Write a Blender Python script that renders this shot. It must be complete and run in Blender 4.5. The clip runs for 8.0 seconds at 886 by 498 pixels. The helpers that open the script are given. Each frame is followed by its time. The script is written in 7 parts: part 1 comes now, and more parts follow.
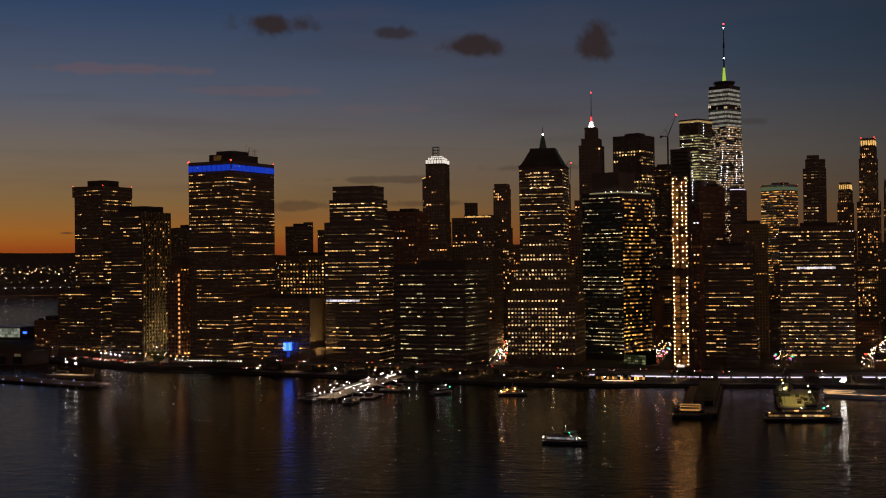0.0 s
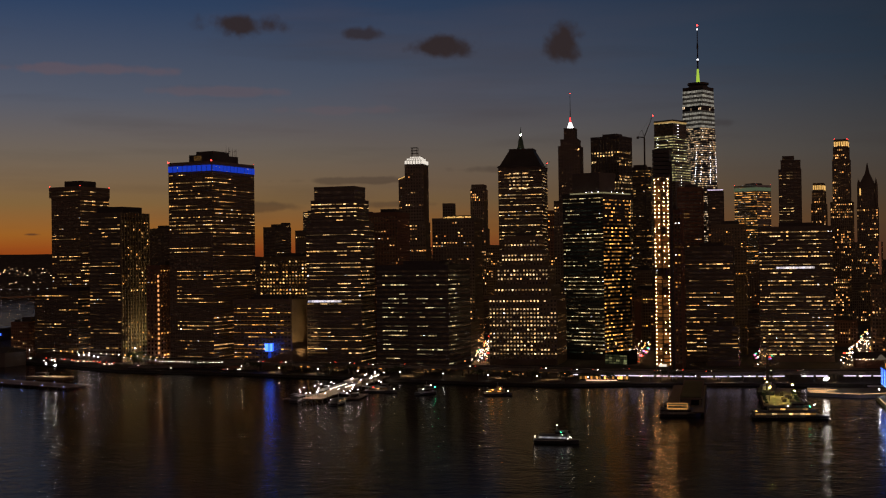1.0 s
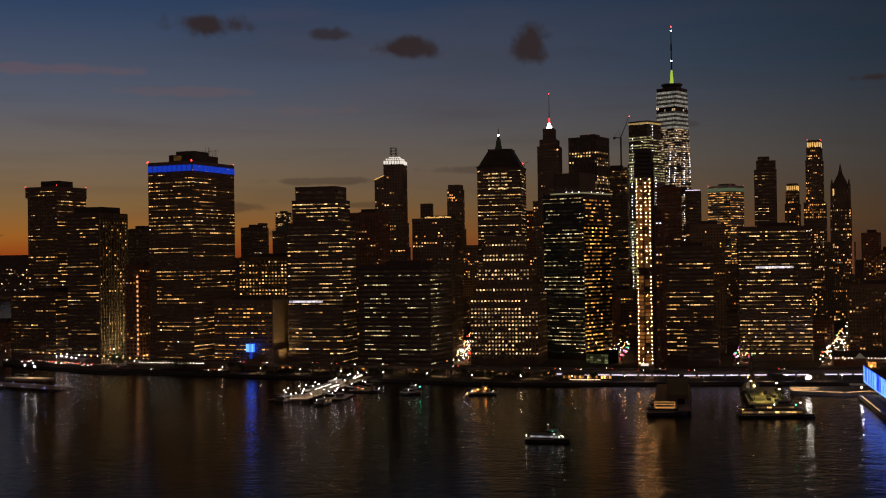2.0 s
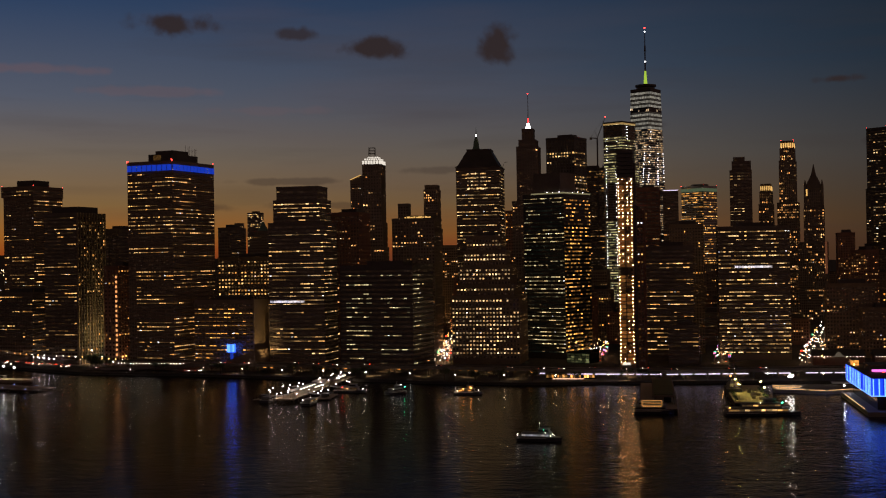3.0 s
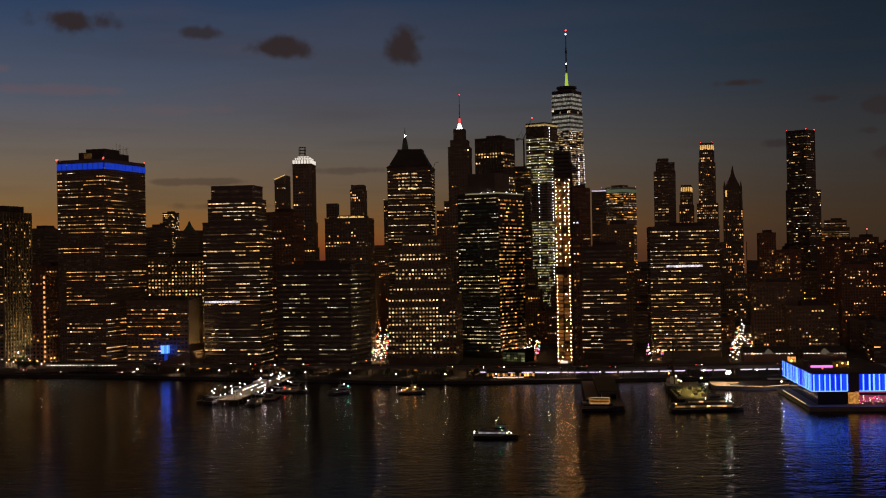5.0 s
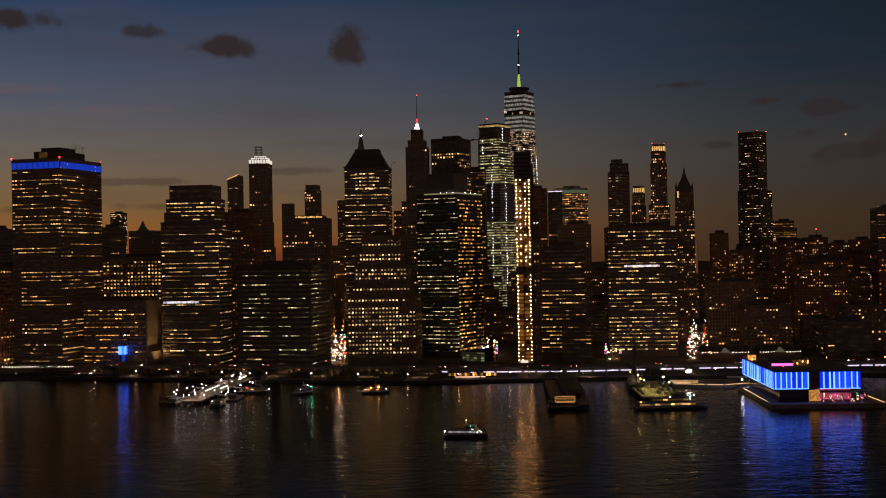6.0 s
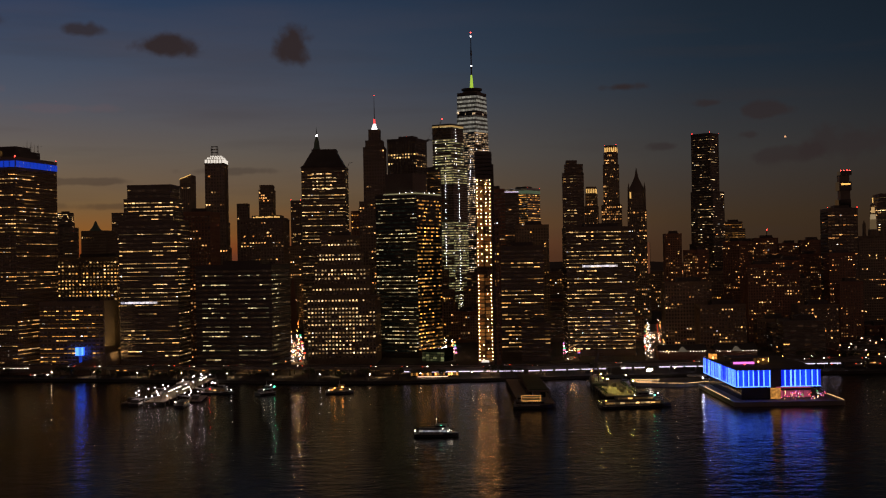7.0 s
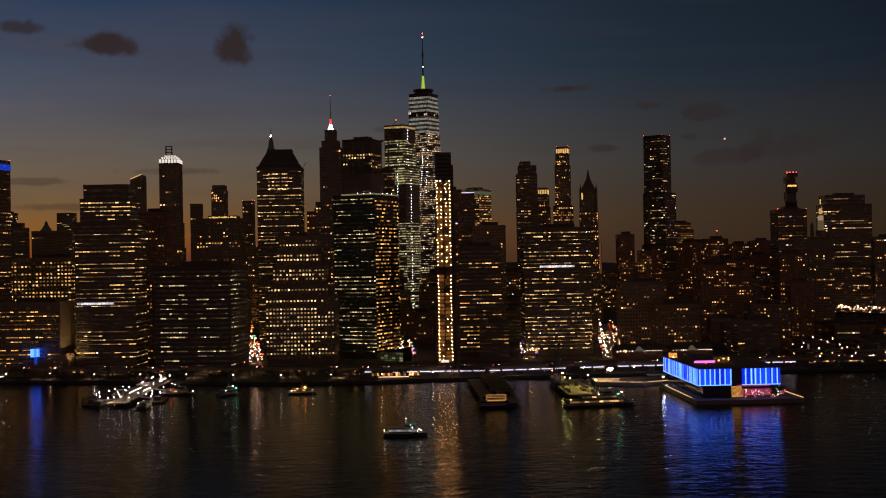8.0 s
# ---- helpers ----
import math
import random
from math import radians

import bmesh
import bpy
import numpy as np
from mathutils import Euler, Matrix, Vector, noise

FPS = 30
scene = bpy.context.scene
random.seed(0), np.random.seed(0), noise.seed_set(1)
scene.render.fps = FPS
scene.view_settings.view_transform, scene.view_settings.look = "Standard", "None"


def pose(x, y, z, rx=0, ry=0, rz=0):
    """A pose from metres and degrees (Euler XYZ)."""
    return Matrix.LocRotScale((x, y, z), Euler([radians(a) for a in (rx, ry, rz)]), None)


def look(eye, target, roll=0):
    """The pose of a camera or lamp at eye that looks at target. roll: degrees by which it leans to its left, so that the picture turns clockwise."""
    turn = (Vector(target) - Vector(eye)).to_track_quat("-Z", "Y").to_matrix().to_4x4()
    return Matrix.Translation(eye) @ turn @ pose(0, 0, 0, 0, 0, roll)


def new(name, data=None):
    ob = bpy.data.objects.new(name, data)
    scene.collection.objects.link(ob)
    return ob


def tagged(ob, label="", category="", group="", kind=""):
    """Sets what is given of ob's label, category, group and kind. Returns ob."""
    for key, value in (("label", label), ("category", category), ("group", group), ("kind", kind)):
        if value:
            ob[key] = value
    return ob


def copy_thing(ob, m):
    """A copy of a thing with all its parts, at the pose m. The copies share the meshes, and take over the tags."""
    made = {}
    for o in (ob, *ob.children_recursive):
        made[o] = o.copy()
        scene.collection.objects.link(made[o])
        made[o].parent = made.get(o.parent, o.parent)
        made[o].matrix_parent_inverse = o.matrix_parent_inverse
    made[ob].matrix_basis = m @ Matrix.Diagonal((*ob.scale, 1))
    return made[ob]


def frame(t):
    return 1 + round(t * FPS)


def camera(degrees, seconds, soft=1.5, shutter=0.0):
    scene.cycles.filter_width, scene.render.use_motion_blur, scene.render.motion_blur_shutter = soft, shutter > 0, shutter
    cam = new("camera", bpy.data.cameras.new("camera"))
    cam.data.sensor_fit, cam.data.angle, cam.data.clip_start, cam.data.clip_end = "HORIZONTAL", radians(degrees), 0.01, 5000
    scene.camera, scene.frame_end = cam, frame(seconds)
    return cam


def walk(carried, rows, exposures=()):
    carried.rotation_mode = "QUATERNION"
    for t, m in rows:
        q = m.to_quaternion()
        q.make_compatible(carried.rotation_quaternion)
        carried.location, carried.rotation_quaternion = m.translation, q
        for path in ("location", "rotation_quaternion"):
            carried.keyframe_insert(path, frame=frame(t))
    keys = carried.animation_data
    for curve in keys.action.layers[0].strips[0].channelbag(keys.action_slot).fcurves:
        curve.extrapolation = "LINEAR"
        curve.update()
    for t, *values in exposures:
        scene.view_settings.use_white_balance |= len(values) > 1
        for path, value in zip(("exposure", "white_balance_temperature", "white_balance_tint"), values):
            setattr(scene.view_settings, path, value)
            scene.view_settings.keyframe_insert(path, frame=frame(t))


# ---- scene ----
cam = camera(38.96, 8.0, soft=1.15)
PATH = [
    (0, pose(906.32, -736.45, 106.35, 90.499, 0.718, 57.807)),
    (0.5, pose(902.83, -742.22, 106.12, 90.515, 0.761, 57.073)),
    (1, pose(899.26, -748.01, 105.89, 90.527, 0.800, 56.341)),
    (1.5, pose(895.59, -753.84, 105.68, 90.534, 0.835, 55.604)),
    (3, pose(884.06, -771.50, 105.06, 90.535, 0.919, 53.345)),
    (3.5, pose(880.04, -777.45, 104.87, 90.530, 0.940, 52.561)),
    (4, pose(875.92, -783.43, 104.68, 90.524, 0.958, 51.545)),
    (4.5, pose(871.72, -789.44, 104.50, 90.516, 0.973, 50.340)),
    (6, pose(858.57, -807.64, 104.00, 90.492, 1.006, 46.551)),
    (6.5, pose(854.01, -813.76, 103.84, 90.485, 1.013, 45.289)),
    (7, pose(849.36, -819.92, 103.69, 90.479, 1.019, 44.009)),
    (7.5, pose(844.62, -826.11, 103.54, 90.476, 1.023, 42.744)),
    (8, pose(839.79, -832.33, 103.41, 90.476, 1.026, 41.407)),
]
walk(cam, PATH)

# ---- light: dusk sky after sunset, city lamps ----
def sky_world():
    wd = bpy.data.worlds.new("dusk")
    scene.world = wd
    wd.use_nodes = True
    nt = wd.node_tree
    nt.nodes.clear()

    def nd(kind, **kw):
        n = nt.nodes.new(kind)
        for k, v in kw.items():
            n.inputs[int(k[1:])].default_value = v
        return n

    def link(a, b, i=0, o=0):
        nt.links.new(a.outputs[o], b.inputs[i])

    def maths(op, a, b=None, clamp=False):
        n = nt.nodes.new("ShaderNodeMath")
        n.operation, n.use_clamp = op, clamp
        for i, v in enumerate((a, b)):
            if v is None:
                continue
            if isinstance(v, (int, float)):
                n.inputs[i].default_value = v
            else:
                nt.links.new(v, n.inputs[i])
        return n.outputs[0]

    def dot(vec, d):
        n = nt.nodes.new("ShaderNodeVectorMath")
        n.operation = "DOT_PRODUCT"
        nt.links.new(vec, n.inputs[0])
        n.inputs[1].default_value = d
        return n.outputs["Value"]

    def ramp(fac, stops):
        n = nt.nodes.new("ShaderNodeValToRGB")
        e = n.color_ramp.elements
        while len(e) < len(stops):
            e.new(0.5)
        for el, (p, c) in zip(e, stops):
            el.position, el.color = p, (*c, 1)
        nt.links.new(fac, n.inputs[0])
        return n.outputs[0]

    def mix(fac, a, b):
        n = nt.nodes.new("ShaderNodeMix")
        n.data_type = "RGBA"
        for s, v in ((n.inputs[0], fac), (n.inputs[6], a), (n.inputs[7], b)):
            if isinstance(v, (tuple, float)):
                s.default_value = v
            else:
                nt.links.new(v, s)
        return n.outputs[2]

    way = nt.nodes.new("ShaderNodeTexCoord").outputs["Generated"]
    up = maths("MAXIMUM", dot(way, (0, 0, 1)), 0.0)
    height = maths("MULTIPLY", up, 2.0, True)        # 1 at 30 degrees
    glow = ramp(height, (
        (0.00, (0.20, 0.030, 0.006)), (0.022, (0.31, 0.062, 0.008)), (0.048, (0.33, 0.116, 0.017)), (0.095, (0.226, 0.128, 0.046)),
        (0.17, (0.166, 0.129, 0.097)), (0.26, (0.091, 0.103, 0.142)), (0.40, (0.029, 0.055, 0.120)), (0.52, (0.019, 0.034, 0.075)), (0.75, (0.015, 0.0125, 0.0115)), (1.0, (0.019, 0.0125, 0.0090))))
    dim = ramp(height, (
        (0.00, (0.058, 0.031, 0.016)), (0.06, (0.066, 0.040, 0.022)), (0.16, (0.0535, 0.0500, 0.0480)),
        (0.30, (0.0195, 0.0325, 0.0515)), (0.52, (0.0100, 0.0175, 0.030)), (0.75, (0.014, 0.0120, 0.0110)), (1.0, (0.019, 0.0125, 0.0090))))
    side = maths("DIVIDE", dot(way, (math.cos(radians(176)), math.sin(radians(176)), 0)),
                 maths("SQRT", maths("SUBTRACT", 1.0, maths("MULTIPLY", up, up))))
    k = nt.nodes.new("ShaderNodeMapRange")
    nt.links.new(side, k.inputs[0])
    for i, v in ((1, 0.58), (2, 1.0), (3, 0.0), (4, 1.0)):
        k.inputs[i].default_value = v
    fade = nt.nodes.new("ShaderNodeMapRange")
    nt.links.new(side, fade.inputs[0])
    for i, v in ((1, 0.40), (2, 0.80), (3, 0.43), (4, 1.18)):
        fade.inputs[i].default_value = v
    sc = nt.nodes.new("ShaderNodeVectorMath")
    sc.operation = "SCALE"
    nt.links.new(dim, sc.inputs[0])
    nt.links.new(fade.outputs[0], sc.inputs["Scale"])
    sky = mix(maths("POWER", k.outputs[0], 1.42), sc.outputs[0], glow)
    # warm fill in the unseen sky opposite the sunset, to lift dark facades
    east = nt.nodes.new("ShaderNodeMapRange")
    nt.links.new(side, east.inputs[0])
    for i, v in ((1, 0.25), (2, -0.35), (3, 0.0), (4, 1.0)):
        east.inputs[i].default_value = v
    sky = mix(east.outputs[0], sky, ramp(height, ((0.0, (0.138, 0.069, 0.052)), (0.35, (0.110, 0.060, 0.050)), (1.0, (0.038, 0.024, 0.019)))))
    # thin streaks
    mp = nt.nodes.new("ShaderNodeMapping")
    nt.links.new(way, mp.inputs[0])
    mp.inputs["Scale"].default_value = (3.5, 3.5, 38)
    ns = nd("ShaderNodeTexNoise")
    nt.links.new(mp.outputs[0], ns.inputs["Vector"])
    ns.inputs["Scale"].default_value, ns.inputs["Detail"].default_value = 1.6, 5
    st = nt.nodes.new("ShaderNodeMapRange")
    nt.links.new(ns.outputs[0], st.inputs[0])
    for i, v in ((1, 0.52), (2, 0.76), (3, 0.0), (4, 0.20)):
        st.inputs[i].default_value = v
    sky = mix(st.outputs[0], sky, (0.040, 0.029, 0.027, 1.0))
    # faint rosy veils
    mp2, ns2, st2 = (nt.nodes.new(q) for q in ("ShaderNodeMapping", "ShaderNodeTexNoise", "ShaderNodeMapRange"))
    nt.links.new(way, mp2.inputs[0])
    mp2.inputs["Scale"].default_value, mp2.inputs["Location"].default_value = (2.2, 2.2, 16), (3.1, 0.4, 0.2)
    nt.links.new(mp2.outputs[0], ns2.inputs["Vector"])
    ns2.inputs["Scale"].default_value, ns2.inputs["Detail"].default_value = 1.5, 4
    nt.links.new(ns2.outputs[0], st2.inputs[0])
    for i, v in ((1, 0.5), (2, 0.72), (3, 0.0), (4, 0.25)):
        st2.inputs[i].default_value = v
    sky = mix(maths("MULTIPLY", st2.outputs[0], k.outputs[0]), sky, (0.110, 0.072, 0.070, 1.0))
    # small dark clouds: azimuth, elevation, half width, half height in degrees, cover
    wob = nd("ShaderNodeTexNoise")
    nt.links.new(way, wob.inputs["Vector"])
    wob.inputs["Scale"].default_value, wob.inputs["Detail"].default_value = 34.0, 9
    wobble = maths("MULTIPLY", maths("SUBTRACT", wob.outputs[0], 0.5), 3.1)
    for az, el, hw, hh, cover, *rosy in (
        (155.37, 10.70, 1.91, 0.69, 0.94),
        (149.91, 10.27, 1.16, 0.32, 0.77),
        (146.60, 9.63, 1.74, 0.49, 0.95),
        (140.53, 9.88, 0.98, 0.87, 0.95),
        (125.76, 7.62, 0.98, 0.23, 0.88),
        (121.78, 6.77, 0.64, 0.20, 0.66),
        (119.29, 6.35, 1.10, 0.35, 0.66),
        (118.47, 4.44, 1.79, 0.41, 0.55),
        (115.79, 4.73, 2.17, 0.81, 0.50),
        (120.18, 5.28, 0.75, 0.23, 0.55),
        (123.92, 4.92, 0.75, 0.23, 0.55),
        (150.20, 3.70, 3.20, 0.17, 0.42),
        (154.07, 2.55, 1.74, 0.24, 0.44),
        (133.89, 5.97, 1.30, 0.23, 0.33),
        (164.52, 1.38, 0.41, 0.07, 0.66),
        (162.3, 8.60, 4.2, 0.26, 0.40, True),
        (156.8, 7.70, 3.6, 0.24, 0.30, True),
        (151.5, 6.90, 3.0, 0.22, 0.22, True),
        (152.0, 1.35, 1.7, 0.24, 0.50),
        (143.2, 4.15, 2.2, 0.18, 0.36),
        (148.2, 2.60, 2.4, 0.18, 0.40),
    ):
        a, e = radians(az), radians(el)
        right = (math.sin(a), -math.cos(a), 0)
        upv = (-math.sin(e) * math.cos(a), -math.sin(e) * math.sin(a), math.cos(e))
        px = maths("MULTIPLY", dot(way, right), 1 / math.tan(radians(hw)))
        py = maths("MULTIPLY", dot(way, upv), 1 / math.tan(radians(hh)))
        r = maths("SQRT", maths("ADD", maths("MULTIPLY", px, px), maths("MULTIPLY", py, py)))
        r = maths("ADD", r, wobble)
        ahead = maths("GREATER_THAN", dot(way, (math.cos(a), math.sin(a), 0)), 0.3)
        m = nt.nodes.new("ShaderNodeMapRange")
        m.interpolation_type = "SMOOTHSTEP"
        nt.links.new(r, m.inputs[0])
        for i, v in ((1, 0.40), (2, 1.15), (3, cover), (4, 0.0)):
            m.inputs[i].default_value = v
        sky = mix(maths("MULTIPLY", m.outputs[0], ahead), sky, (0.150, 0.088, 0.092, 1.0) if rosy else (0.029, 0.0195, 0.0195, 1.0))
    # one bright planet
    a, e = radians(118.627), radians(5.143)
    star = dot(way, (math.cos(a) * math.cos(e), math.sin(a) * math.cos(e), math.sin(e)))
    sky = mix(maths("GREATER_THAN", star, math.cos(radians(0.045))), sky, (1.0, 0.5, 0.24, 1.0))
    bg = nd("ShaderNodeBackground")
    nt.links.new(sky, bg.inputs[0])
    bg.inputs[1].default_value = 1.0
    out = nd("ShaderNodeOutputWorld")
    link(bg, out)


sky_world()


# ---- materials ----
def base(name):
    m = bpy.data.materials.new(name)
    m.use_nodes = True
    return m, m.node_tree, m.node_tree.nodes["Principled BSDF"]


def wall_mat(name, color, rough=0.8, grain=0.35, var=0.35, bump=0.25, metal=0.0):
    """Masonry, stone, metal or paint: broad stains, fine grain, light relief."""
    m, nt, p = base(name)
    p.inputs["Roughness"].default_value, p.inputs["Metallic"].default_value = rough, metal
    co = nt.nodes.new("ShaderNodeTexCoord")
    big, fine = nt.nodes.new("ShaderNodeTexNoise"), nt.nodes.new("ShaderNodeTexNoise")
    for n, s, d in ((big, 0.06, 4), (fine, grain * 3, 6)):
        nt.links.new(co.outputs["Object"], n.inputs["Vector"])
        n.inputs["Scale"].default_value, n.inputs["Detail"].default_value = s, d
    a = nt.nodes.new("ShaderNodeMath")
    a.operation = "ADD"
    nt.links.new(big.outputs[0], a.inputs[0])
    nt.links.new(fine.outputs[0], a.inputs[1])
    r = nt.nodes.new("ShaderNodeMapRange")
    nt.links.new(a.outputs[0], r.inputs[0])
    for i, v in ((1, 0.6), (2, 1.4), (3, 1 - var), (4, 1 + var)):
        r.inputs[i].default_value = v
    x = nt.nodes.new("ShaderNodeMix")
    x.data_type, x.blend_type = "RGBA", "MULTIPLY"
    x.inputs[0].default_value = 1.0
    x.inputs[6].default_value = (*color, 1)
    nt.links.new(r.outputs[0], x.inputs[7])
    nt.links.new(x.outputs[2], p.inputs["Base Color"])
    b = nt.nodes.new("ShaderNodeBump")
    b.inputs["Strength"].default_value, b.inputs["Distance"].default_value = bump, 0.08
    nt.links.new(fine.outputs[0], b.inputs["Height"])
    nt.links.new(b.outputs[0], p.inputs["Normal"])
    return m


def pane_mat(name, tone=(0.012, 0.014, 0.017), rough=0.12):
    """Unlit curtain-wall glass over a dark interior, each sheet a little out of true."""
    m, nt, p = base(name)
    p.inputs["Base Color"].default_value = (*tone, 1)
    p.inputs["Roughness"].default_value = rough
    p.inputs["IOR"].default_value = 1.5
    co, n, b = (nt.nodes.new(k) for k in ("ShaderNodeTexCoord", "ShaderNodeTexNoise", "ShaderNodeBump"))
    nt.links.new(co.outputs["Object"], n.inputs["Vector"])
    n.inputs["Scale"].default_value = 0.25
    b.inputs["Strength"].default_value, b.inputs["Distance"].default_value = 0.2, 0.1
    nt.links.new(n.outputs[0], b.inputs["Height"])
    nt.links.new(b.outputs[0], p.inputs["Normal"])
    return m


def glow_mat(name, c1, c2, lo, hi, power=2.9, joined=True, texture=0.6):
    """A lit room behind glass: colour and brightness differ from window to window."""
    m, nt, p = base(name)
    m.cycles.emission_sampling = "NONE"
    p.inputs["Base Color"].default_value = (0.02, 0.02, 0.02, 1)
    p.inputs["Roughness"].default_value = 0.2
    if joined:
        rnd = nt.nodes.new("ShaderNodeNewGeometry").outputs["Random Per Island"]
    else:
        rnd = nt.nodes.new("ShaderNodeObjectInfo").outputs["Random"]
    wn = nt.nodes.new("ShaderNodeTexWhiteNoise")
    wn.noise_dimensions = "1D"
    nt.links.new(rnd, wn.inputs["W"])
    x = nt.nodes.new("ShaderNodeMix")
    x.data_type = "RGBA"
    x.inputs[6].default_value, x.inputs[7].default_value = (*c1, 1), (*c2, 1)
    nt.links.new(wn.outputs["Value"], x.inputs[0])
    nt.links.new(x.outputs[2], p.inputs["Emission Color"])
    pw = nt.nodes.new("ShaderNodeMath")
    pw.operation = "POWER"
    nt.links.new(rnd, pw.inputs[0])
    pw.inputs[1].default_value = power
    mr = nt.nodes.new("ShaderNodeMapRange")
    nt.links.new(pw.outputs[0], mr.inputs[0])
    mr.inputs[3].default_value, mr.inputs[4].default_value = lo, hi
    # ceiling lights, desks and blinds inside
    co, n = nt.nodes.new("ShaderNodeNewGeometry"), nt.nodes.new("ShaderNodeTexNoise")
    nt.links.new(co.outputs["Position"], n.inputs["Vector"])
    n.inputs["Scale"].default_value, n.inputs["Detail"].default_value = 0.55, 3
    r2 = nt.nodes.new("ShaderNodeMapRange")
    nt.links.new(n.outputs[0], r2.inputs[0])
    for i, v in ((1, 0.3), (2, 0.7), (3, 1 - texture), (4, 1 + texture)):
        r2.inputs[i].default_value = v
    mu = nt.nodes.new("ShaderNodeMath")
    mu.operation = "MULTIPLY"
    nt.links.new(mr.outputs[0], mu.inputs[0])
    nt.links.new(r2.outputs[0], mu.inputs[1])
    nt.links.new(mu.outputs[0], p.inputs["Emission Strength"])
    return m


def lamp_mat(name, color, strength, sampled=True):
    m, nt, p = base(name)
    p.inputs["Base Color"].default_value = (0.05, 0.05, 0.05, 1)
    p.inputs["Emission Color"].default_value = (*color, 1)
    p.inputs["Emission Strength"].default_value = strength
    if not sampled:
        m.cycles.emission_sampling = "NONE"
    return m


def water_mat():
    m, nt, p = base("river_water")
    p.inputs["Base Color"].default_value = (0.012, 0.009, 0.006, 1)
    p.inputs["Roughness"].default_value = 0.10
    p.inputs["IOR"].default_value = 1.33
    p.inputs["Specular IOR Level"].default_value = 0.085
    co = nt.nodes.new("ShaderNodeTexCoord")
    last = None
    for scale, rot, stretch, dist, detail in ((0.05, 128, 1.8, 0.26, 2), (0.14, 141, 1.9, 0.36, 3), (0.34, 152, 1.7, 0.20, 4), (0.8, 132, 1.5, 0.08, 3)):
        mp, n, b = (nt.nodes.new(k) for k in ("ShaderNodeMapping", "ShaderNodeTexNoise", "ShaderNodeBump"))
        nt.links.new(co.outputs["Object"], mp.inputs[0])
        mp.vector_type = "TEXTURE"      # long crests lie square to the first axis
        mp.inputs["Rotation"].default_value = (0, 0, radians(rot))
        mp.inputs["Scale"].default_value = (1, stretch, 1)
        nt.links.new(mp.outputs[0], n.inputs["Vector"])
        n.inputs["Scale"].default_value, n.inputs["Detail"].default_value = scale, detail
        b.inputs["Strength"].default_value, b.inputs["Distance"].default_value = 1.0, dist
        nt.links.new(n.outputs[0], b.inputs["Height"])
        if last:
            nt.links.new(last.outputs[0], b.inputs["Normal"])
        last = b
    nt.links.new(last.outputs[0], p.inputs["Normal"])
    return m


CONCRETE = wall_mat("brown_concrete", (0.25, 0.19, 0.145))
TAN = wall_mat("tan_stone", (0.27, 0.215, 0.15))
LIME = wall_mat("sooty_limestone", (0.25, 0.21, 0.165))
BRICK = wall_mat("red_brown_brick", (0.27, 0.145, 0.10), grain=1.2)
GRANITE = wall_mat("dark_granite", (0.165, 0.135, 0.115), rough=0.5)
STEEL = wall_mat("dark_painted_steel", (0.085, 0.078, 0.075), rough=0.45, metal=0.3)
ALU = wall_mat("brushed_aluminium", (0.34, 0.35, 0.37), rough=0.35, metal=0.8, var=0.15)
ROOF = wall_mat("roof_gravel", (0.10, 0.095, 0.09), rough=0.95, grain=3)
COPPER = wall_mat("green_copper", (0.13, 0.24, 0.19), rough=0.6)
ASPHALT = wall_mat("asphalt", (0.05, 0.048, 0.046), rough=0.9, grain=2)
PAVING = wall_mat("grey_paving", (0.20, 0.18, 0.16), rough=0.9, grain=1)
TIMBER = wall_mat("weathered_timber", (0.13, 0.10, 0.075), rough=0.9, grain=1.5)
DECK = wall_mat("worn_deck_boards", (0.36, 0.29, 0.20), rough=0.85, grain=1.5)
WHITE = wall_mat("white_painted_metal", (0.75, 0.75, 0.73), rough=0.4, var=0.1)
GREYP = wall_mat("dull_grey_paint", (0.16, 0.165, 0.17), rough=0.5, var=0.2)
HULL = wall_mat("dark_hull_paint", (0.03, 0.033, 0.045), rough=0.4, var=0.3)
LEAF = wall_mat("dark_foliage", (0.05, 0.075, 0.03), rough=0.7, grain=2, var=0.5)
BARK = wall_mat("bark", (0.09, 0.07, 0.055), rough=0.95)
SOIL = wall_mat("far_woodland", (0.11, 0.095, 0.085), rough=0.95)
GLASS = pane_mat("dark_curtain_glass")
GREENGLASS = pane_mat("green_tinted_glass", (0.010, 0.022, 0.020), 0.08)
BLUEGLASS = pane_mat("blue_tinted_glass", (0.012, 0.017, 0.026), 0.06)
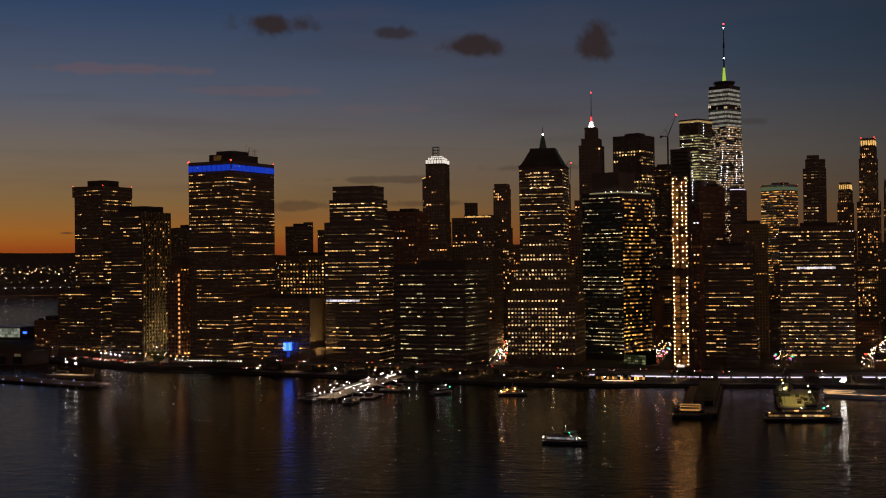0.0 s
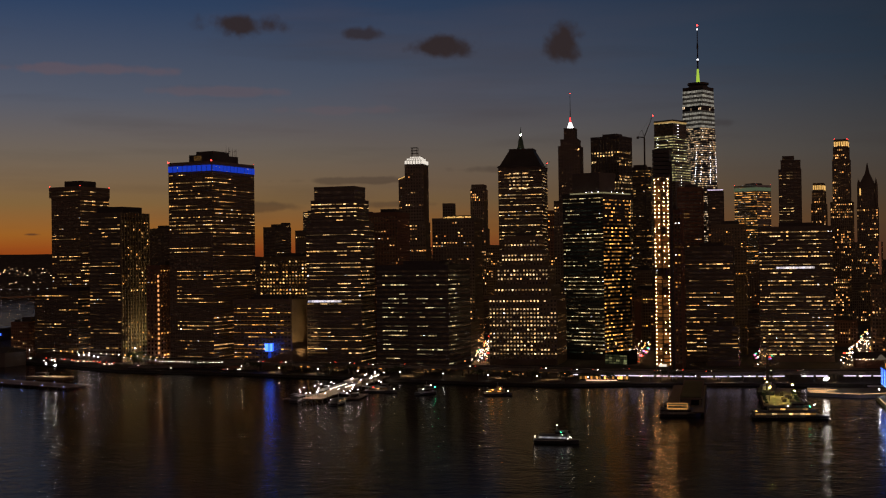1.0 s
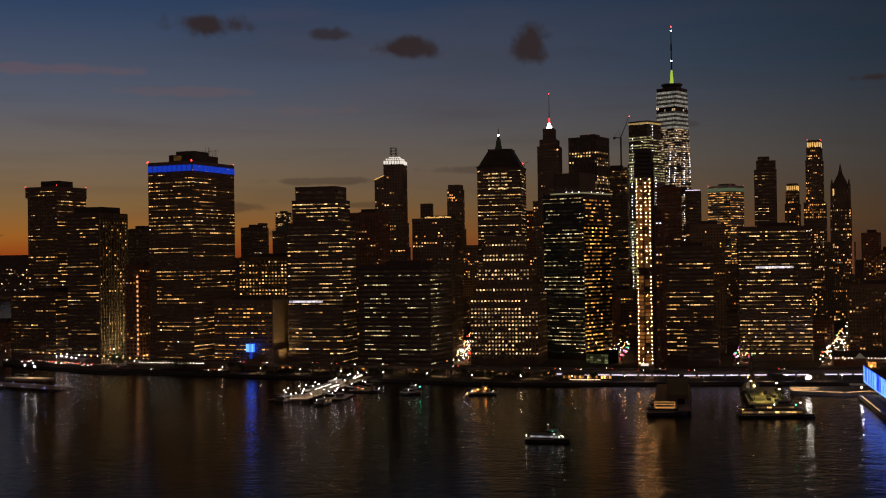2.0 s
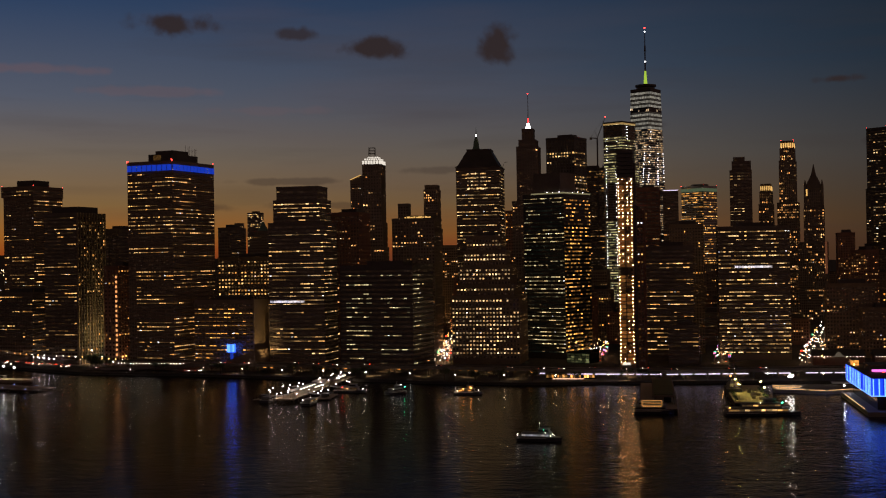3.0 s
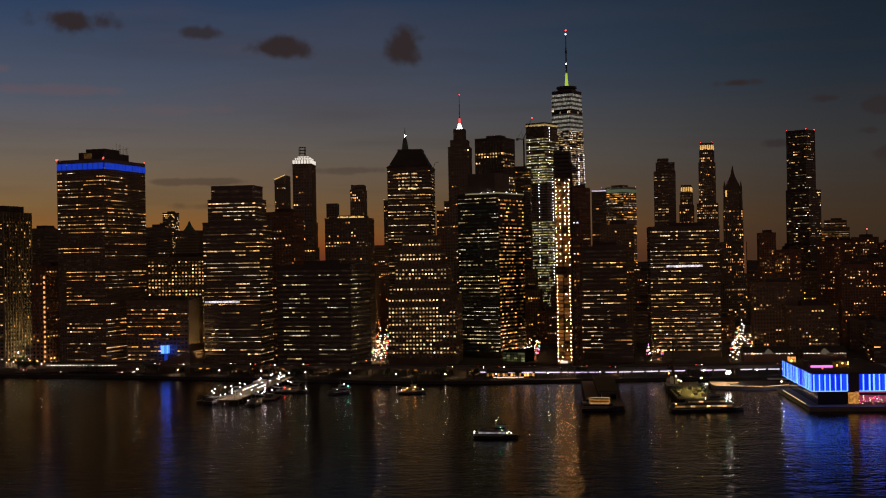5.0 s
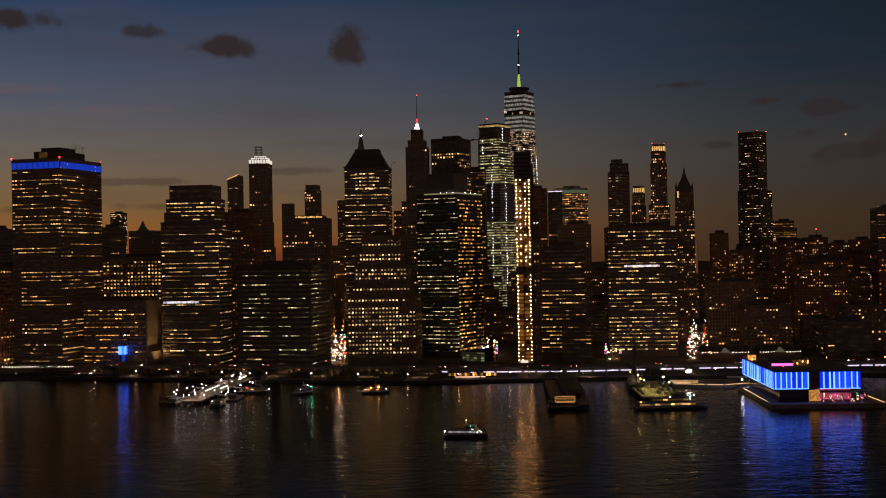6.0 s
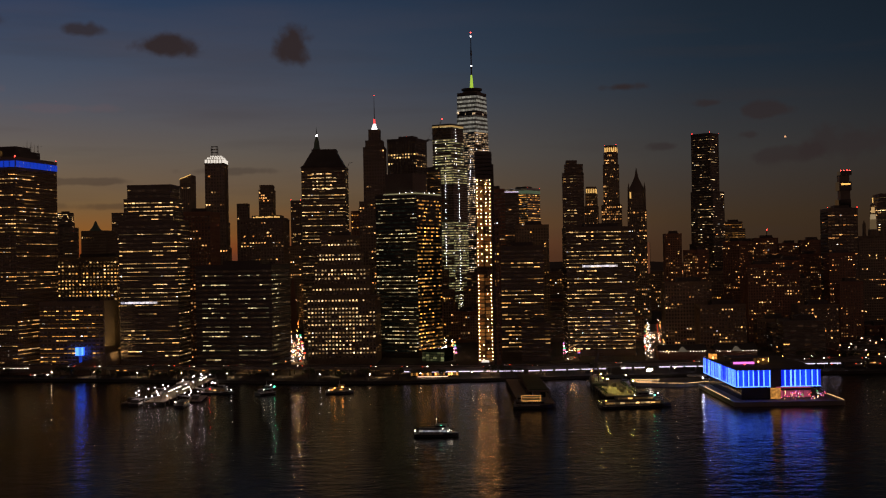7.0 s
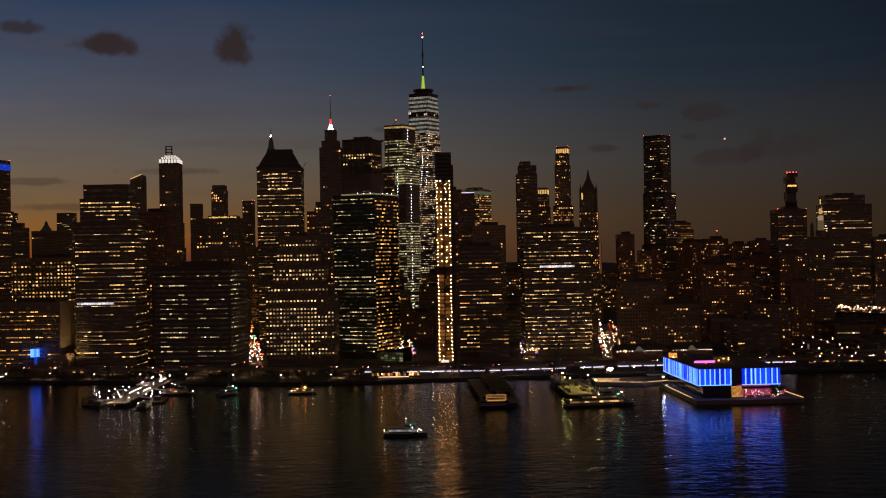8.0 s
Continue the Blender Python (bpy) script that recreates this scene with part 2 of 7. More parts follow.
PAL = {
    "warm": ((1.0, 0.42, 0.09), (1.0, 0.60, 0.22), 0.05, 2.0),
    "gold": ((1.0, 0.37, 0.06), (1.0, 0.50, 0.13), 0.05, 2.3),
    "pale": ((1.0, 0.49, 0.13), (1.0, 0.66, 0.29), 0.05, 2.1),
    "cool": ((0.86, 0.78, 0.42), (1.0, 0.66, 0.26), 0.04, 1.5),
    "white": ((0.95, 0.88, 0.76), (0.85, 0.85, 1.0), 0.2, 1.2),
    "home": ((1.0, 0.36, 0.08), (1.0, 0.56, 0.21), 0.05, 2.5),
    "olive": ((0.74, 0.70, 0.30), (1.0, 0.76, 0.36), 0.06, 0.9, 1.2),
    "green": ((0.55, 0.65, 0.28), (0.80, 0.75, 0.32), 0.02, 0.3),
    "bright": ((1.0, 0.52, 0.17), (1.0, 0.70, 0.36), 0.15, 2.3),
    "accent": ((0.75, 0.82, 1.0), (1.0, 0.93, 0.80), 0.6, 4.5),
    # weak emission added to windows of unlit rooms so facades are less black
    "unlit_glow": ((1.0, 0.42, 0.16), (1.0, 0.56, 0.34), 0.004, 0.019),
    "green_unlit_glow": ((0.30, 0.50, 0.38), (0.50, 0.60, 0.42), 0.002, 0.016),
}
ROOM = {k: (glow_mat("rooms_" + k, *v), glow_mat("room_" + k, *v, joined=False)) for k, v in PAL.items()}
RED = lamp_mat("red_beacon_light", (1.0, 0.04, 0.03), 7, False)
BULB = lamp_mat("sodium_lamp", (1.0, 0.42, 0.10), 7)
BULBW = lamp_mat("white_lamp", (1.0, 0.86, 0.72), 11)
TAIL = lamp_mat("tail_light", (1.0, 0.06, 0.02), 3.5, False)
HEAD = lamp_mat("head_light", (1.0, 0.88, 0.70), 8, False)
TUBE = lamp_mat("lilac_white_tube", (0.90, 0.74, 1.0), 1.15)
BLUE = lamp_mat("blue_floodlight", (0.012, 0.08, 1.0), 0.42, False)
BLUEBOX = lamp_mat("blue_glass_light", (0.022, 0.085, 1.0), 4.0)
PALEBOX = lamp_mat("pale_blue_glass_light", (0.07, 0.20, 1.0), 3.2)
CROWN = lamp_mat("floodlit_crown", (1.0, 0.90, 0.78), 0.85, False)
SPIRE_G = lamp_mat("green_yellow_light", (0.42, 0.62, 0.06), 0.9, False)
GOLDTOP = lamp_mat("golden_flood", (1.0, 0.56, 0.16), 0.9, False)
STAR = lamp_mat("white_star_light", (0.93, 0.87, 1.0), 6, False)


# ---- building blocks ----
class Geo:
    """Collects simple solids, then becomes one mesh."""

    def __init__(self):
        self.v, self.f, self.m = [], [], None

    def box(self, x0, x1, y0, y1, z0, z1):
        n = len(self.v)
        self.v += [(x0, y0, z0), (x1, y0, z0), (x1, y1, z0), (x0, y1, z0), (x0, y0, z1), (x1, y0, z1), (x1, y1, z1), (x0, y1, z1)]
        self.f += [(n, n + 3, n + 2, n + 1), (n + 4, n + 5, n + 6, n + 7), (n, n + 1, n + 5, n + 4),
                   (n + 1, n + 2, n + 6, n + 5), (n + 2, n + 3, n + 7, n + 6), (n + 3, n, n + 4, n + 7)]
        return self

    def cbox(self, cx, cy, w, d, z0, z1):
        return self.box(cx - w / 2, cx + w / 2, cy - d / 2, cy + d / 2, z0, z1)

    def quad(self, a, b, c, d):
        n = len(self.v)
        self.v += [a, b, c, d]
        self.f.append((n, n + 1, n + 2, n + 3))
        return self

    def loft(self, rings):
        """Closed rings of equal length, joined one to the next, capped at both ends."""
        n, k = len(self.v), len(rings[0])
        for r in rings:
            self.v += [tuple(p) for p in r]
        for i in range(len(rings) - 1):
            for j in range(k):
                a, b = n + i * k + j, n + i * k + (j + 1) % k
                self.f.append((a, b, b + k, a + k))
        self.f.append(tuple(n + j for j in reversed(range(k))))
        self.f.append(tuple(n + (len(rings) - 1) * k + j for j in range(k)))
        return self

    def tube(self, x, y, z0, z1, r0, r1=None, k=8):
        r1 = r0 if r1 is None else r1
        return self.loft([[(x + r * math.cos(2 * math.pi * j / k), y + r * math.sin(2 * math.pi * j / k), z) for j in range(k)]
                          for r, z in ((r0, z0), (r1, z1))])

    def beam(self, a, b, r, k=4):
        a, b = Vector(a), Vector(b)
        d = (b - a).normalized()
        s = d.cross(Vector((0, 0, 1)) if abs(d.z) < 0.9 else Vector((1, 0, 0))).normalized()
        t = d.cross(s)
        return self.loft([[p + (s * math.cos(2 * math.pi * j / k + 0.785) + t * math.sin(2 * math.pi * j / k + 0.785)) * r for j in range(k)]
                          for p in (a, b)])

    def ball(self, x, y, z, r, k=8, rows=5):
        return self.loft([[(x + r * math.sin(math.pi * i / rows) * math.cos(2 * math.pi * j / k),
                            y + r * math.sin(math.pi * i / rows) * math.sin(2 * math.pi * j / k),
                            z - r * math.cos(math.pi * i / rows)) for j in range(k)] for i in (0.25, *range(1, rows), rows - 0.25)])

    def mesh(self, name, mat):
        me = bpy.data.meshes.new(name)
        me.from_pydata(self.v, [], self.f)
        for one in mat if isinstance(mat, tuple) else (mat,):
            me.materials.append(one)
        if self.m:
            me.polygons.foreach_set("material_index", self.m)
        return me


def part(name, geo, mat, parent, label="", kind="", loc=None):
    me = geo.mesh(name, mat) if isinstance(geo, Geo) else geo
    ob = new(name, me)
    ob.parent = parent
    if loc:
        ob.location = loc
    return tagged(ob, label, "", "", kind)


def thing(name, x, y, z, turn, label, category, group="", kind=""):
    ob = new(name)
    ob.matrix_basis = pose(x, y, z, 0, 0, turn)
    ob.empty_display_size = 1
    return tagged(ob, label, category, group, kind)


def spotlight(parent, at, to, cone, watts, color):
    """A floodlight that washes a wall, in its housing."""
    li = bpy.data.lights.new("floodlight", "SPOT")
    li.energy, li.spot_size, li.spot_blend, li.color, li.shadow_soft_size = watts, radians(cone), 0.8, color, 0.4
    ob = new("floodlight", li)
    ob.parent, ob.matrix_basis = parent, look(at, to)
    part("floodlight_housing", Geo().cbox(at[0], at[1], 0.7, 0.7, at[2] - 1.6, at[2] - 0.6), STEEL, parent)
    return ob


def down_light(name, at, watts, color, cone=140):
    """An added spot thrown down on the ground in place of lamp light; builds no lamp head."""
    li = bpy.data.lights.new(name, "SPOT")
    li.energy, li.color, li.shadow_soft_size, li.spot_size, li.spot_blend = watts, color, 0.5, radians(cone), 0.6
    new(name, li).location = at


GROUND = 2.4
FOOT = []          # centres and radii of what stands on the land
STYLES = {         # bay, floor, pier width, spandrel share, pier stands proud
    "punched": (3.2, 3.6, 0.42, 0.46, True), "band": (6.4, 3.9, 0.10, 0.52, False), "office": (4.6, 3.9, 0.18, 0.50, True),
    "glass": (3.4, 4.1, 0.07, 0.22, False), "ribs": (2.9, 3.8, 0.40, 0.30, True), "flat": (3.0, 3.1, 0.50, 0.50, True),
}


def lit_cells(rng, floors, bays, lit, clump, floor_var):
    """Which windows are lit: whole floors and runs of neighbouring rooms, some floors dark."""
    cells = []
    bay_use = [rng.choice((0.45, 0.8, 1.0, 1.15, 1.35)) for _ in range(bays // 3 + 1)]
    patch = {}
    for i in range(floors):
        q = rng.random()
        chance = lit * (2.3 if q < 0.22 * floor_var else 0.25 if q > 1 - 0.33 * floor_var else 1.0)
        on = rng.random() < chance
        for j in range(bays):
            if rng.random() < 1 / clump:
                use = patch.setdefault((i // 5, j // 5), rng.choice((0.35, 0.8, 1.1, 1.3, 1.5)))
                on = rng.random() < chance * bay_use[j // 3] * use
            if on and rng.random() < 0.93:
                cells.append((i, j))
    return cells


def tower(name, label, place, tiers=None, style="office", wall=CONCRETE, glass=GLASS, room="warm", lit=0.4, clump=3.0, floor_var=1.0,
          singles=0, seed=1, category="office tower", group="", top=True, beacons=False, penthouse=True, bay=None, floor=None, skip=(), win=0.9, low=6.0, plain=False, dark=None, unlit_glow="unlit_glow", sparkle=0.03):
    """A building from its plan: core of glass, floor slabs and piers in front of it, lit rooms behind, parapet, roof and plant."""
    x, y, phi, w, d, h = place
    rng = random.Random(seed * 7919 + int(abs(x) * 10))
    FOOT.append((x, y, max(w, d) * 0.62))
    b = thing(name, x, y, GROUND, phi, label, category, group)
    h -= GROUND
    tiers = tiers or [(w, d, 0.0, h, 0.0, 0.0)]
    bw, fh, pier, span, proud = STYLES[style]
    bw, fh = bay or bw, floor or fh
    strips = style in ("band", "glass", "office")
    core, slabs, piers, panes = Geo(), Geo(), Geo(), Geo()
    loose, rings = [], []
    for tw, td, z0, z1, ox, oy in tiers:
        core.cbox(ox, oy, tw - 0.9, td - 0.9, z0, z1 - 0.1)
        z = z0 + (low if z0 < 1 else 1.0)
        n = max(1, int((z1 - z - 1.5) / fh))
        fs = (z1 - z - 1.5) / n
        slabs.cbox(ox, oy, tw, td, z0, z - 0.02)
        for i in range(n):
            inset = 0.3 if proud else 0.0
            rings.append(((ox, oy, z + i * fs + fs * (1 - span)), tw - inset, td - inset, fs * span))
        slabs.cbox(ox, oy, tw + 0.3, td + 0.3, z1 - 1.5, z1)
        slabs.cbox(ox, oy, tw - 1.4, td - 1.4, z1 - 0.05, z1 + 0.02)
        for side in range(4):
            run = tw if side % 2 == 0 else td
            nb = max(2, round(run / bw))
            bs = run / nb
            pw = bs * pier
            off = 0.0 if proud else -0.25
            for j in range(nb + 1):
                u = -run / 2 + j * bs
                u0, u1 = max(u - pw / 2, -run / 2 - 0.02), min(u + pw / 2, run / 2 + 0.02)
                if side == 0:
                    piers.box(ox + u0, ox + u1, oy - td / 2 - off, oy - td / 2 + 0.6, z0, z1 - 1.52)
                elif side == 2:
                    piers.box(ox + u0, ox + u1, oy + td / 2 - 0.6, oy + td / 2 + off, z0, z1 - 1.52)
                elif side == 1:
                    piers.box(ox + tw / 2 - 0.6, ox + tw / 2 + off, oy + u0, oy + u1, z0, z1 - 1.52)
                else:
                    piers.box(ox - tw / 2 - off, ox - tw / 2 + 0.6, oy + u0, oy + u1, z0, z1 - 1.52)
            wide, tall = (bs - pw) * win, fs * (1 - span) * 0.94
            on = set(lit_cells(rng, n, nb, (1.5 if lit >= 0.3 else 1.0) * lit * (0.55 if side > 1 else 1.0), clump, floor_var))
            if dark:
                on = {q for q in on if not dark(side, q[0] / n, q[1] / nb)}
            if side in skip:
                continue

            def spot(u, zc):
                return ((ox + u, oy - td / 2 + 0.40, zc), (ox + tw / 2 - 0.40, oy + u, zc), (ox + u, oy + td / 2 - 0.40, zc), (ox - tw / 2 + 0.40, oy + u, zc))[side]

            for i in range(n):
                share = rng.uniform(0.32, 0.64) if strips else 0.8
                zc, j = z + i * fs + fs * (1 - span) * (0.5 + 0.35 * (1 - share) if strips else 0.5), 0
                while j < nb:
                    if (i, j) in on:
                        k = j + 1
                        while strips and k < nb and (i, k) in on and k - j < 3 and rng.random() < 0.3:
                            k += 1
                        u = -run / 2 + (j + k) * 0.5 * bs
                        loose.append((side, spot(u, zc), (k - j) * bs - pw * 0.9 - bs * (1 - win) if strips else wide * rng.uniform(0.85, 1.0), tall * share, wide, tall, k - j, 0))
                        if rng.random() < sparkle:
                            loose.append((side, spot(u, zc + 0.1), bs * 0.4, tall * 0.45, wide, tall, 9, 2))
                        j = k
                        continue
                    # an unlit bay still gets a faintly emissive pane, added to lift the wall
                    if side < 2:
                        loose.append((side, spot(-run / 2 + (j + 0.5) * bs, z + i * fs + fs * (1 - span) / 2), wide, tall * 0.95, wide, tall, 1, 1))
                    j += 1
    body = part("core", core, glass, b, "dark unlit window glass")
    if singles >= 100:
        shared = {}
        for zz, tw, td, hh in rings:
            key = (tw, td, round(hh, 3))
            if key not in shared:
                shared[key] = Geo().cbox(0, 0, tw, td, 0, hh).mesh("floor_band", wall)
            part("floor_band", shared[key], None, b, loc=zz)
    else:
        for zz, tw, td, hh in rings:
            slabs.cbox(zz[0], zz[1], tw, td, zz[2], zz[2] + hh)
    if plain:
        n0 = len(slabs.v)
        slabs.v += piers.v
        slabs.f += [tuple(k + n0 for k in f) for f in piers.f]
        part("facade", slabs, wall, b, "", "stuff")
    else:
        part("cornice", slabs, wall, b, "", "stuff")
        part("pier_grid", piers, wall, b, "", "stuff")
    fronts = [q for q in loose if q[0] < 2 and q[7] == 0]
    rng.shuffle(fronts)
    own = fronts[:int(singles * 0.27)]
    if own:
        shared = {}
        for side, c, ww, wh, wide, tall, cells, _ in own:
            ww = round(ww * 2) / 2 if strips else wide * 0.95
            wh = max(0.25, round(wh / tall * 4) / 4) * tall * 0.9
            key = (side, ww, wh)
            if key not in shared:
                g = Geo()
                g.cbox(0, 0, ww if side == 0 else 0.1, 0.1 if side == 0 else ww, -wh / 2, wh / 2)
                shared[key] = g.mesh("window", ROOM[room][1])
            part("window", shared[key], None, body, loc=c)
    taken, kinds = set(id(q) for q in own), []
    for q in loose:
        if id(q) in taken:
            continue
        side, (cx, cy, cz), ww, wh, _, _, _, tone = q
        kinds.append(tone)
        if tone == 2:      # a bare bright lamp just inside the glass
            cx, cy = (cx, cy - 0.08) if side == 0 else (cx + 0.08, cy) if side == 1 else (cx, cy + 0.08) if side == 2 else (cx - 0.08, cy)
        a, e = ww / 2, wh / 2
        if side == 0:
            panes.quad((cx - a, cy, cz - e), (cx + a, cy, cz - e), (cx + a, cy, cz + e), (cx - a, cy, cz + e))
        elif side == 2:
            panes.quad((cx + a, cy, cz - e), (cx - a, cy, cz - e), (cx - a, cy, cz + e), (cx + a, cy, cz + e))
        elif side == 1:
            panes.quad((cx, cy - a, cz - e), (cx, cy + a, cz - e), (cx, cy + a, cz + e), (cx, cy - a, cz + e))
        else:
            panes.quad((cx, cy + a, cz - e), (cx, cy - a, cz - e), (cx, cy - a, cz + e), (cx, cy + a, cz + e))
    if panes.f:
        panes.m = kinds
        part("window_field", panes, (ROOM[room][0], ROOM[unlit_glow][0], ROOM["accent"][0]), b, "office windows, bright to faintly glowing", "stuff")
    tw, td, _, z1, ox, oy = tiers[-1]
    if top:
        par = Geo()
        for a in (-1, 1):
            par.cbox(ox, oy + a * (td / 2 - 0.2), tw + 0.2, 0.5, z1 + 0.03, z1 + 1.2)
            par.cbox(ox + a * (tw / 2 - 0.2), oy, 0.5, td - 0.9, z1 + 0.03, z1 + 1.2)
        if not plain:
            part("parapet", par, wall, b)
        if penthouse:
            g = Geo().cbox(ox + tw * 0.04, oy, tw * 0.5, td * 0.45, z1, z1 + 5.0)
            for _ in range(4):
                g.cbox(ox + rng.uniform(-0.38, 0.38) * tw, oy + rng.uniform(-0.4, 0.4) * td, rng.uniform(1.5, 4), rng.uniform(1.5, 4), z1, z1 + rng.uniform(1.5, 3))
            part("roof_plant", g, STEEL, b, "dark rooftop plant room")
    if beacons:
        for sx, sy in ((-1, -1), (1, -1), (1, 1)):
            part("beacon_light", Geo().ball(ox + sx * (tw / 2 - 0.5), oy + sy * (td / 2 - 0.5), z1 + 2.0, 0.45), RED, b, "small red aviation light")
    return b


# ---- water, land, far shore ----
def sheet(name, pts, z, mat, label, category, skirt=0.0):
    g = Geo()
    if skirt:
        g.loft([[(x, y, z - skirt) for x, y in pts], [(x, y, z) for x, y in pts]])
    else:
        g.v, g.f = [(x, y, z) for x, y in pts], [tuple(range(len(pts)))]
    ob = new(name, g.mesh(name, mat))
    return tagged(ob, label, category, "", "structure")


sheet("water", [(-4950, -4950), (4950, -4950), (4950, 4950), (-4950, 4950)], 0.0, water_mat(), "dark rippled river water reflecting city lights", "water")
COAST = [(-760, -400), (-640, -430), (-488, -372), (-305, -329), (-207, -261), (-41, -172), (37, -132), (85, -95), (129, -41), (200, 40),
         (290, 122), (406, 241), (700, 480), (1500, 900), (4400, 1500), (4400, 4400), (-600, 4400), (-1300, 1500), (-1500, 300), (-1390, -120), (-950, -318)]
sheet("ground", COAST, GROUND, ASPHALT, "dark asphalt and paving of the city streets", "ground", 5.0)
sheet("ground_far_bank", [(-2500, 400), (-1780, 640), (-1640, 1100), (-2300, 1400)], GROUND, SOIL, "dark low bank across the harbour", "ground", 5.0)
F = [(-330, -306), (-204, -223), (-103, -155), (-10, -92), (85, -42), (150, 12), (221, 100), (330, 215), (520, 365), (900, 640)]


def bright_floor(b, place, p0, p1, z, panes=9):
    """One storey with its white office lights all on, between two points along the front."""
    x, y, phi, w, d, h = place
    m = pose(x, y, 0, 0, 0, phi).inverted()
    u0, u1 = (max(-w / 2 + 1, min(w / 2 - 1, (m @ Vector((*p, 0))).x)) for p in (p0, p1))
    s = (u1 - u0) / panes
    pane = Geo().box(0.15, s - 0.15, -0.15, 0.15, 0, 1.9).mesh("bright_window", WHITEROOM)
    for k in range(panes):
        part("bright_window", pane, None, b, "white lit office window", loc=(u0 + k * s, -d / 2 - 0.2, z))


WHITEROOM = glow_mat("white_lilac_rooms", (1.0, 0.88, 0.86), (0.82, 0.78, 1.0), 0.35, 1.3, 1.0, False)


# ---- towers, from the harbour end up the river ----
b = tower("office_tower", "brown concrete office tower with a projecting top storey", (-537.3, -293.8, 33.0, 41.0, 50.9, 194.4), style="office", wall=CONCRETE, room="warm", lit=0.33,
          tiers=[(41, 51, 0, 181, 0, 0), (44, 52.5, 181, 192, -1, 0)], singles=180, seed=3, beacons=True, bay=3.4)
part("plant_room", Geo().cbox(0, 0, 24, 26, 192, 200.5).cbox(-14, 4, 8, 10, 192, 196), STEEL, b)
tower("office_block", "low dark office block beside the brown tower", (-517.4, -308.6, 33.0, 61.3, 60.0, 76.8), style="office", wall=GRANITE, room="warm", lit=0.33, singles=80, seed=5, bay=3.4)
b = tower("office_tower", "dark tower with pale vertical ribs on one side", (-427.9, -286.4, 33.0, 40.9, 49.9, 160.5), style="band", wall=GRANITE, room="warm", lit=0.22, singles=120, seed=7, bay=4.2, skip=(1,))
x, y, phi, w, d, h = (-427.9, -286.4, 33.0, 40.9, 49.9, 160.5)
z = h - GROUND
part("plant_room", Geo().cbox(-2.5, 4, 34, 34, z, z + 8), STEEL, b)
ribs = Geo()
for j in range(11):
    v = -d / 2 + 1 + j * (d - 2) / 10
    ribs.box(w / 2 + 0.02, w / 2 + 1.5, v - 0.65, v + 0.65, 0, z + 1.2)
part("ribs", ribs, TAN, b, "pale vertical stone ribs")
for v in (-14, 0, 14):
    spotlight(b, (w / 2 + 22, v, 3), (w / 2, v, 50), 84, 30000, (1.0, 0.74, 0.30))
rooms = Geo()
rng = random.Random(5)
for i in range(38):
    for j in range(10):
        v, zc = -d / 2 + 1 + (j + 0.5) * (d - 2) / 10, 6 + i * (z - 12) / 38
        if rng.random() < (0.75 if i in (17, 18, 24, 37) else 0.2 if i < 12 else 0.12 if i < 19 else 0.36):
            rooms.quad((w / 2 + 0.03, v - 1.5, zc), (w / 2 + 0.03, v + 1.5, zc), (w / 2 + 0.03, v + 1.5, zc + 1.6), (w / 2 + 0.03, v - 1.5, zc + 1.6))
part("window_field", rooms, ROOM["warm"][0], b, "lit windows between the ribs", "stuff")
tower("brick_tower", "red-brown brick tower with one column of lit windows", (-373.6, -253.0, 33.0, 17.5, 50.0, 104.0), style="flat", wall=BRICK, room="gold", lit=0.10, singles=40, seed=9, bay=5, floor=4)
x, y, phi, w, d, h = (-373.6, -253.0, 33.0, 17.5, 50.0, 104.0)
nb4 = bpy.data.objects["brick_tower"]
for k in range(17):
    part("window", Geo().cbox(w / 2 - 2.5, -d / 2 - 0.2, 1.8, 0.4, 10 + k * 5.0, 12.4 + k * 5.0), lamp_mat("stair_light", (1.0, 0.42, 0.14), 1.1, False) if k == 0 else bpy.data.materials["stair_light"], nb4, "lit stair window")
b = tower("office_tower", "large concrete office tower with a blue-lit top storey", (-300.2, -232.5, 31.0, 53.0, 74.3, 206.7), style="office", wall=CONCRETE, room="warm", lit=0.62, clump=6, floor_var=0.9, dark=lambda s, i, j: 0.235 < i < 0.29 or 0.47 < i < 0.52 or (s == 0 and i < 0.47 and j < 0.12) or (0.60 < i < 0.625),
          singles=290, seed=11, bay=3.0, floor=3.85, beacons=True, penthouse=False)
x, y, phi, w, d, h = (-300.2, -232.5, 31.0, 53.0, 74.3, 206.7)
z = h - GROUND
part("plant_room", Geo().cbox(4, -2, w * 0.52, d * 0.62, z, z + 9).cbox(4, -4, w * 0.4, d * 0.36, z + 9, z + 13), STEEL, b, "dark two-step plant room")
part("lit_plant_window", Geo().cbox(4 - w * 0.06, -2 - d * 0.31 - 0.05, 9, 0.3, z + 3, z + 8), ROOM["gold"][1], b, "one lit plant room window")
masts = Geo()
for k in range(7):
    masts.tube(6 + k * 2.6, 10 + (k % 3) * 3, z + 9, z + 16 + (k * 5 % 6), 0.25, 0.12, 5)
    masts.beam((6 + k * 2.6, 10 + (k % 3) * 3, z + 14), (8.6 + k * 2.6, 10 + ((k + 1) % 3) * 3, z + 15), 0.12)
part("roof_masts", masts, ALU, b, "cluster of thin roof antennas")
# blue light on the top storey is put in as emissive panels
for j in range(9):
    u = -w / 2 + (j + 0.5) * w / 9
    part("blue_light_panel", Geo().box(u - 2.5, u + 2.5, -d / 2 - 0.9, -d / 2 - 0.5, z - 8.5, z - 2.6), BLUE, b, "blue floodlit top panel")
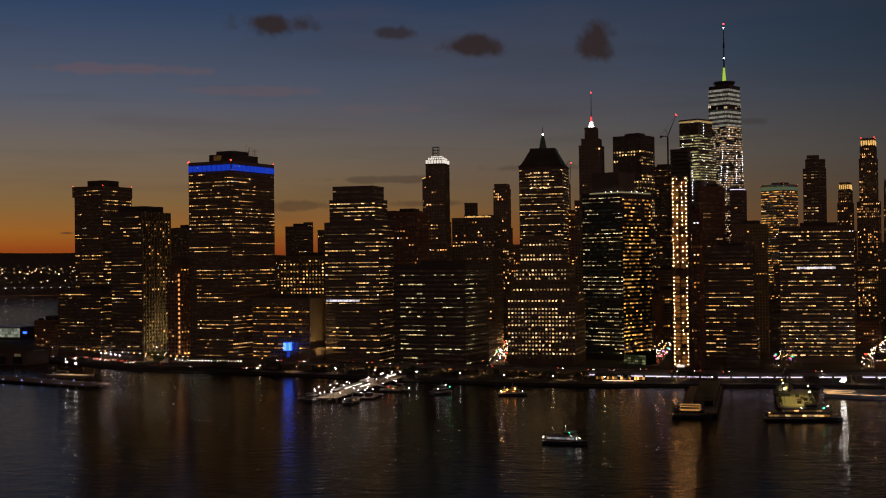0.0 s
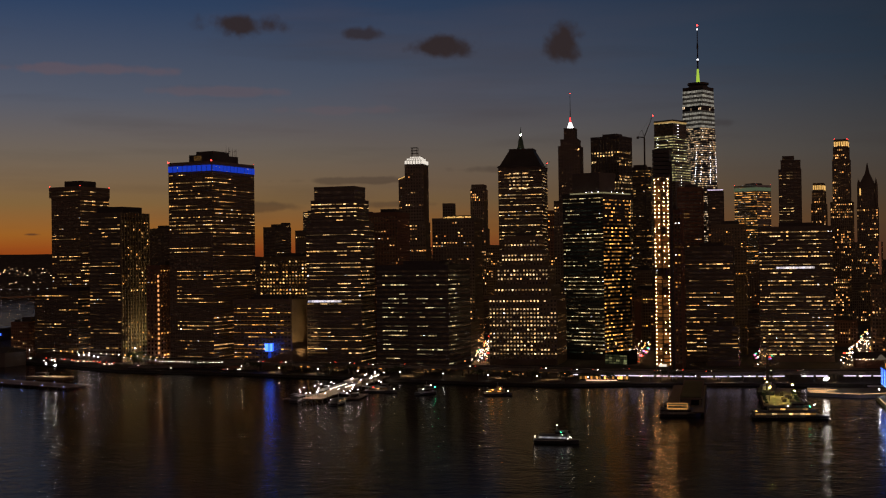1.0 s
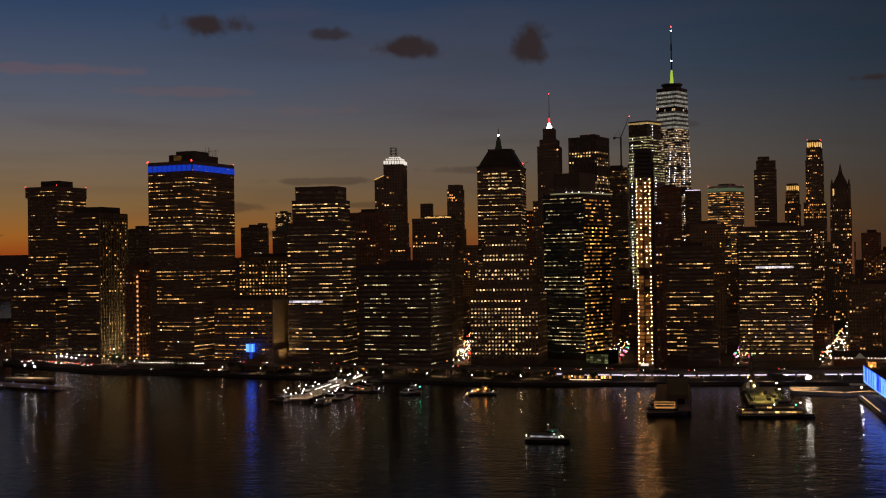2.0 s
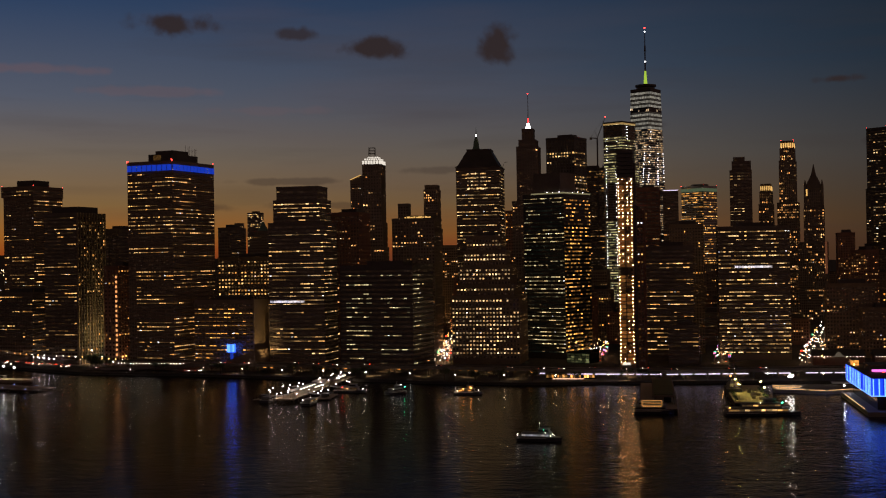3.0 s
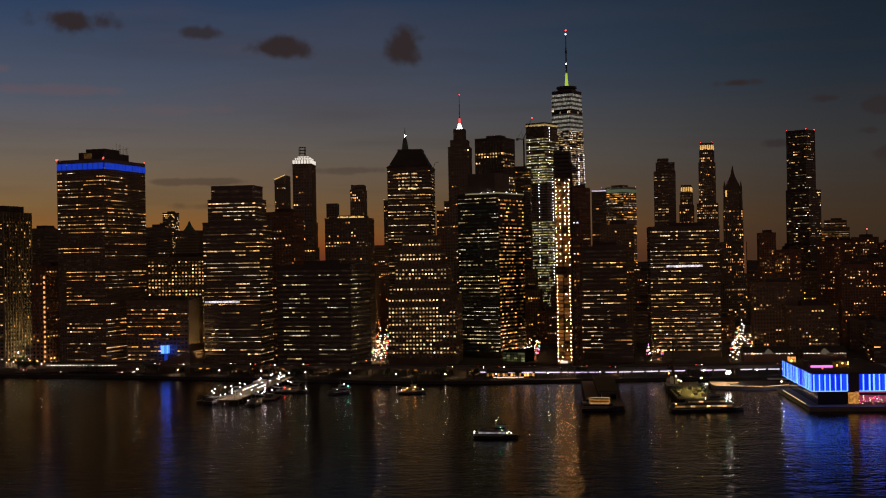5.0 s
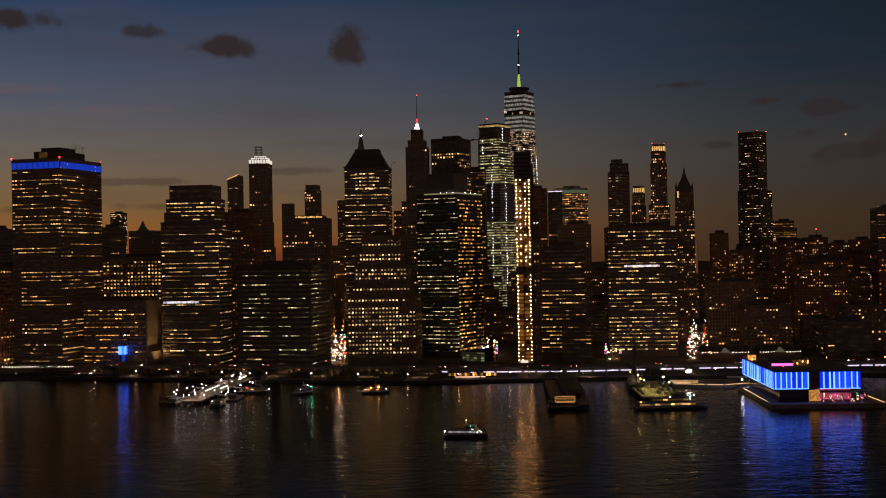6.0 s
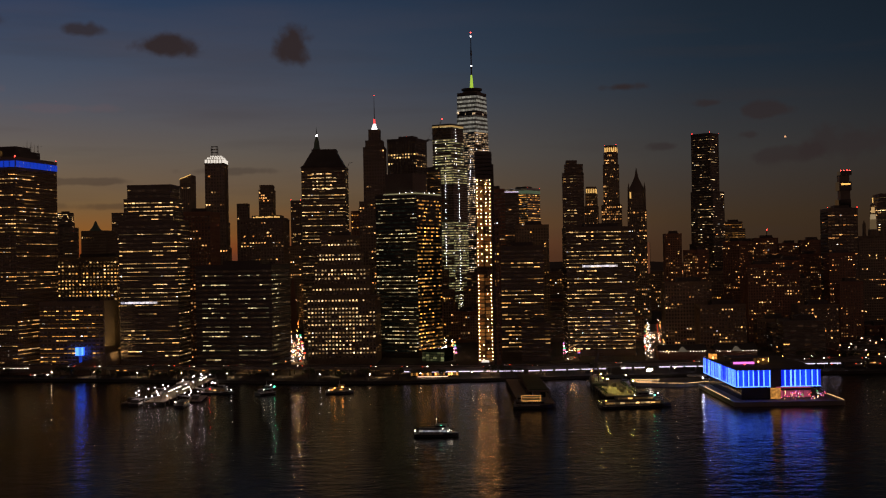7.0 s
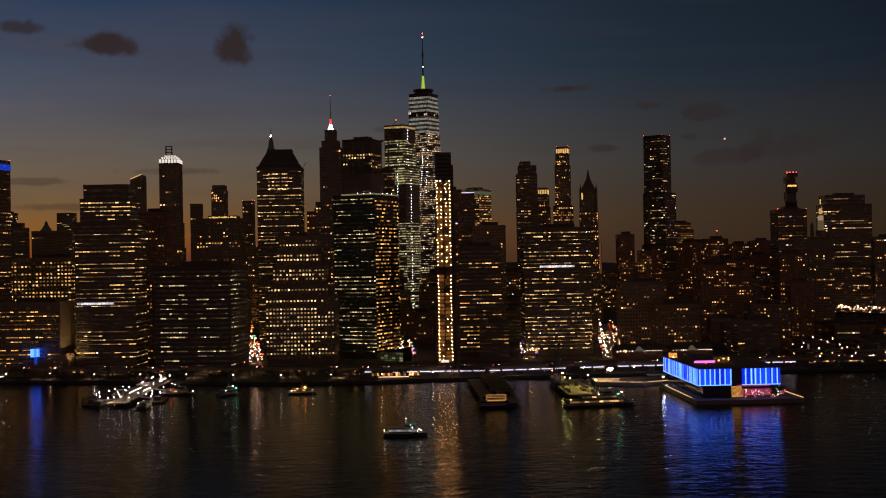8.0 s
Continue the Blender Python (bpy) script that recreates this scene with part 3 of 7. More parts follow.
for j in range(12):
    u = -d / 2 + (j + 0.5) * d / 12
    part("blue_light_panel", Geo().box(w / 2 + 0.5, w / 2 + 0.9, u - 2.6, u + 2.6, z - 8.5, z - 2.6), BLUE, b, "blue floodlit top panel")
for v in (-w / 2, w / 2):
    part("corner_light", Geo().ball(v, -d / 2 - 0.6, z + 1.6, 0.8), RED, b, "red corner light")
x, y, phi, w, d, h = (-232.4, -202.1, 36.0, 63.7, 32.3, 69.3)
b = tower("office_wing", "low tan office wing with lit windows and a blank end wall", (x, y, phi, w, d, h), style="office", wall=CONCRETE, room="gold", lit=0.48, clump=3, singles=180, seed=12, bay=4.0, floor=3.9, skip=(1,))
z = h - GROUND
part("end_wall", Geo().cbox(w / 2 + 0.5, 0, 1.2, d + 1, 0, z + 1), TAN, b, "blank tan end wall")
spotlight(b, (w / 2 + 26, -22, 6), (w / 2, 0, z * 0.62), 70, 26000, (1.0, 0.62, 0.24))
part("base_volume", Geo().loft([[(w / 2 - 24, -d / 2 - 14, 0), (w / 2 + 8, -d / 2 - 14, 0), (w / 2 + 8, d / 2, 0), (w / 2 - 24, d / 2, 0)],
                                [(w / 2 - 24, -d / 2 - 14, 9), (w / 2 + 8, -d / 2 - 14, 20), (w / 2 + 8, d / 2, 20), (w / 2 - 24, d / 2, 9)]]), CONCRETE, b, "sloping concrete base")
FOOT.append((x, y - 10, 50))
bx, by = -231.8, -224.4
pl = thing("raised_plaza", bx - 14, by - 8, GROUND, phi, "raised concrete plaza with a row of small lights along its edge", "plaza", "", "")
part("podium", Geo().cbox(-26, 4, 116, 34, 0, 9), CONCRETE, pl)
part("railing", Geo().cbox(-26, -12.8, 116, 0.15, 9, 10.1), STEEL, pl)
for k in range(22):
    part("edge_light", Geo().ball(-80 + k * 3.4, -13.2, 6.5, 0.34, 6, 4), HEAD, pl, "small white edge light")
bc = thing("light_beacon", -211.0, -213.5, GROUND, phi, "glowing blue glass beacon box raised on a blue-lit stem", "beacon")
part("stem", Geo().cbox(0.6, 0, 2.2, 2.2, 0, 17.3), lamp_mat("dim_blue_stem_light", (0.02, 0.09, 1.0), 0.35, False), bc, "blue-lit glass stem")
part("frame", Geo().cbox(0, 0, 6.3, 6.3, 17.2, 17.5).cbox(0, 0, 6.3, 6.3, 25.2, 25.5), STEEL, bc)
for sx in (-1, 1):
    for s, (px, py, ww, dd) in enumerate(((sx * 1.5, -3, 2.8, 0.3), (sx * 1.5, 3, 2.8, 0.3), (3, sx * 1.5, 0.3, 2.8), (-3, sx * 1.5, 0.3, 2.8))):
        part("glass_panel", Geo().cbox(px, py, ww, dd, 17.6, 25.1), BLUEBOX if sx > 0 else PALEBOX, bc, "glowing blue glass panel")
tower("office_block", "pale office block with rows of bright windows", (-363.4, -104.7, 36.0, 66.8, 50.0, 111.5), style="punched", wall=TAN, room="warm", lit=0.95, clump=6, floor_var=0.3, singles=150, seed=13, floor=3.8, bay=3.9)
x, y, phi, w, d, h = (-186.5, -146.4, 40.0, 57.0, 40.0, 118.9)
ob = tower("office_tower", "octagonal dark office tower stepping in towards its flat top", (x, y, phi, w, d, h), style="band", wall=GRANITE, room="pale", lit=0.42, clump=5, singles=280, seed=15, bay=3.6, floor=3.9,
      tiers=[(w, d, 0, 142, 0, 0), (w - 9, d - 6, 142, 164, 0, 0), (w - 15, d - 9, 164, 177.2, 0, 0)], penthouse=False, top=False)
bright_floor(ob, (x, y, phi, w, d, h), (-207.2, -163.8), (-180.4, -141.3), 64.4)
tower("office_tower", "dark brick tower with a few lit windows", (-225.8, -65.8, 40.0, 31.4, 40.0, 155.4), style="punched", wall=BRICK, room="home", lit=0.16, clump=1.5, seed=17, singles=60)
x, y, phi, w, d, h = (-383.1, 69.2, 45.0, 23.3, 28.0, 222.4)
z = h - GROUND
b = tower("stone_tower", "slender chamfered limestone tower with a floodlit white crown", (x, y, phi, w, d, h), style="punched", wall=LIME, room="home", lit=0.17, clump=1.5, seed=24, singles=60,
          tiers=[(w + 5, d + 5, 0, 120, 0, 0), (w + 2.5, d + 2, 120, 150, 0, 0), (w, d, 150, z, 0, 0)], top=False, penthouse=False)
for i, (r, z0, z1) in enumerate(((0.51, 0.2, 4.4), (0.41, 5.2, 7.2), (0.27, 7.9, 9.4))):
    tier = part("crown_tier", Geo().cbox(0, 0, w * r * 1.9, d * r * 1.9, z + z0, z + z1 + 0.5), LIME, b, "stone crown tier")
    # floodlight on the arches is put in as their own emission
    for k in range(7):
        u = (k - 3) / 7 * 2 * r
        part("crown_arch_glow", Geo().cbox(u * w, -d * r * 0.97, w * r * 0.21, 0.5, z + z0, z + z1), CROWN, tier, "floodlit white crown arch")
        part("crown_arch_glow", Geo().cbox(w * r * 0.97, u * d, 0.5, d * r * 0.21, z + z0, z + z1), CROWN, tier, "floodlit white crown arch")
fr = Geo()
for sx in (-1, 1):
    for sy in (-1, 1):
        fr.tube(sx * 3.4 - 2, sy * 3.4, z + 10.5, z + 21, 0.35, 0.35, 5)
for q in (14, 17.5, 21):
    fr.cbox(-2, 0, 7.6, 7.6, z + q - 0.35, z + q)
part("roof_scaffold", fr, STEEL, b, "open scaffold on the roof")
x, y, phi, w, d, h = (-113.1, -96.6, 34.0, 73.6, 57.0, 100.9)
tower("office_block", "broad black office block with lit glazed bays", (x, y, phi, w, d, h), style="band", wall=STEEL, room="cool", lit=0.42, clump=4, floor_var=1.0, singles=200, seed=19, bay=3.0, floor=4.2,
      dark=lambda s, i, j: (s == 0 and (0.42 < j < 0.56 or j < 0.05 or j > 0.94)) or i > 0.93 or (s == 1 and j > 0.5))
x, y, phi, w, d, h = (-252.6, 39.0, 42.0, 47.5, 41.0, 151.2)
b = tower("apartment_tower", "dark tower with a lit roof terrace", (x, y, phi, w, d, h), style="punched", wall=GRANITE, room="home", lit=0.24, clump=1.6, singles=120, seed=21, penthouse=False)
z = h - GROUND
for k in range(9):
    part("terrace_light", Geo().cbox(4 + (k - 4) * w * 0.07, -d / 2 + 4, w * (0.035 + 0.02 * (k % 3)), 1.0, z + 1.4, z + 2.6 + 0.5 * (k % 2)), GOLDTOP, b, "bright warm roof terrace light")
part("plant_room", Geo().cbox(3, 2, w * 0.66, d * 0.6, z, z + 4.2), STEEL, b)
x, y, phi, w, d, h = (-614.6, 325.9, 45.0, 18.4, 32.0, 215.5)
tower("stone_tower", "slender stepped limestone tower", (x, y, phi, w, d, h), style="ribs", wall=LIME, room="home", lit=0.25, clump=1.3, seed=23,
      tiers=[(w + 6, d + 4, 0, 150, 0, 0), (w + 2.5, d, 150, h - 8, 0, 0), (w, d - 4, h - 8, h - 2, 0, 0)], penthouse=False)
x, y, phi, w, d, h = (-299.1, 167.3, 44.0, 52.1, 50.0, 214.8)
z = h - GROUND
b = tower("office_tower", "dark office tower with a steep hipped roof", (x, y, phi, w, d, h), style="band", wall=GRANITE, room="pale", lit=0.5, clump=4, floor_var=1.2, singles=280, seed=26, bay=3.4, floor=4.0,
          tiers=[(w, d, 0, z, 0, 0)], top=False, penthouse=False)
part("hipped_roof", Geo().loft([[(sx * (w / 2) * s, sy * (d / 2) * s, z + q) for sx, sy in ((-1, -1), (1, -1), (1, 1), (-1, 1))] for s, q in ((1.03, 0.1), (1.03, 1.2), (0.93, 3), (0.55, 21), (0.56, 21.1), (0.56, 23))]), STEEL, b, "steep dark hipped roof")
lit_bay = Geo().box(0.12, 2.1, -0.15, 0.15, 0, 1.25).mesh("bright_window", ROOM["bright"][1])
for q in (6.0, 10.5, 15.0, 19.5, 24.0):
    for k in range(11):
        if (k * 7 + int(q * 2)) % 9 < 2:
            continue
        part("bright_window", lit_bay, None, b, "bright top-floor window", loc=(-13 + k * 2.3, -d / 2 - 0.22, z - q - 1.8))
arm = Geo().beam((w / 2 + 0.5, 0, z), (w / 2 + 3, 0, z + 7), 0.3).beam((w / 2 + 3, 0, z + 7), (w / 2 + 7, 0, z + 7.6), 0.3)
part("davit", arm, STEEL, b, "roof davit arm")
x, y, phi, w, d, h = (-428.5, 261.5, 44.0, 31.6, 40.0, 217.1)
sx0, sy0 = -410.4, 249.3
b = tower("stone_tower", "old stone tower with a green copper pyramid and a lit lantern", (sx0, sy0, phi, 20, 20, 236), style="punched", wall=LIME, room="home", lit=0.15, seed=28, top=False, penthouse=False)
z = 236 - GROUND
part("copper_pyramid", Geo().loft([[(sx * a, sy * a, z + q) for sx, sy in ((-1, -1), (1, -1), (1, 1), (-1, 1))] for a, q in ((9, 0), (3.6, 18), (2.8, 25), (1.8, 29), (1.0, 31.6))]), COPPER, b, "green copper pyramid roof")
part("lantern", Geo().ball(0, 0, z + 33, 1.25), lamp_mat("lantern_light", (1.0, 0.85, 0.6), 18, False), b, "bright lantern light")
part("finial", Geo().tube(0, 0, z + 34.5, z + 44, 0.7, 0.15, 6), COPPER, b)
x, y, phi, w, d, h = (-100.4, 19.5, 42.0, 67.6, 60.0, 69.5)
tower("stepped_office_building", "pale stepped limestone office building full of lit windows", (x, y, phi, w, d, h), style="punched", wall=TAN, room="bright", lit=0.85, clump=6, floor_var=0.7, singles=290, seed=29, bay=3.3, floor=3.75, dark=lambda s, i, j: i < 0.06,
      tiers=[(w, d, 0, 67, 0, 0), (w - 10, d - 8, 67, 78, -1, 3), (w - 16, d - 14, 78, 97, -2, 5), (w - 26, d - 20, 97, 112, -3, 6), (w - 32, d - 26, 112, 126, -4, 6)])
tower("office_tower", "dark tower with scattered warm windows", (-262.0, 196.0, 42.0, 27.7, 40.0, 161.9), style="punched", wall=BRICK, room="gold", lit=0.26, clump=2, seed=31, singles=60)
x, y, phi, w, d, h = (-224.5, 180.2, 42.0, 16.7, 29.0, 210.2)
z = h - GROUND
w = 23.0
b = tower("stone_tower", "art deco stone skyscraper with a lit glass lantern and needle", (x, y, phi, w, d, h), style="punched", wall=GRANITE, room="home", lit=0.10, clump=1.5, seed=34, singles=40,
          tiers=[(w + 12, d + 10, 0, 170, 0, 0), (w + 2, d, 170, 233, 0, 0), (w - 3, d - 4, 233, 241, 0, 0), (w - 10, d - 11, 241, 254, 0, 0)], top=False, penthouse=False)
oct8 = [math.pi / 4 * k + 0.39 for k in range(8)]
part("lantern", Geo().loft([[(r * math.cos(a), r * math.sin(a), 254 + q) for a in oct8] for r, q in ((3.7, 0.1), (3.4, 2.2), (2.4, 3.8), (1.9, 6.6), (1.1, 7.4))]), lamp_mat("white_lantern_light", (1, 0.97, 0.95), 2.6, False), b, "white floodlit glass lantern")
part("red_lantern", Geo().tube(0, 0, 261.5, 267, 1.0, 0.8), lamp_mat("red_lantern_light", (1, 0.03, 0.03), 3.0, False), b, "red lit lantern top")
part("needle", Geo().tube(0, 0, 267, 295, 0.5, 0.2, 6), STEEL, b)
part("beacon_light", Geo().ball(0, 0, 295, 0.6), RED, b)
b = tower("office_tower", "broad slab of dark steel and glass", (-319.5, 326.2, 22.0, 40.2, 37.3, 259.7), style="ribs", wall=STEEL, room="pale", lit=0.42, clump=4, seed=33, bay=4.2, singles=120, dark=lambda s, i, j: i > 0.93 or 0.80 < i < 0.86)
part("beacon_light", Geo().tube(0, 0, 257.3, 262, 1.2, 0.8, 8).ball(0, 0, 262.6, 0.8), RED, b, "red roof beacon")
x, y, phi, w, d, h = (-98.4, 109.7, 16.0, 49.6, 52.5, 171.6)
z = h - GROUND
b = tower("glass_tower", "greenish glass office tower with lit golden side", (x, y, phi, w, d, h), style="band", wall=STEEL, glass=GREENGLASS, room="cool", lit=0.5, clump=3.5, floor_var=1.2, singles=230, seed=35, bay=3.0, floor=4.0, skip=(1,), penthouse=False, unlit_glow="green_unlit_glow")
rooms, gold = Geo(), random.Random(8)
for i in range(39):
    for j in range(14):
        v, zc = -d / 2 + (j + 0.5) * d / 14, 8 + i * (z - 11) / 39
        if gold.random() < 0.62 and j not in (9, 10) or gold.random() < 0.2:
            rooms.quad((w / 2 + 0.06, v - 1.5, zc), (w / 2 + 0.06, v + 1.5, zc), (w / 2 + 0.06, v + 1.5, zc + 1.3), (w / 2 + 0.06, v - 1.5, zc + 1.3))
part("window_field", rooms, ROOM["gold"][0], b, "golden lit windows of the narrow side", "stuff")
x2, y2, phi2, w2, d2, h2 = (-92.9, 101.8, 40.0, 32.4, 30.0, 193.6)
m2 = pose(x, y, 0, 0, 0, phi).inverted() @ Vector((x2, y2, 0))
part("plant_room", Geo().cbox(m2.x, m2.y, w2, d2, z, h2 - GROUND), GRANITE, b, "tall windowless dark plant storey")
part("roof_light_band", Geo().cbox(5, -d / 2 - 0.2, w - 10, 0.5, z + 0.2, z + 1.6).cbox(w / 2 + 0.2, 0, 0.5, d, z + 0.2, z + 1.6), lamp_mat("roof_edge_light", (0.9, 0.80, 0.42), 0.2, False), b, "pale lit roof edge")
for k in range(6):
    part("roof_light", Geo().ball(w / 2 + 0.6 if k > 2 else w * (0.1 + 0.15 * k), -d / 2 - 0.6 if k < 3 else d * (-0.4 + 0.2 * (k - 2)), z + 1.9, 0.42), STAR, b, "white roof floodlight")
tower("office_tower", "black slab tower with ribbon windows", (-411.4, 458.5, 42.0, 35.0, 40.0, 230.7), style="band", wall=STEEL, room="warm", lit=0.30, clump=3, seed=37, singles=60, bay=3.5)
# glass skyscraper with tapered, twisted faces
wx, wy = -701.3, 868.8
b = thing("glass_skyscraper", wx, wy, GROUND, 62, "tall tapering glass skyscraper with a lit mast", "skyscraper")
FOOT.append((wx, wy, 45))
SQ = [(-1, -1), (0, -1), (1, -1), (1, 0), (1, 1), (0, 1), (-1, 1), (-1, 0)]


def wtc_ring(z, grow=0.0):
    k = min(max((z - 56) / (400 - 56), 0), 1)
    half = 28.0 + grow
    top = [(0, -1), (0.5, -0.5), (1, 0), (0.5, 0.5), (0, 1), (-0.5, 0.5), (-1, 0), (-0.5, -0.5)]
    return [(((1 - k) * a + k * p) * half, ((1 - k) * c + k * q) * half, z) for (a, c), (p, q) in zip(SQ, top)]


part("shaft", Geo().loft([wtc_ring(z) for z in (0, 56, 200, 340, 400)]), BLUEGLASS, b, "blue glass shaft")
bands = Geo()   # too thin to tell apart
for i in range(88):
    z = 58 + i * 3.9
    bands.loft([wtc_ring(z, 0.12), wtc_ring(z + 0.9, 0.12)])
part("floor_banding", bands, STEEL, b, "", "stuff")
part("parapet", Geo().loft([wtc_ring(400, 0.3), wtc_ring(404, 0.3)]), STEEL, b, "dark parapet")
part("roof_ring", Geo().tube(0, 0, 404, 407, 17, 17, 24).tube(0, 0, 409.5, 412.5, 18.8, 18.8, 24).tube(0, 0, 407, 409.5, 6, 6, 12), STEEL, b, "round antenna platform")
rng = random.Random(99)
rooms, floors_lit, floors_dim = Geo(), Geo(), Geo()
for i in range(88):
    z0, z1 = 58 + i * 3.87 - (1.0 if i > 70 else 0), 58 + i * 3.87 + (2.9 if i > 70 else 1.6)
    r0, r1 = wtc_ring(z0, 0.25), wtc_ring(z1, 0.25)
    full = i in (71, 73, 75, 77, 81, 83, 85, 87) or i in (38, 39, 44, 60, 61, 66, 30, 31)
    half = i in (72, 74, 76, 78, 82, 84, 86)
    if half:
        r0, r1 = wtc_ring(z0 + 1.1, 0.25), wtc_ring(z1 - 1.1, 0.25)
    for s in range(8):
        n = 14
        on = rng.random() < 0.5
        for j in range(n):
            if rng.random() < 0.3:
                on = rng.random() < (0.1 if 79 <= i < 81 else 0.55)
            if full or on or half:
                g = floors_dim if half else floors_lit if full and i > 70 else rooms
                pts = []
                for r, f in ((r0, j / n + 0.004), (r0, (j + 0.96) / n), (r1, (j + 0.96) / n), (r1, j / n + 0.004)):
                    p, q = r[s], r[(s + 1) % 8]
                    pts.append(tuple(p[k] + (q[k] - p[k]) * f for k in range(3)))
                g.quad(*pts)
part("window_field", rooms, glow_mat("rooms_mixed_white", (1.0, 0.54, 0.20), (1.0, 0.80, 0.56), 0.05, 1.4, 2.6), b, "office windows, bright to faintly glowing", "stuff")
part("dim_floor_glow", floors_dim, glow_mat("rooms_dim_floor", (1, 0.86, 0.66), (1, 0.9, 0.8), 0.01, 0.05, 1.0, True, 0.5), b, "dimly lit upper floors", "stuff")
part("floor_glow", floors_lit, glow_mat("rooms_full_floor", (1, 0.92, 0.72), (1, 0.93, 0.82), 0.08, 0.30, 1.0, True, 0.5), b, "fully lit upper floors", "stuff")
spot = Geo().ball(0, 0, 0, 0.62, 6, 4).mesh("work_light", STAR)
for i in range(2, 71):
    z = 58 + i * 3.87 + 1.5
    r = wtc_ring(z, 0.9)
    for s, f in ((0, 0.35), (1, 0.3), (2, 0.4), (7, 0.75), (1, 0.9)):
        if (45 < i < 60 and rng.random() < 0.62) or rng.random() < 0.11:
            p, q = r[s], r[(s + 1) % 8]
            part("work_light", spot, None, b, loc=tuple(p[k] + (q[k] - p[k]) * f for k in range(3)))
part("mast_base", Geo().tube(0, 0, 412.5, 438, 3.6, 1.7, 10), SPIRE_G, b, "yellow-green lit mast base")
part("mast", Geo().tube(0, 0, 438, 452, 1.5, 1.3).tube(0, 0, 451, 452.5, 2.2, 2.2).tube(0, 0, 452.5, 474, 1.2, 1.1).tube(0, 0, 474, 484, 1.9, 1.3).tube(0, 0, 484, 511, 0.9, 0.6), STEEL, b)
part("mast_light", Geo().ball(0, 0, 455, 1.7), lamp_mat("mast_white_light", (0.95, 0.97, 1), 3, False), b, "white mast light")
part("mast_light", Geo().ball(0, 0, 509, 1.5), lamp_mat("mast_top_light", (0.95, 0.97, 1), 3, False), b, "white mast light")
part("mast_beacon", Geo().ball(0, 0, 516, 1.4), RED, b, "red mast beacon")
# tower under completion beside it
x, y, phi, w, d, h = (-652.1, 752.0, 12.0, 37.8, 41.5, 335.4)
z = h - GROUND
b = tower("glass_tower", "glass tower under completion with bright work lights on every floor", (x, y, phi, w, d, h), style="glass", wall=STEEL, glass=BLUEGLASS, room="olive", lit=1.6, clump=8, floor_var=1.0, singles=150, seed=39, bay=3.2, floor=4.3, penthouse=False, dark=lambda s, i, j: 0.62 < i < 0.88,
          tiers=[(w + 6, d + 6, 0, 262, 2, 0), (w, d, 262, z, 0, 0)])
rng = random.Random(4)
for i in range(62):
    for u in (-0.30, 0.22):
        if 0.03 < i / 62 < 0.93 and rng.random() < 0.62:
            part("work_light", spot, None, b, loc=(u * w, -d / 2 - (0.8 if i > 48 else 3.8), 14 + i * 5.1))
    if rng.random() < 0.7:
        part("work_light", spot, None, b, loc=(w / 2 + (0.8 if i > 48 else 5.8), -0.15 * d, 14 + i * 5.1))
part("crown_lights", Geo().cbox(0, -d / 2 - 0.3, w, 0.4, z - 4, z - 1.5).cbox(w / 2 + 0.3, 0, 0.4, d, z - 4, z - 1.5), lamp_mat("amber_crown_light", (1, 0.6, 0.2), 0.35, False), b, "amber lights round the crown")
# construction cranes
def tower_crane(x, y, z, turn, tilt, reach, label):
    c = thing("tower_crane", x, y, GROUND, turn, label, "crane")
    c["on"] = "roof"
    m = Geo().cbox(0, 0, 2.0, 2.0, 0, z)
    part("mast", m, STEEL, c)
    t = math.radians(tilt)
    tip = (reach * math.cos(t), 0, z + reach * math.sin(t))
    j = Geo().beam((0, 1, z), tip, 0.35).beam((0, -1, z), tip, 0.35).beam((0, 0, z + 2), tip, 0.3)
    for k in range(1, 12):
        f = k / 12
        j.beam((tip[0] * f, 1 - f, z + (tip[2] - z) * f), (tip[0] * f, -1 + f, z + (tip[2] - z) * f + 0.4), 0.16)
    part("jib", j, STEEL, c)
    part("counter_jib", Geo().beam((0, 0, z), (-9, 0, z + 1), 0.9).cbox(-9, 0, 3, 3, z - 1.5, z + 1.5), STEEL, c)
    part("a_frame", Geo().beam((0, 0, z), (-3, 0, z + 11), 0.3).beam((-3, 0, z + 11), tip, 0.1).beam((-3, 0, z + 11), (-9, 0, z + 1), 0.15), STEEL, c)
    part("beacon_light", Geo().ball(*tip, 0.9), RED, c, "red jib light")


cx, cy = -391.0, 449.9
tower_crane(cx, cy, 270.5, 40, 68, 32, "luffing tower crane with a red light at its tip")
cx, cy = -669.3, 495.4
tower_crane(cx, cy, 222, 40, 86, 34, "dark tower crane beyond the hipped tower")
x, y, phi, w, d, h = (68.7, 44.4, 40.0, 13.8, 24.0, 176.7)
z = h - GROUND
FOOT.append((x, y, 22))
b = thing("unfinished_tower", x, y, GROUND, phi, "slender unfinished concrete tower strung with bright amber work lights", "tower")
part("core", Geo().cbox(-1.5, 3, w - 7, d - 8, 0, z + 24), CONCRETE, b)
slab = Geo().cbox(0, 0, w, d, 0, 0.4)
slab = slab.mesh("floor_slab", CONCRETE)
bulb = Geo().ball(0, 0, 0, 0.45, 6, 4).mesh("work_light", lamp_mat("amber_work_light", (1.0, 0.46, 0.16), 25))
dimb = Geo().cbox(0, 0, w * 0.42, 0.25, -1.3, 1.3).mesh("lit_opening", glow_mat("amber_lit_interior", (1.0, 0.30, 0.05), (1.0, 0.42, 0.10), 0.02, 0.22, 1.6, False, 0.5))
nf = 50
rng = random.Random(12)
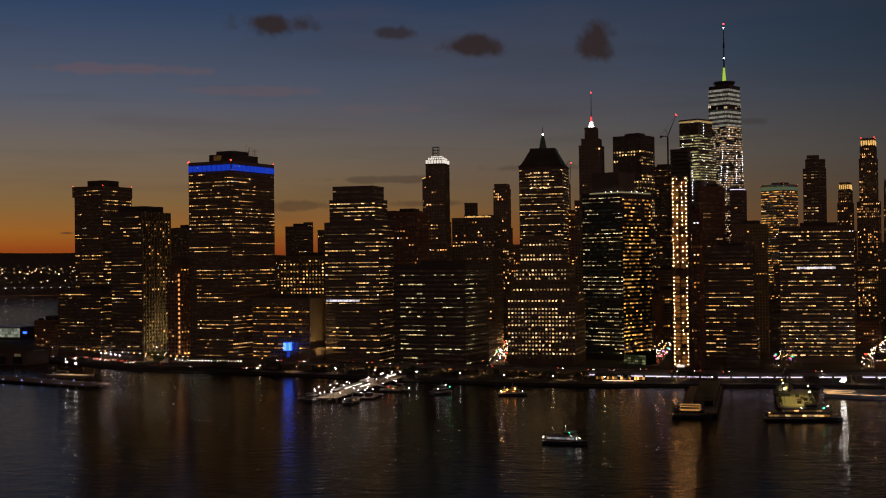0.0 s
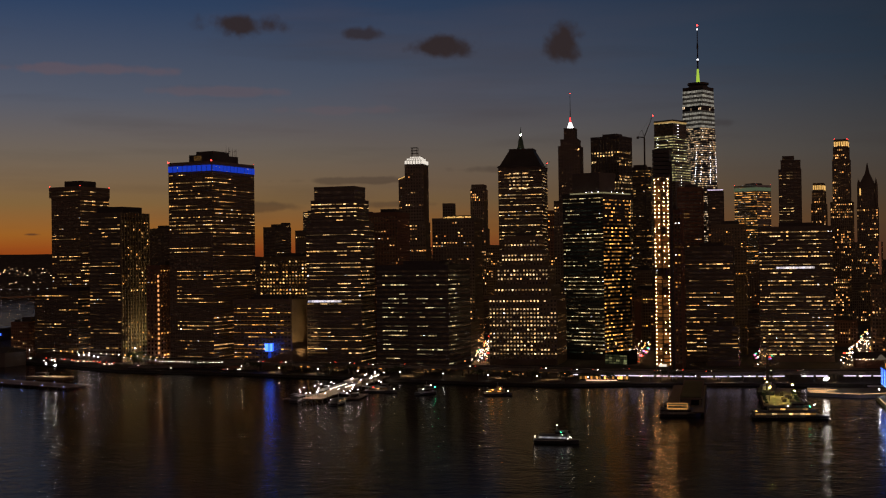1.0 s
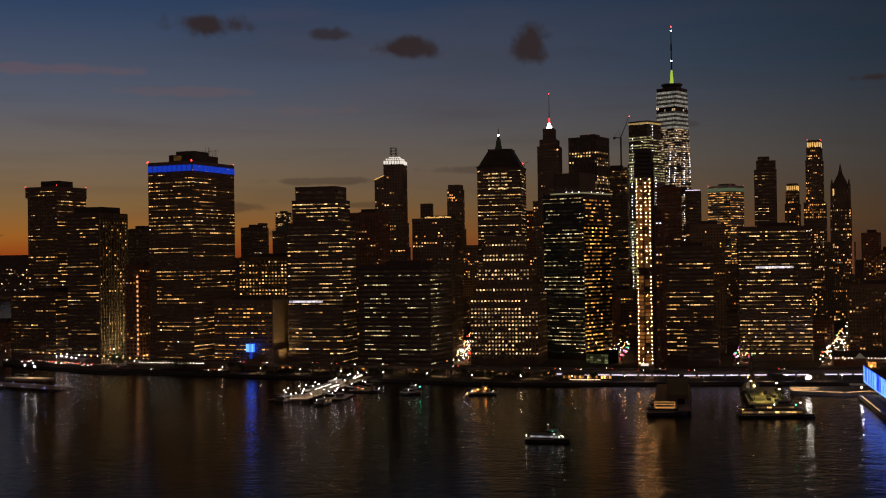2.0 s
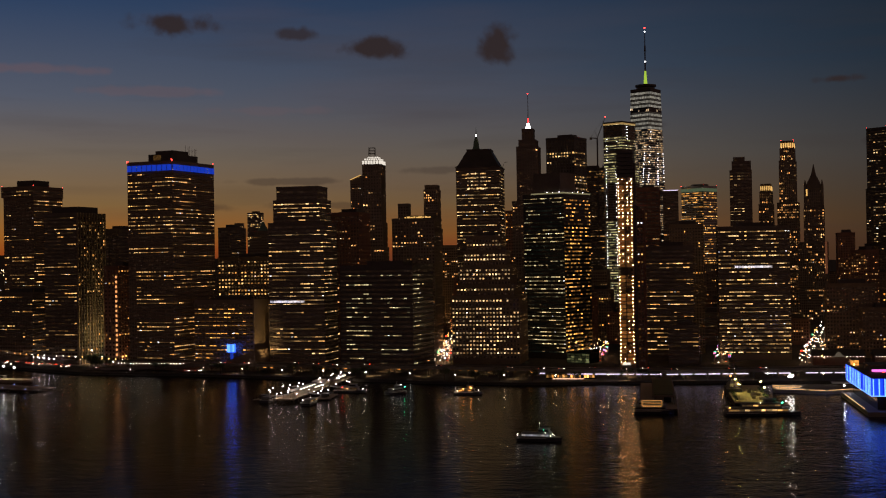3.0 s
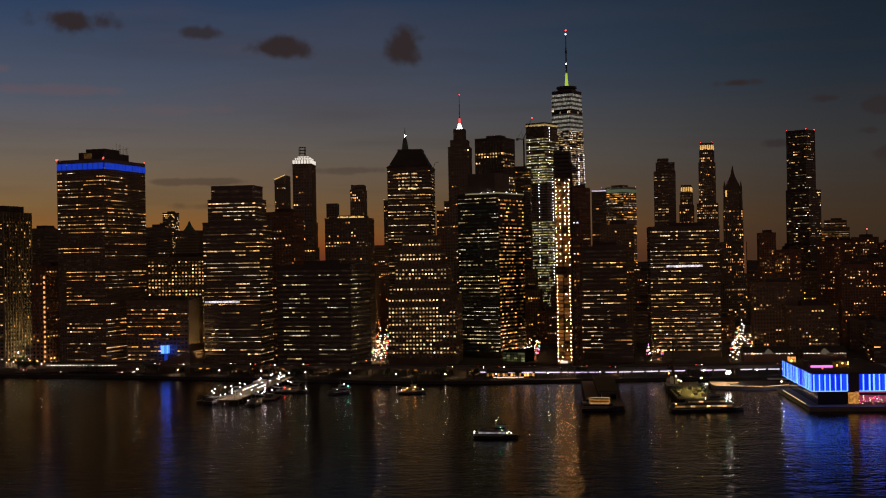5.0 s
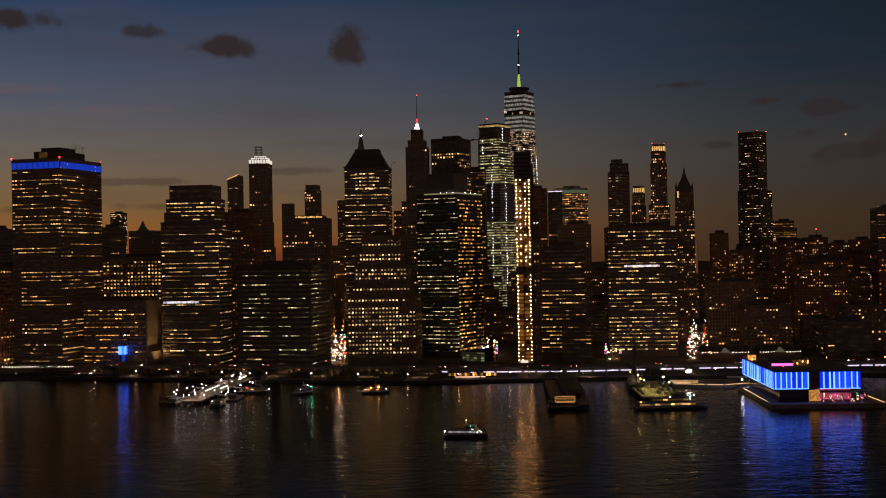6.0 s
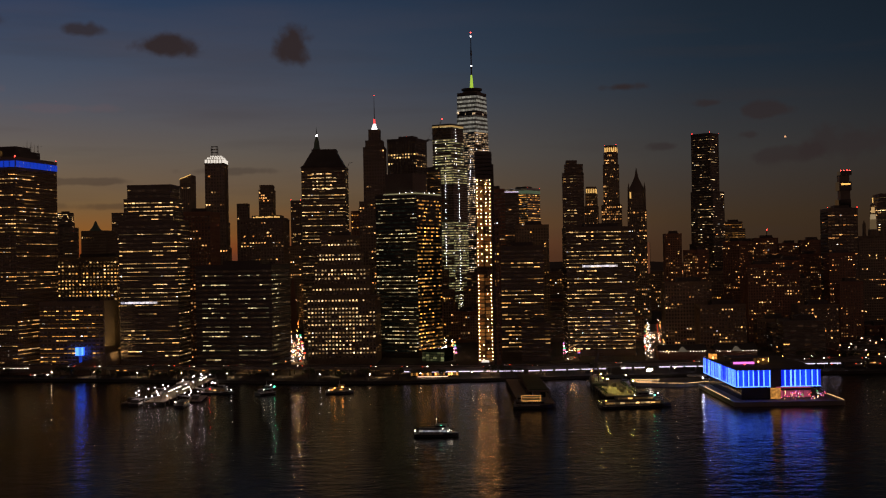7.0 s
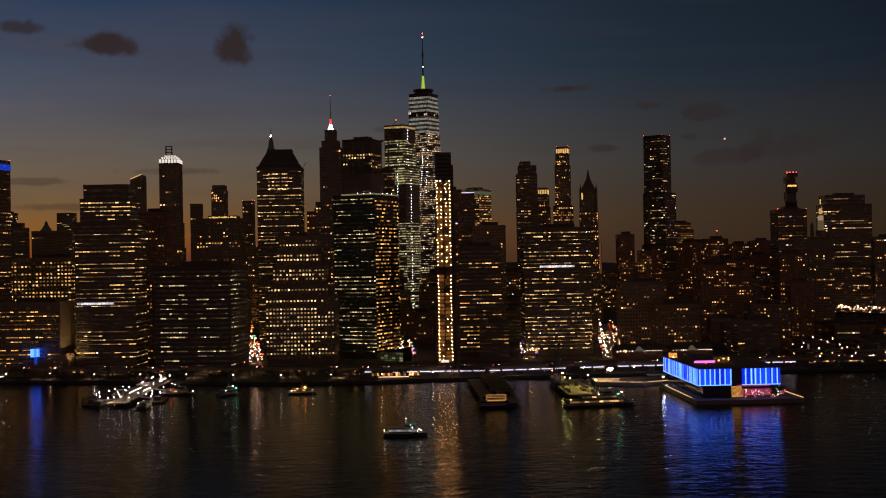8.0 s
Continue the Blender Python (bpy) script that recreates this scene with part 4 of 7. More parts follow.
for i in range(nf):
    q = 6 + i * (z - 6) / nf
    part("floor_slab", slab, None, b, loc=(0, 0, q))
    if i in (24, 25):
        continue
    for u in (-0.42, -0.16, 0.16, 0.42):
        if rng.random() < (0.94 if abs(u) > 0.3 else 0.6 if i > 25 else 0.2):
            part("work_light", bulb, None, b, loc=(u * w + rng.uniform(-0.25, 0.25), -d / 2 + 0.2, q + 2.4 + rng.uniform(-0.2, 0.2)))
    part("lit_opening", dimb, None, b, loc=(-0.27 * w, -d / 2 + 1.0, q + 2.0))
    if rng.random() < 0.8:
        part("lit_opening", dimb, None, b, loc=(0.24 * w, -d / 2 + 1.0, q + 2.0))
for u in (-w / 2 + 0.4, w / 2 - 0.4):
    for v in (-d / 2 + 0.5, d / 2 - 0.5):
        part("column", Geo().cbox(u, v, 0.8, 0.8, 0, z), CONCRETE, b)
net = Geo()
for i in range(7):
    net.cbox(0, 0, w + 1.2, d + 1.2, z + 1 + i * 3.6, z + 3.9 + i * 3.6)
part("safety_net", net, STEEL, b, "dark safety netting round the top floors")
part("lit_lobby", Geo().cbox(-1, -d / 2 - 0.4, w * 0.5, 0.4, 6, 8.2), CROWN, b, "bright lit lower storey")
part("hoist", Geo().cbox(w / 2 + 1.6, -d / 2 + 3, 2.2, 2.4, 0, z + 14), STEEL, b, "construction hoist mast")
tower("office_tower", "dark office tower behind the unfinished tower", (x - 26, y + 34, phi, 22, 30, h - 28), style="punched", wall=BRICK, room="gold", lit=0.22, clump=1.6, seed=42, singles=60)
tower("office_tower", "dark office tower with lit floors", (-103.3, 250.5, 42.0, 26.2, 40.0, 181.1), style="office", wall=BRICK, room="warm", lit=0.22, clump=2, seed=41, singles=60)
b = tower("office_tower", "dark tower with a white light strip along its roof", (-167.3, 356.3, 42.0, 17.6, 40.0, 183.1), style="office", wall=GRANITE, room="home", lit=0.10, seed=43, penthouse=False)
x, y, phi, w, d, h = (-167.3, 356.3, 42.0, 17.6, 40.0, 183.1)
part("light_strip", Geo().cbox(0, -d / 2, w, 0.5, h - GROUND + 1.3, h - GROUND + 2.1), TUBE, b, "thin lilac white roof light")
x, y, phi, w, d, h = (-651.0, 949.0, 8.0, 47.3, 42.9, 230.2)
b = tower("glass_tower", "glass office tower with a pale green lit crown", (x, y, phi, w, d, h), style="glass", wall=ALU, glass=BLUEGLASS, room="gold", lit=0.62, clump=6, seed=45, singles=150, beacons=True)
part("crown_light", Geo().cbox(0, 0, w + 0.5, d + 0.5, h - GROUND - 9, h - GROUND - 3), lamp_mat("pale_green_crown", (0.45, 0.62, 0.35), 0.13, False), b, "dim green lit crown storeys")
tower("office_tower", "dark office block with lit corner floors", (7.7, 165.6, 42.0, 46.4, 45.0, 115.1), style="band", wall=GRANITE, room="warm", lit=0.34, clump=5, seed=47, singles=160, bay=3.4)
tower("office_tower", "plain tan tower with few windows", (-44.6, 247.8, 42.0, 36.0, 40.0, 138.8), style="flat", wall=TAN, room="gold", lit=0.12, seed=49)
ob = tower("office_block", "wide dark office block with broken bands of lit windows", (56.9, 232.9, 43.0, 69.5, 50.0, 133.3), style="band", wall=GRANITE, room="pale", lit=0.62, clump=5, floor_var=1.0, singles=290, seed=51, bay=2.6, floor=3.9)
bright_floor(ob, (56.9, 232.9, 43.0, 69.5, 50.0, 133.3), (57.4, 205.4), (85.7, 227.8), 90.8, 12)
x, y, phi, w, d, h = (-230.0, 560.4, 40.0, 27.0, 30.0, 230.7)
tower("apartment_tower", "dark tower with rounded stepped top", (x, y, phi, w, d, h), style="office", wall=GRANITE, room="pale", lit=0.28, clump=1.5, seed=53, dark=lambda s, i, j: s == 0 and j > 0.55,
      tiers=[(w + 2, d, 0, h - 13, 0, 0), (w - 2, d - 2, h - 13, h - 1, 1, 0), (w - 12, d - 10, h - 1, h + 3.5, -2, 0)], singles=50, penthouse=False)
for key in ((-376.4, 794.9, 35.0, 16.4, 30.0, 214.6), (-371.5, 842.4, 35.0, 20.6, 30.0, 282.8)):
    x, y, phi, w, d, h = key
    z = h - GROUND
    b = tower("crowned_tower", "limestone tower with a golden lit crown", key, style="ribs", wall=LIME, room="home", lit=0.28, clump=1.3, seed=int(h), singles=50,
              tiers=[(w + 12, d + 8, 0, z * 0.66, 0, 0), (w + 5, d + 4, z * 0.66, z - 30, 0, 0), (w + 2, d + 2, z - 30, z - 11, 0, 0), (w - 1, d - 1, z - 11, z, 0, 0)], beacons=h > 250, penthouse=False)
    # the crown's golden floodlight is put into these panels as emission
    for i in range(6):
        part("crown_light", Geo().box(-w / 2 + i * w / 6 + 0.65, -w / 2 + (i + 1) * w / 6 - 0.65, -d / 2 - 0.4, -d / 2 + 0.1, z - 9, z - 2.5), GOLDTOP, b, "golden floodlit crown panel")
    for i in range(6):
        part("crown_light", Geo().box(w / 2 - 0.1, w / 2 + 0.4, -d / 2 + i * d / 6 + 0.9, -d / 2 + (i + 1) * d / 6 - 0.9, z - 9, z - 2.5), GOLDTOP, b, "golden floodlit crown panel")
x, y, phi, w, d, h = (-298.0, 808.7, 35.0, 28.5, 45.0, 187.5)
z = h - GROUND
b = tower("gothic_tower", "gothic terracotta tower with a steep pyramid roof", (x, y, phi, w, d, h), style="ribs", wall=LIME, room="home", lit=0.25, clump=1.4, seed=55, singles=40,
          tiers=[(w + 14, d, 0, z * 0.66, -2, 0), (w + 1, d - 14, z * 0.66, z - 12, 0, -4), (w - 4, d - 18, z - 12, z + 17, 0, -4)], top=False, penthouse=False)
part("pyramid_roof", Geo().loft([[(sx * a, -4 + sy * a, z + 17 + q) for sx, sy in ((-1, -1), (1, -1), (1, 1), (-1, 1))] for a, q in ((w / 2 - 2, 0), (w / 2 - 5, 9), (3.6, 21), (2.4, 26), (0.5, 37))]), GRANITE, b, "steep dark pyramid roof")
for sx in (-1, 1):
    for sy in (-1, 1):
        part("corner_turret", Geo().tube(sx * (w / 2 - 2), -4 + sy * (d / 2 - 9), z - 12, z + 22, 2.0, 1.6, 8).tube(sx * (w / 2 - 2), -4 + sy * (d / 2 - 9), z + 22, z + 31, 1.6, 0.1, 8), LIME, b)
part("crown_light", Geo().cbox(-w / 2 + 3.4, -4 - d / 2 + 8.6, 4.4, 0.4, z + 6, z + 16), GOLDTOP, b, "golden lit gothic bay")
part("beacon_light", Geo().ball(0, -4, z + 44, 1.1), BULB, b)
part("side_light", Geo().cbox(w / 2 + 2.5, -d / 2 - 0.3, 3.2, 0.4, z * 0.40, z * 0.66), lamp_mat("red_glow_strip", (1.0, 0.35, 0.16), 0.1, False), b, "reddish lit side bay")
x, y, phi, w, d, h = (-65.4, 642.0, 2.0, 28.8, 23.2, 265.3)
lx, ly, lphi, lw, ld, lh = (-64.7, 642.8, 2.0, 33.7, 30.1, 118.4)
b = tower("apartment_tower", "tall rippled steel apartment tower with scattered lit windows", (x, y, phi, lw, ld, h), style="office", wall=STEEL, room="bright", lit=0.28, clump=1.35, floor_var=0.5, singles=290, seed=57, bay=3.3, floor=3.3,
      tiers=[(lw + 4, ld + 4, 0, 116, 0, 0), (lw, ld, 116, 186, 0, 0), (w, d, 186, h - GROUND, (w - lw) / 2, 0)], beacons=True, penthouse=False)
tower("apartment_tower", "dark apartment tower with warm windows", (-93.2, 597.5, 40.0, 21.1, 35.0, 131.5), style="flat", wall=BRICK, room="home", lit=0.2, clump=1.3, seed=59)
x, y, phi, w, d, h = (-392.8, 1248.3, 30.0, 48.3, 40.0, 161.2)
tower("office_tower", "far stepped tower with evenly lit floors", (x, y, phi, w, d, h), style="band", wall=LIME, room="gold", lit=0.75, clump=9, floor_var=0.2, seed=61, singles=60,
      tiers=[(w, d, 0, h - 12, 0, 0), (w - 10, d - 6, h - 12, h, 0, 0)])
tower("apartment_tower", "far slim glass tower across the harbour", (-1928.0, 734.5, 33.0, 30.0, 30.0, 232.0), style="glass", wall=STEEL, room="pale", lit=0.3, clump=2, seed=63)
x, y, phi, w, d, h = (-812.3, 323.5, 40.0, 17.7, 30.0, 233.0)
b = tower("apartment_tower", "far slim tower with a lit slanted roof edge", (x, y, phi, w, d, h), style="flat", wall=LIME, room="home", lit=0.2, clump=1.5, seed=65, penthouse=False)
part("slanted_top", Geo().loft([[(-w / 2, -d / 2, h - GROUND), (w / 2, -d / 2, h - GROUND), (w / 2, d / 2, h - GROUND), (-w / 2, d / 2, h - GROUND)],
                              [(-w / 2, -d / 2, h + 1), (w / 2, -d / 2, h + 8), (w / 2, d / 2, h + 8), (-w / 2, d / 2, h + 1)]]), LIME, b)
part("edge_light", Geo().beam((-w / 2, -d / 2 - 0.5, h + 1.4), (w / 2, -d / 2 - 0.5, h + 8.4), 0.7), GOLDTOP, b, "warm light along the roof edge")
for key, s in (((-567.9, -28.0, 33.0, 17.6, 40.0, 150.5), 67), ((-534.3, -191.8, 33.0, 23.8, 40.0, 147.2), 71)):
    tower("office_tower", "far unlit office tower", key, style="office", wall=GRANITE, room="warm", lit=0.06, seed=s)
x, y, phi, w, d, h = (-606.0, 42.0, 33.0, 34.0, 30.0, 147.7)
b = tower("stone_tower", "dark stone tower with a steep pointed roof and finial", (x, y, phi, w, d, h), style="punched", wall=LIME, room="warm", lit=0.05, seed=69, penthouse=False)
part("steep_roof", Geo().loft([[(-4 + sx * a, sy * a, h - GROUND + z) for sx, sy in ((-1, -1), (1, -1), (1, 1), (-1, 1))] for a, z in ((7, 0), (4, 4.5), (2.4, 8), (1.2, 12), (0.6, 14))]), COPPER, b, "steep green copper roof")
for key, lit, st, label in (((-1877.0, 858.7, 33.0, 38.0, 30.0, 232.0), 0.16, "band", "far unfinished tower with cranes on its roof across the harbour"), ((-745.3, 489.0, 40.0, 17.0, 20.0, 203.0), 0.3, "flat", "far apartment tower with red roof lights"),
                            ((-488.3, 186.9, 42.0, 14.0, 16.0, 180.7), 0.04, "punched", "dark blank-topped tower behind the terrace tower"), ((-640.0, 20.0, 33.0, 8.0, 12.0, 159.0), 0.3, "flat", "far narrow tower with a lit top")):
    tower("office_tower", label, key, style=st, wall=GRANITE, room="pale", lit=lit, clump=1.6, seed=int(key[5]), singles=30, penthouse=False, beacons="red" in label)
tower("office_tower", "dark office tower below the far stacked tower", (110.0, 666.7, 40.0, 37.0, 40.0, 157.9), style="office", wall=GRANITE, room="home", lit=0.18, seed=73, beacons=True)
x, y, phi, w, d, h = (-196.5, 1305.8, 40.0, 20.4, 26.0, 249.5)
b = thing("stacked_tower", x, y, GROUND, phi, "far slim tower of shifted stacked boxes", "tower")
FOOT.append((x, y, 24))
rng = random.Random(6)
for i, (q0, q1, s) in enumerate(((0, 150, 1.0), (150, 178, 0.92), (178, 196, 1.05), (196, 212, 0.85), (212, 228, 1.06), (228, 240, 0.82), (240, h - GROUND, 0.98))):
    part("stacked_box", Geo().cbox(rng.uniform(-2, 2), rng.uniform(-2, 2), w * s, d * s, q0, q1), GRANITE if i % 2 else GLASS, b)
part("lit_floor", Geo().cbox(0, -d / 2 - 0.9, w * 0.8, 0.6, 222, 225), ROOM["gold"][1], b, "one lit golden floor")
for u in (-8, -3, 3, 8):
    part("beacon_light", Geo().ball(u, -d / 2, h - GROUND + 1, 1.1), RED, b)
tower("office_tower", "broad dark federal office slab", (-34.6, 1166.2, 38.0, 78.0, 50.0, 196.5), tiers=[(78, 50, 0, 180, 0, 0), (64, 44, 180, 194, -3, 0)], style="band", wall=GRANITE, room="pale", lit=0.25, clump=6, seed=77, singles=60, beacons=False)
x, y, phi, w, d, h = (54.9, 874.0, 30.0, 36.9, 50.0, 125.0)
z = h - GROUND
b = tower("civic_building", "classical stone civic building with a floodlit tiered tower", (x, y, phi, w, d, h), style="punched", wall=LIME, room="home", lit=0.10, seed=78, penthouse=False)
mx, my = 67.7, 854.4
m2 = pose(x, y, 0, 0, 0, phi).inverted() @ Vector((mx, my, 0))
# floodlighting of the pale and gilded tiers is put in as emission
for r, q0, q1, mt, lb in ((7.5, 0, 10, LIME, ""), (4.6, 10, 24, lamp_mat("cream_flood", (1, 0.66, 0.32), 0.10, False), "cream floodlit drum"), (3.9, 24, 31, lamp_mat("colonnade_flood", (1, 0.72, 0.40), 0.3, False), "floodlit colonnade"), (3.0, 31, 33, LIME, ""), (2.5, 33, 41, lamp_mat("lantern_flood", (1, 0.60, 0.24), 0.5, False), "golden lit lantern"), (1.5, 41, 47, LIME, ""), (0.8, 47, 54, GOLDTOP, "gilded finial glowing as floodlit")):
    part("tower_tier", Geo().tube(m2.x, m2.y, z + q0, z + q1, r, r * 0.92, 12), mt, b, lb)
for sx in (-1, 1):
    part("turret", Geo().tube(m2.x + sx * 12, m2.y, z, z + 18, 2.8, 2.2, 8).tube(m2.x + sx * 12, m2.y, z + 18, z + 23, 2.0, 0.3, 8), LIME, b)
tower("courthouse_tower", "grey stone courthouse tower with few lit windows", (99.5, 1001.6, 30.0, 33.3, 40.0, 124.1), style="punched", wall=LIME, room="home", lit=0.12, seed=79)
for key, s in (((42.6, 710.0, 40.0, 23.9, 40.0, 101.2), 81), ((37.0, 450.8, 4.0, 18.0, 28.4, 108.6), 83), ((45.3, 526.0, 4.0, 22.0, 23.3, 118.2), 85), ((102.3, 482.6, 40.0, 32.7, 30.0, 90.5), 87), ((121.6, 507.4, 40.0, 26.3, 30.0, 83.3), 89), ((139.3, 606.8, 40.0, 30.8, 30.0, 102.0), 91), ((190.4, 524.8, 40.0, 25.7, 30.0, 69.6), 93)):
    tower("apartment_block", "brick apartment block with scattered warm windows", key, style="flat", wall=BRICK, room="home", lit=0.29, clump=1.4, floor_var=0.7, seed=s, category="apartment block", group="apartment blocks", singles=50)
for key, s in (((88.6, 349.3, 40.0, 50.2, 40.0, 74.1), 95), ((140.3, 333.5, 40.0, 47.3, 40.0, 50.7), 97), ((197.6, 430.5, 40.0, 42.4, 40.0, 47.6), 99), ((34.8, 986.6, 35.0, 82.2, 40.0, 83.0), 101)):
    tower("office_block", "dark mid-rise block with a few lit windows", key, style="punched", wall=CONCRETE, room="home", lit=0.2, clump=2, seed=s, singles=40)
tower("lit_building", "low civic building with tiers of amber lit arcades", (234.2, 552.9, 30.0, 27.2, 18.0, 18.5), style="office", wall=TAN, room="bright", lit=1.3, clump=9, floor_var=0.1, seed=111, bay=2.6, floor=4.4, category="building", singles=40)


for key, s in (((-86, 770, 36.0, 30, 30, 121.0), 121), ((-61, 783, 36.0, 34, 30, 125.0), 123), ((-34, 800, 36.0, 28, 30, 117.0), 125), ((-6, 812, 36.0, 30, 30, 121.0), 127), ((22, 822, 36.0, 26, 30, 112.0), 129)):
    tower("apartment_block", "far apartment block with scattered warm windows", key, style="flat", wall=BRICK, room="home", lit=0.26, clump=1.5, floor_var=0.8, seed=s, category="apartment block", group="apartment blocks", singles=20)
mast = thing("roof_mast", -55.0, 779.0, 125.2, 36, "thin roof mast with a red light at its tip", "mast")
part("pole", Geo().tube(0, 0, 0, 12, 0.8, 0.4, 6), STEEL, mast)
part("beacon_light", Geo().ball(0, 0, 12.4, 0.9), RED, mast, "red aviation light")


# ---- far shore and hills ----
rng = random.Random(21)
hill = Geo()
for k in range(64):
    a0, a1 = radians(104 + k * 1.5), radians(104 + (k + 1) * 1.5)
    def ridge(a):
        return (0.5 if a < radians(146) else 1.0) * (128 if a < radians(146) else 146) + 18 * math.sin(a * 9) + 9 * math.sin(a * 23 + 1)
    for r0, r1, f0, f1 in ((4545, 4560, 0.0, 0.2), (4560, 4900, 0.2, 1.0)):
        hill.quad(*[(840 + r * math.cos(a), -800 + r * math.sin(a), 0.3 + f * ridge(a)) for r, f, a in ((r0, f0, a1), (r0, f0, a0), (r1, f1, a0), (r1, f1, a1))])
tagged(new("backdrop_shore", hill.mesh("backdrop_shore", SOIL)), "dark low far shore with wooded hills", "far shore", "", "structure")
far = Geo()
for k in range(800):
    a = radians(rng.uniform(144, 171))
    f = rng.random() ** 1.3
    r, z, s = 4540 - rng.random() * 6, 46 + 58 * rng.choice((f, 0.5 + 0.4 * rng.random())), rng.uniform(0.6, 1.9)
    if 54 < z < 70 and rng.random() < 0.75:
        continue
    c = Vector((840 + r * math.cos(a), -800 + r * math.sin(a), z))
    far.ball(c.x, c.y, c.z, s, 5, 3)
tagged(new("distant_town_lights", far.mesh("distant_town_lights", glow_mat("far_lights", (1, 0.45, 0.14), (1, 0.80, 0.5), 0.2, 6.5, 3.0, True, 0.1))), "many tiny warm lights on the far shore", "town lights", "", "stuff")
quay = Geo()
for k in range(60):
    a = radians(149 + k * 0.38)
    quay.ball(840 + 4535 * math.cos(a), -800 + 4535 * math.sin(a), 27, 1.3 if k % 3 else 2.0, 5, 3)
tagged(new("distant_quay_lights", quay.mesh("distant_quay_lights", lamp_mat("far_white_lights", (0.95, 0.92, 0.85), 1.6, False))), "row of tiny white quay lights far away", "quay lights", "", "stuff")


# ---- elevated riverside road ----
def along(pts, step):
    out, left = [], 0.0
    for (x0, y0), (x1, y1) in zip(pts, pts[1:]):
        n = math.hypot(x1 - x0, y1 - y0)
        t = left
        while t < n:
            out.append((x0 + (x1 - x0) * t / n, y0 + (y1 - y0) * t / n, math.degrees(math.atan2(y1 - y0, x1 - x0))))
            t += step
        left = t - n
    return out


via = thing("elevated_road", 0, 0, 0, 0, "elevated concrete and steel riverside road on columns", "viaduct", "", "structure")
for (x0, y0), (x1, y1) in zip(F, F[1:]):
    n, a = math.hypot(x1 - x0, y1 - y0), math.degrees(math.atan2(y1 - y0, x1 - x0))
    ramp_start = (x0, y0) == F[0]
    z0, z1 = (3.2, 10.0) if ramp_start else (10.0, 10.0)
    for name, g, mt, lb in (
        ("deck", Geo().loft([[(-1, -9, z0 - 1.4), (-1, 9, z0 - 1.4), (-1, 9, z0), (-1, -9, z0)], [(n + 1, -9, z1 - 1.4), (n + 1, 9, z1 - 1.4), (n + 1, 9, z1), (n + 1, -9, z1)]]), ASPHALT, "asphalt road deck"),
        ("outer_girder", Geo().loft([[(-1, -9.5, z0 - 1.9), (-1, -9.02, z0 - 1.9), (-1, -9.02, z0 + 0.9), (-1, -9.5, z0 + 0.9)], [(n + 1, -9.5, z1 - 1.9), (n + 1, -9.02, z1 - 1.9), (n + 1, -9.02, z1 + 0.9), (n + 1, -9.5, z1 + 0.9)]]), PAVING, "pale concrete parapet girder"),
        ("inner_girder", Geo().loft([[(-1, 9.02, z0 - 1.9), (-1, 9.5, z0 - 1.9), (-1, 9.5, z0 + 0.9), (-1, 9.02, z0 + 0.9)], [(n + 1, 9.02, z1 - 1.9), (n + 1, 9.5, z1 - 1.9), (n + 1, 9.5, z1 + 0.9), (n + 1, 9.02, z1 + 0.9)]]), PAVING, ""),
    ):
        ob = part(name, g, mt, via, lb)
        ob.matrix_basis = pose(x0, y0, 0, 0, 0, a)
col = Geo().box(-0.5, 0.5, -7.4, -6.4, GROUND, 8.5).box(-0.5, 0.5, 6.4, 7.4, GROUND, 8.5).box(-0.6, 0.6, -8.6, 8.6, 7.6, 8.58).mesh("column_frame", STEEL)
for x, y, a in along(F[1:], 19):
    part("column_frame", col, None, via).matrix_basis = pose(x, y, 0, 0, 0, a)
tube = Geo().cbox(0, 0, 9.6, 0.45, -0.42, 0.42).mesh("light_tube", TUBE)
rng = random.Random(31)
for x, y, a in along([(68, -52), (85, -42), (150, 12), (221, 100), (330, 215)], 11.6):
    if rng.random() < 0.88:
        ob = part("light_tube", tube, None, via, "lilac-white tube light under the deck")
        ob.matrix_basis = pose(x, y, 7.0, 0, 0, a) @ pose(0, -9.9, 0)
dash = Geo().cbox(0, 0, 2.4, 0.3, -0.22, 0.22).mesh("marker_light", ROOM["gold"][1])
for x, y, a in along([(-190, -214), (-103, -155), (-10, -92), (60, -56)], 7.5):
    if rng.random() < 0.72:
        part("marker_light", dash, None, via).matrix_basis = pose(x, y, 7.6, 0, 0, a) @ pose(0, -9.9, 0)


# ---- street lamps ----
def street_lamp(mat, label, tall=9.0, r=0.36, group="street lamps"):
    s = thing("street_lamp", 0, 0, GROUND, 0, label, "street lamp", group)
    part("pole", Geo().tube(0, 0, 0, tall, 0.14, 0.09, 6).beam((0, 0, tall - 0.1), (1.6, 0, tall + 0.3), 0.07), STEEL, s)
    part("lamp_head", Geo().ball(1.7, 0, tall + 0.2, r, 7, 4), mat, s, "bright lamp globe")
    return s


LAMPS = {"amber": street_lamp(BULB, "tall street lamp with amber light", 9.0, 0.5), "white": street_lamp(BULBW, "tall street lamp with white light"),
         "small": street_lamp(lamp_mat("promenade_lamp", (1, 0.88, 0.78), 16), "short promenade lamp with white globe", 4.5, 0.46),
         "small_warm": street_lamp(lamp_mat("warm_promenade_lamp", (1, 0.70, 0.40), 26), "short promenade lamp with warm globe", 4.5, 0.46)}
LAMPS["highway"] = street_lamp(lamp_mat("highway_lamp", (1.0, 0.40, 0.09), 5), "tall highway lamp with amber light", 9.0, 0.75)
LAMPS["pier"] = street_lamp(lamp_mat("pier_lamp_light", (1.0, 0.76, 0.78), 17), "pier lamp standard with bright globe", 4.2, 0.36)
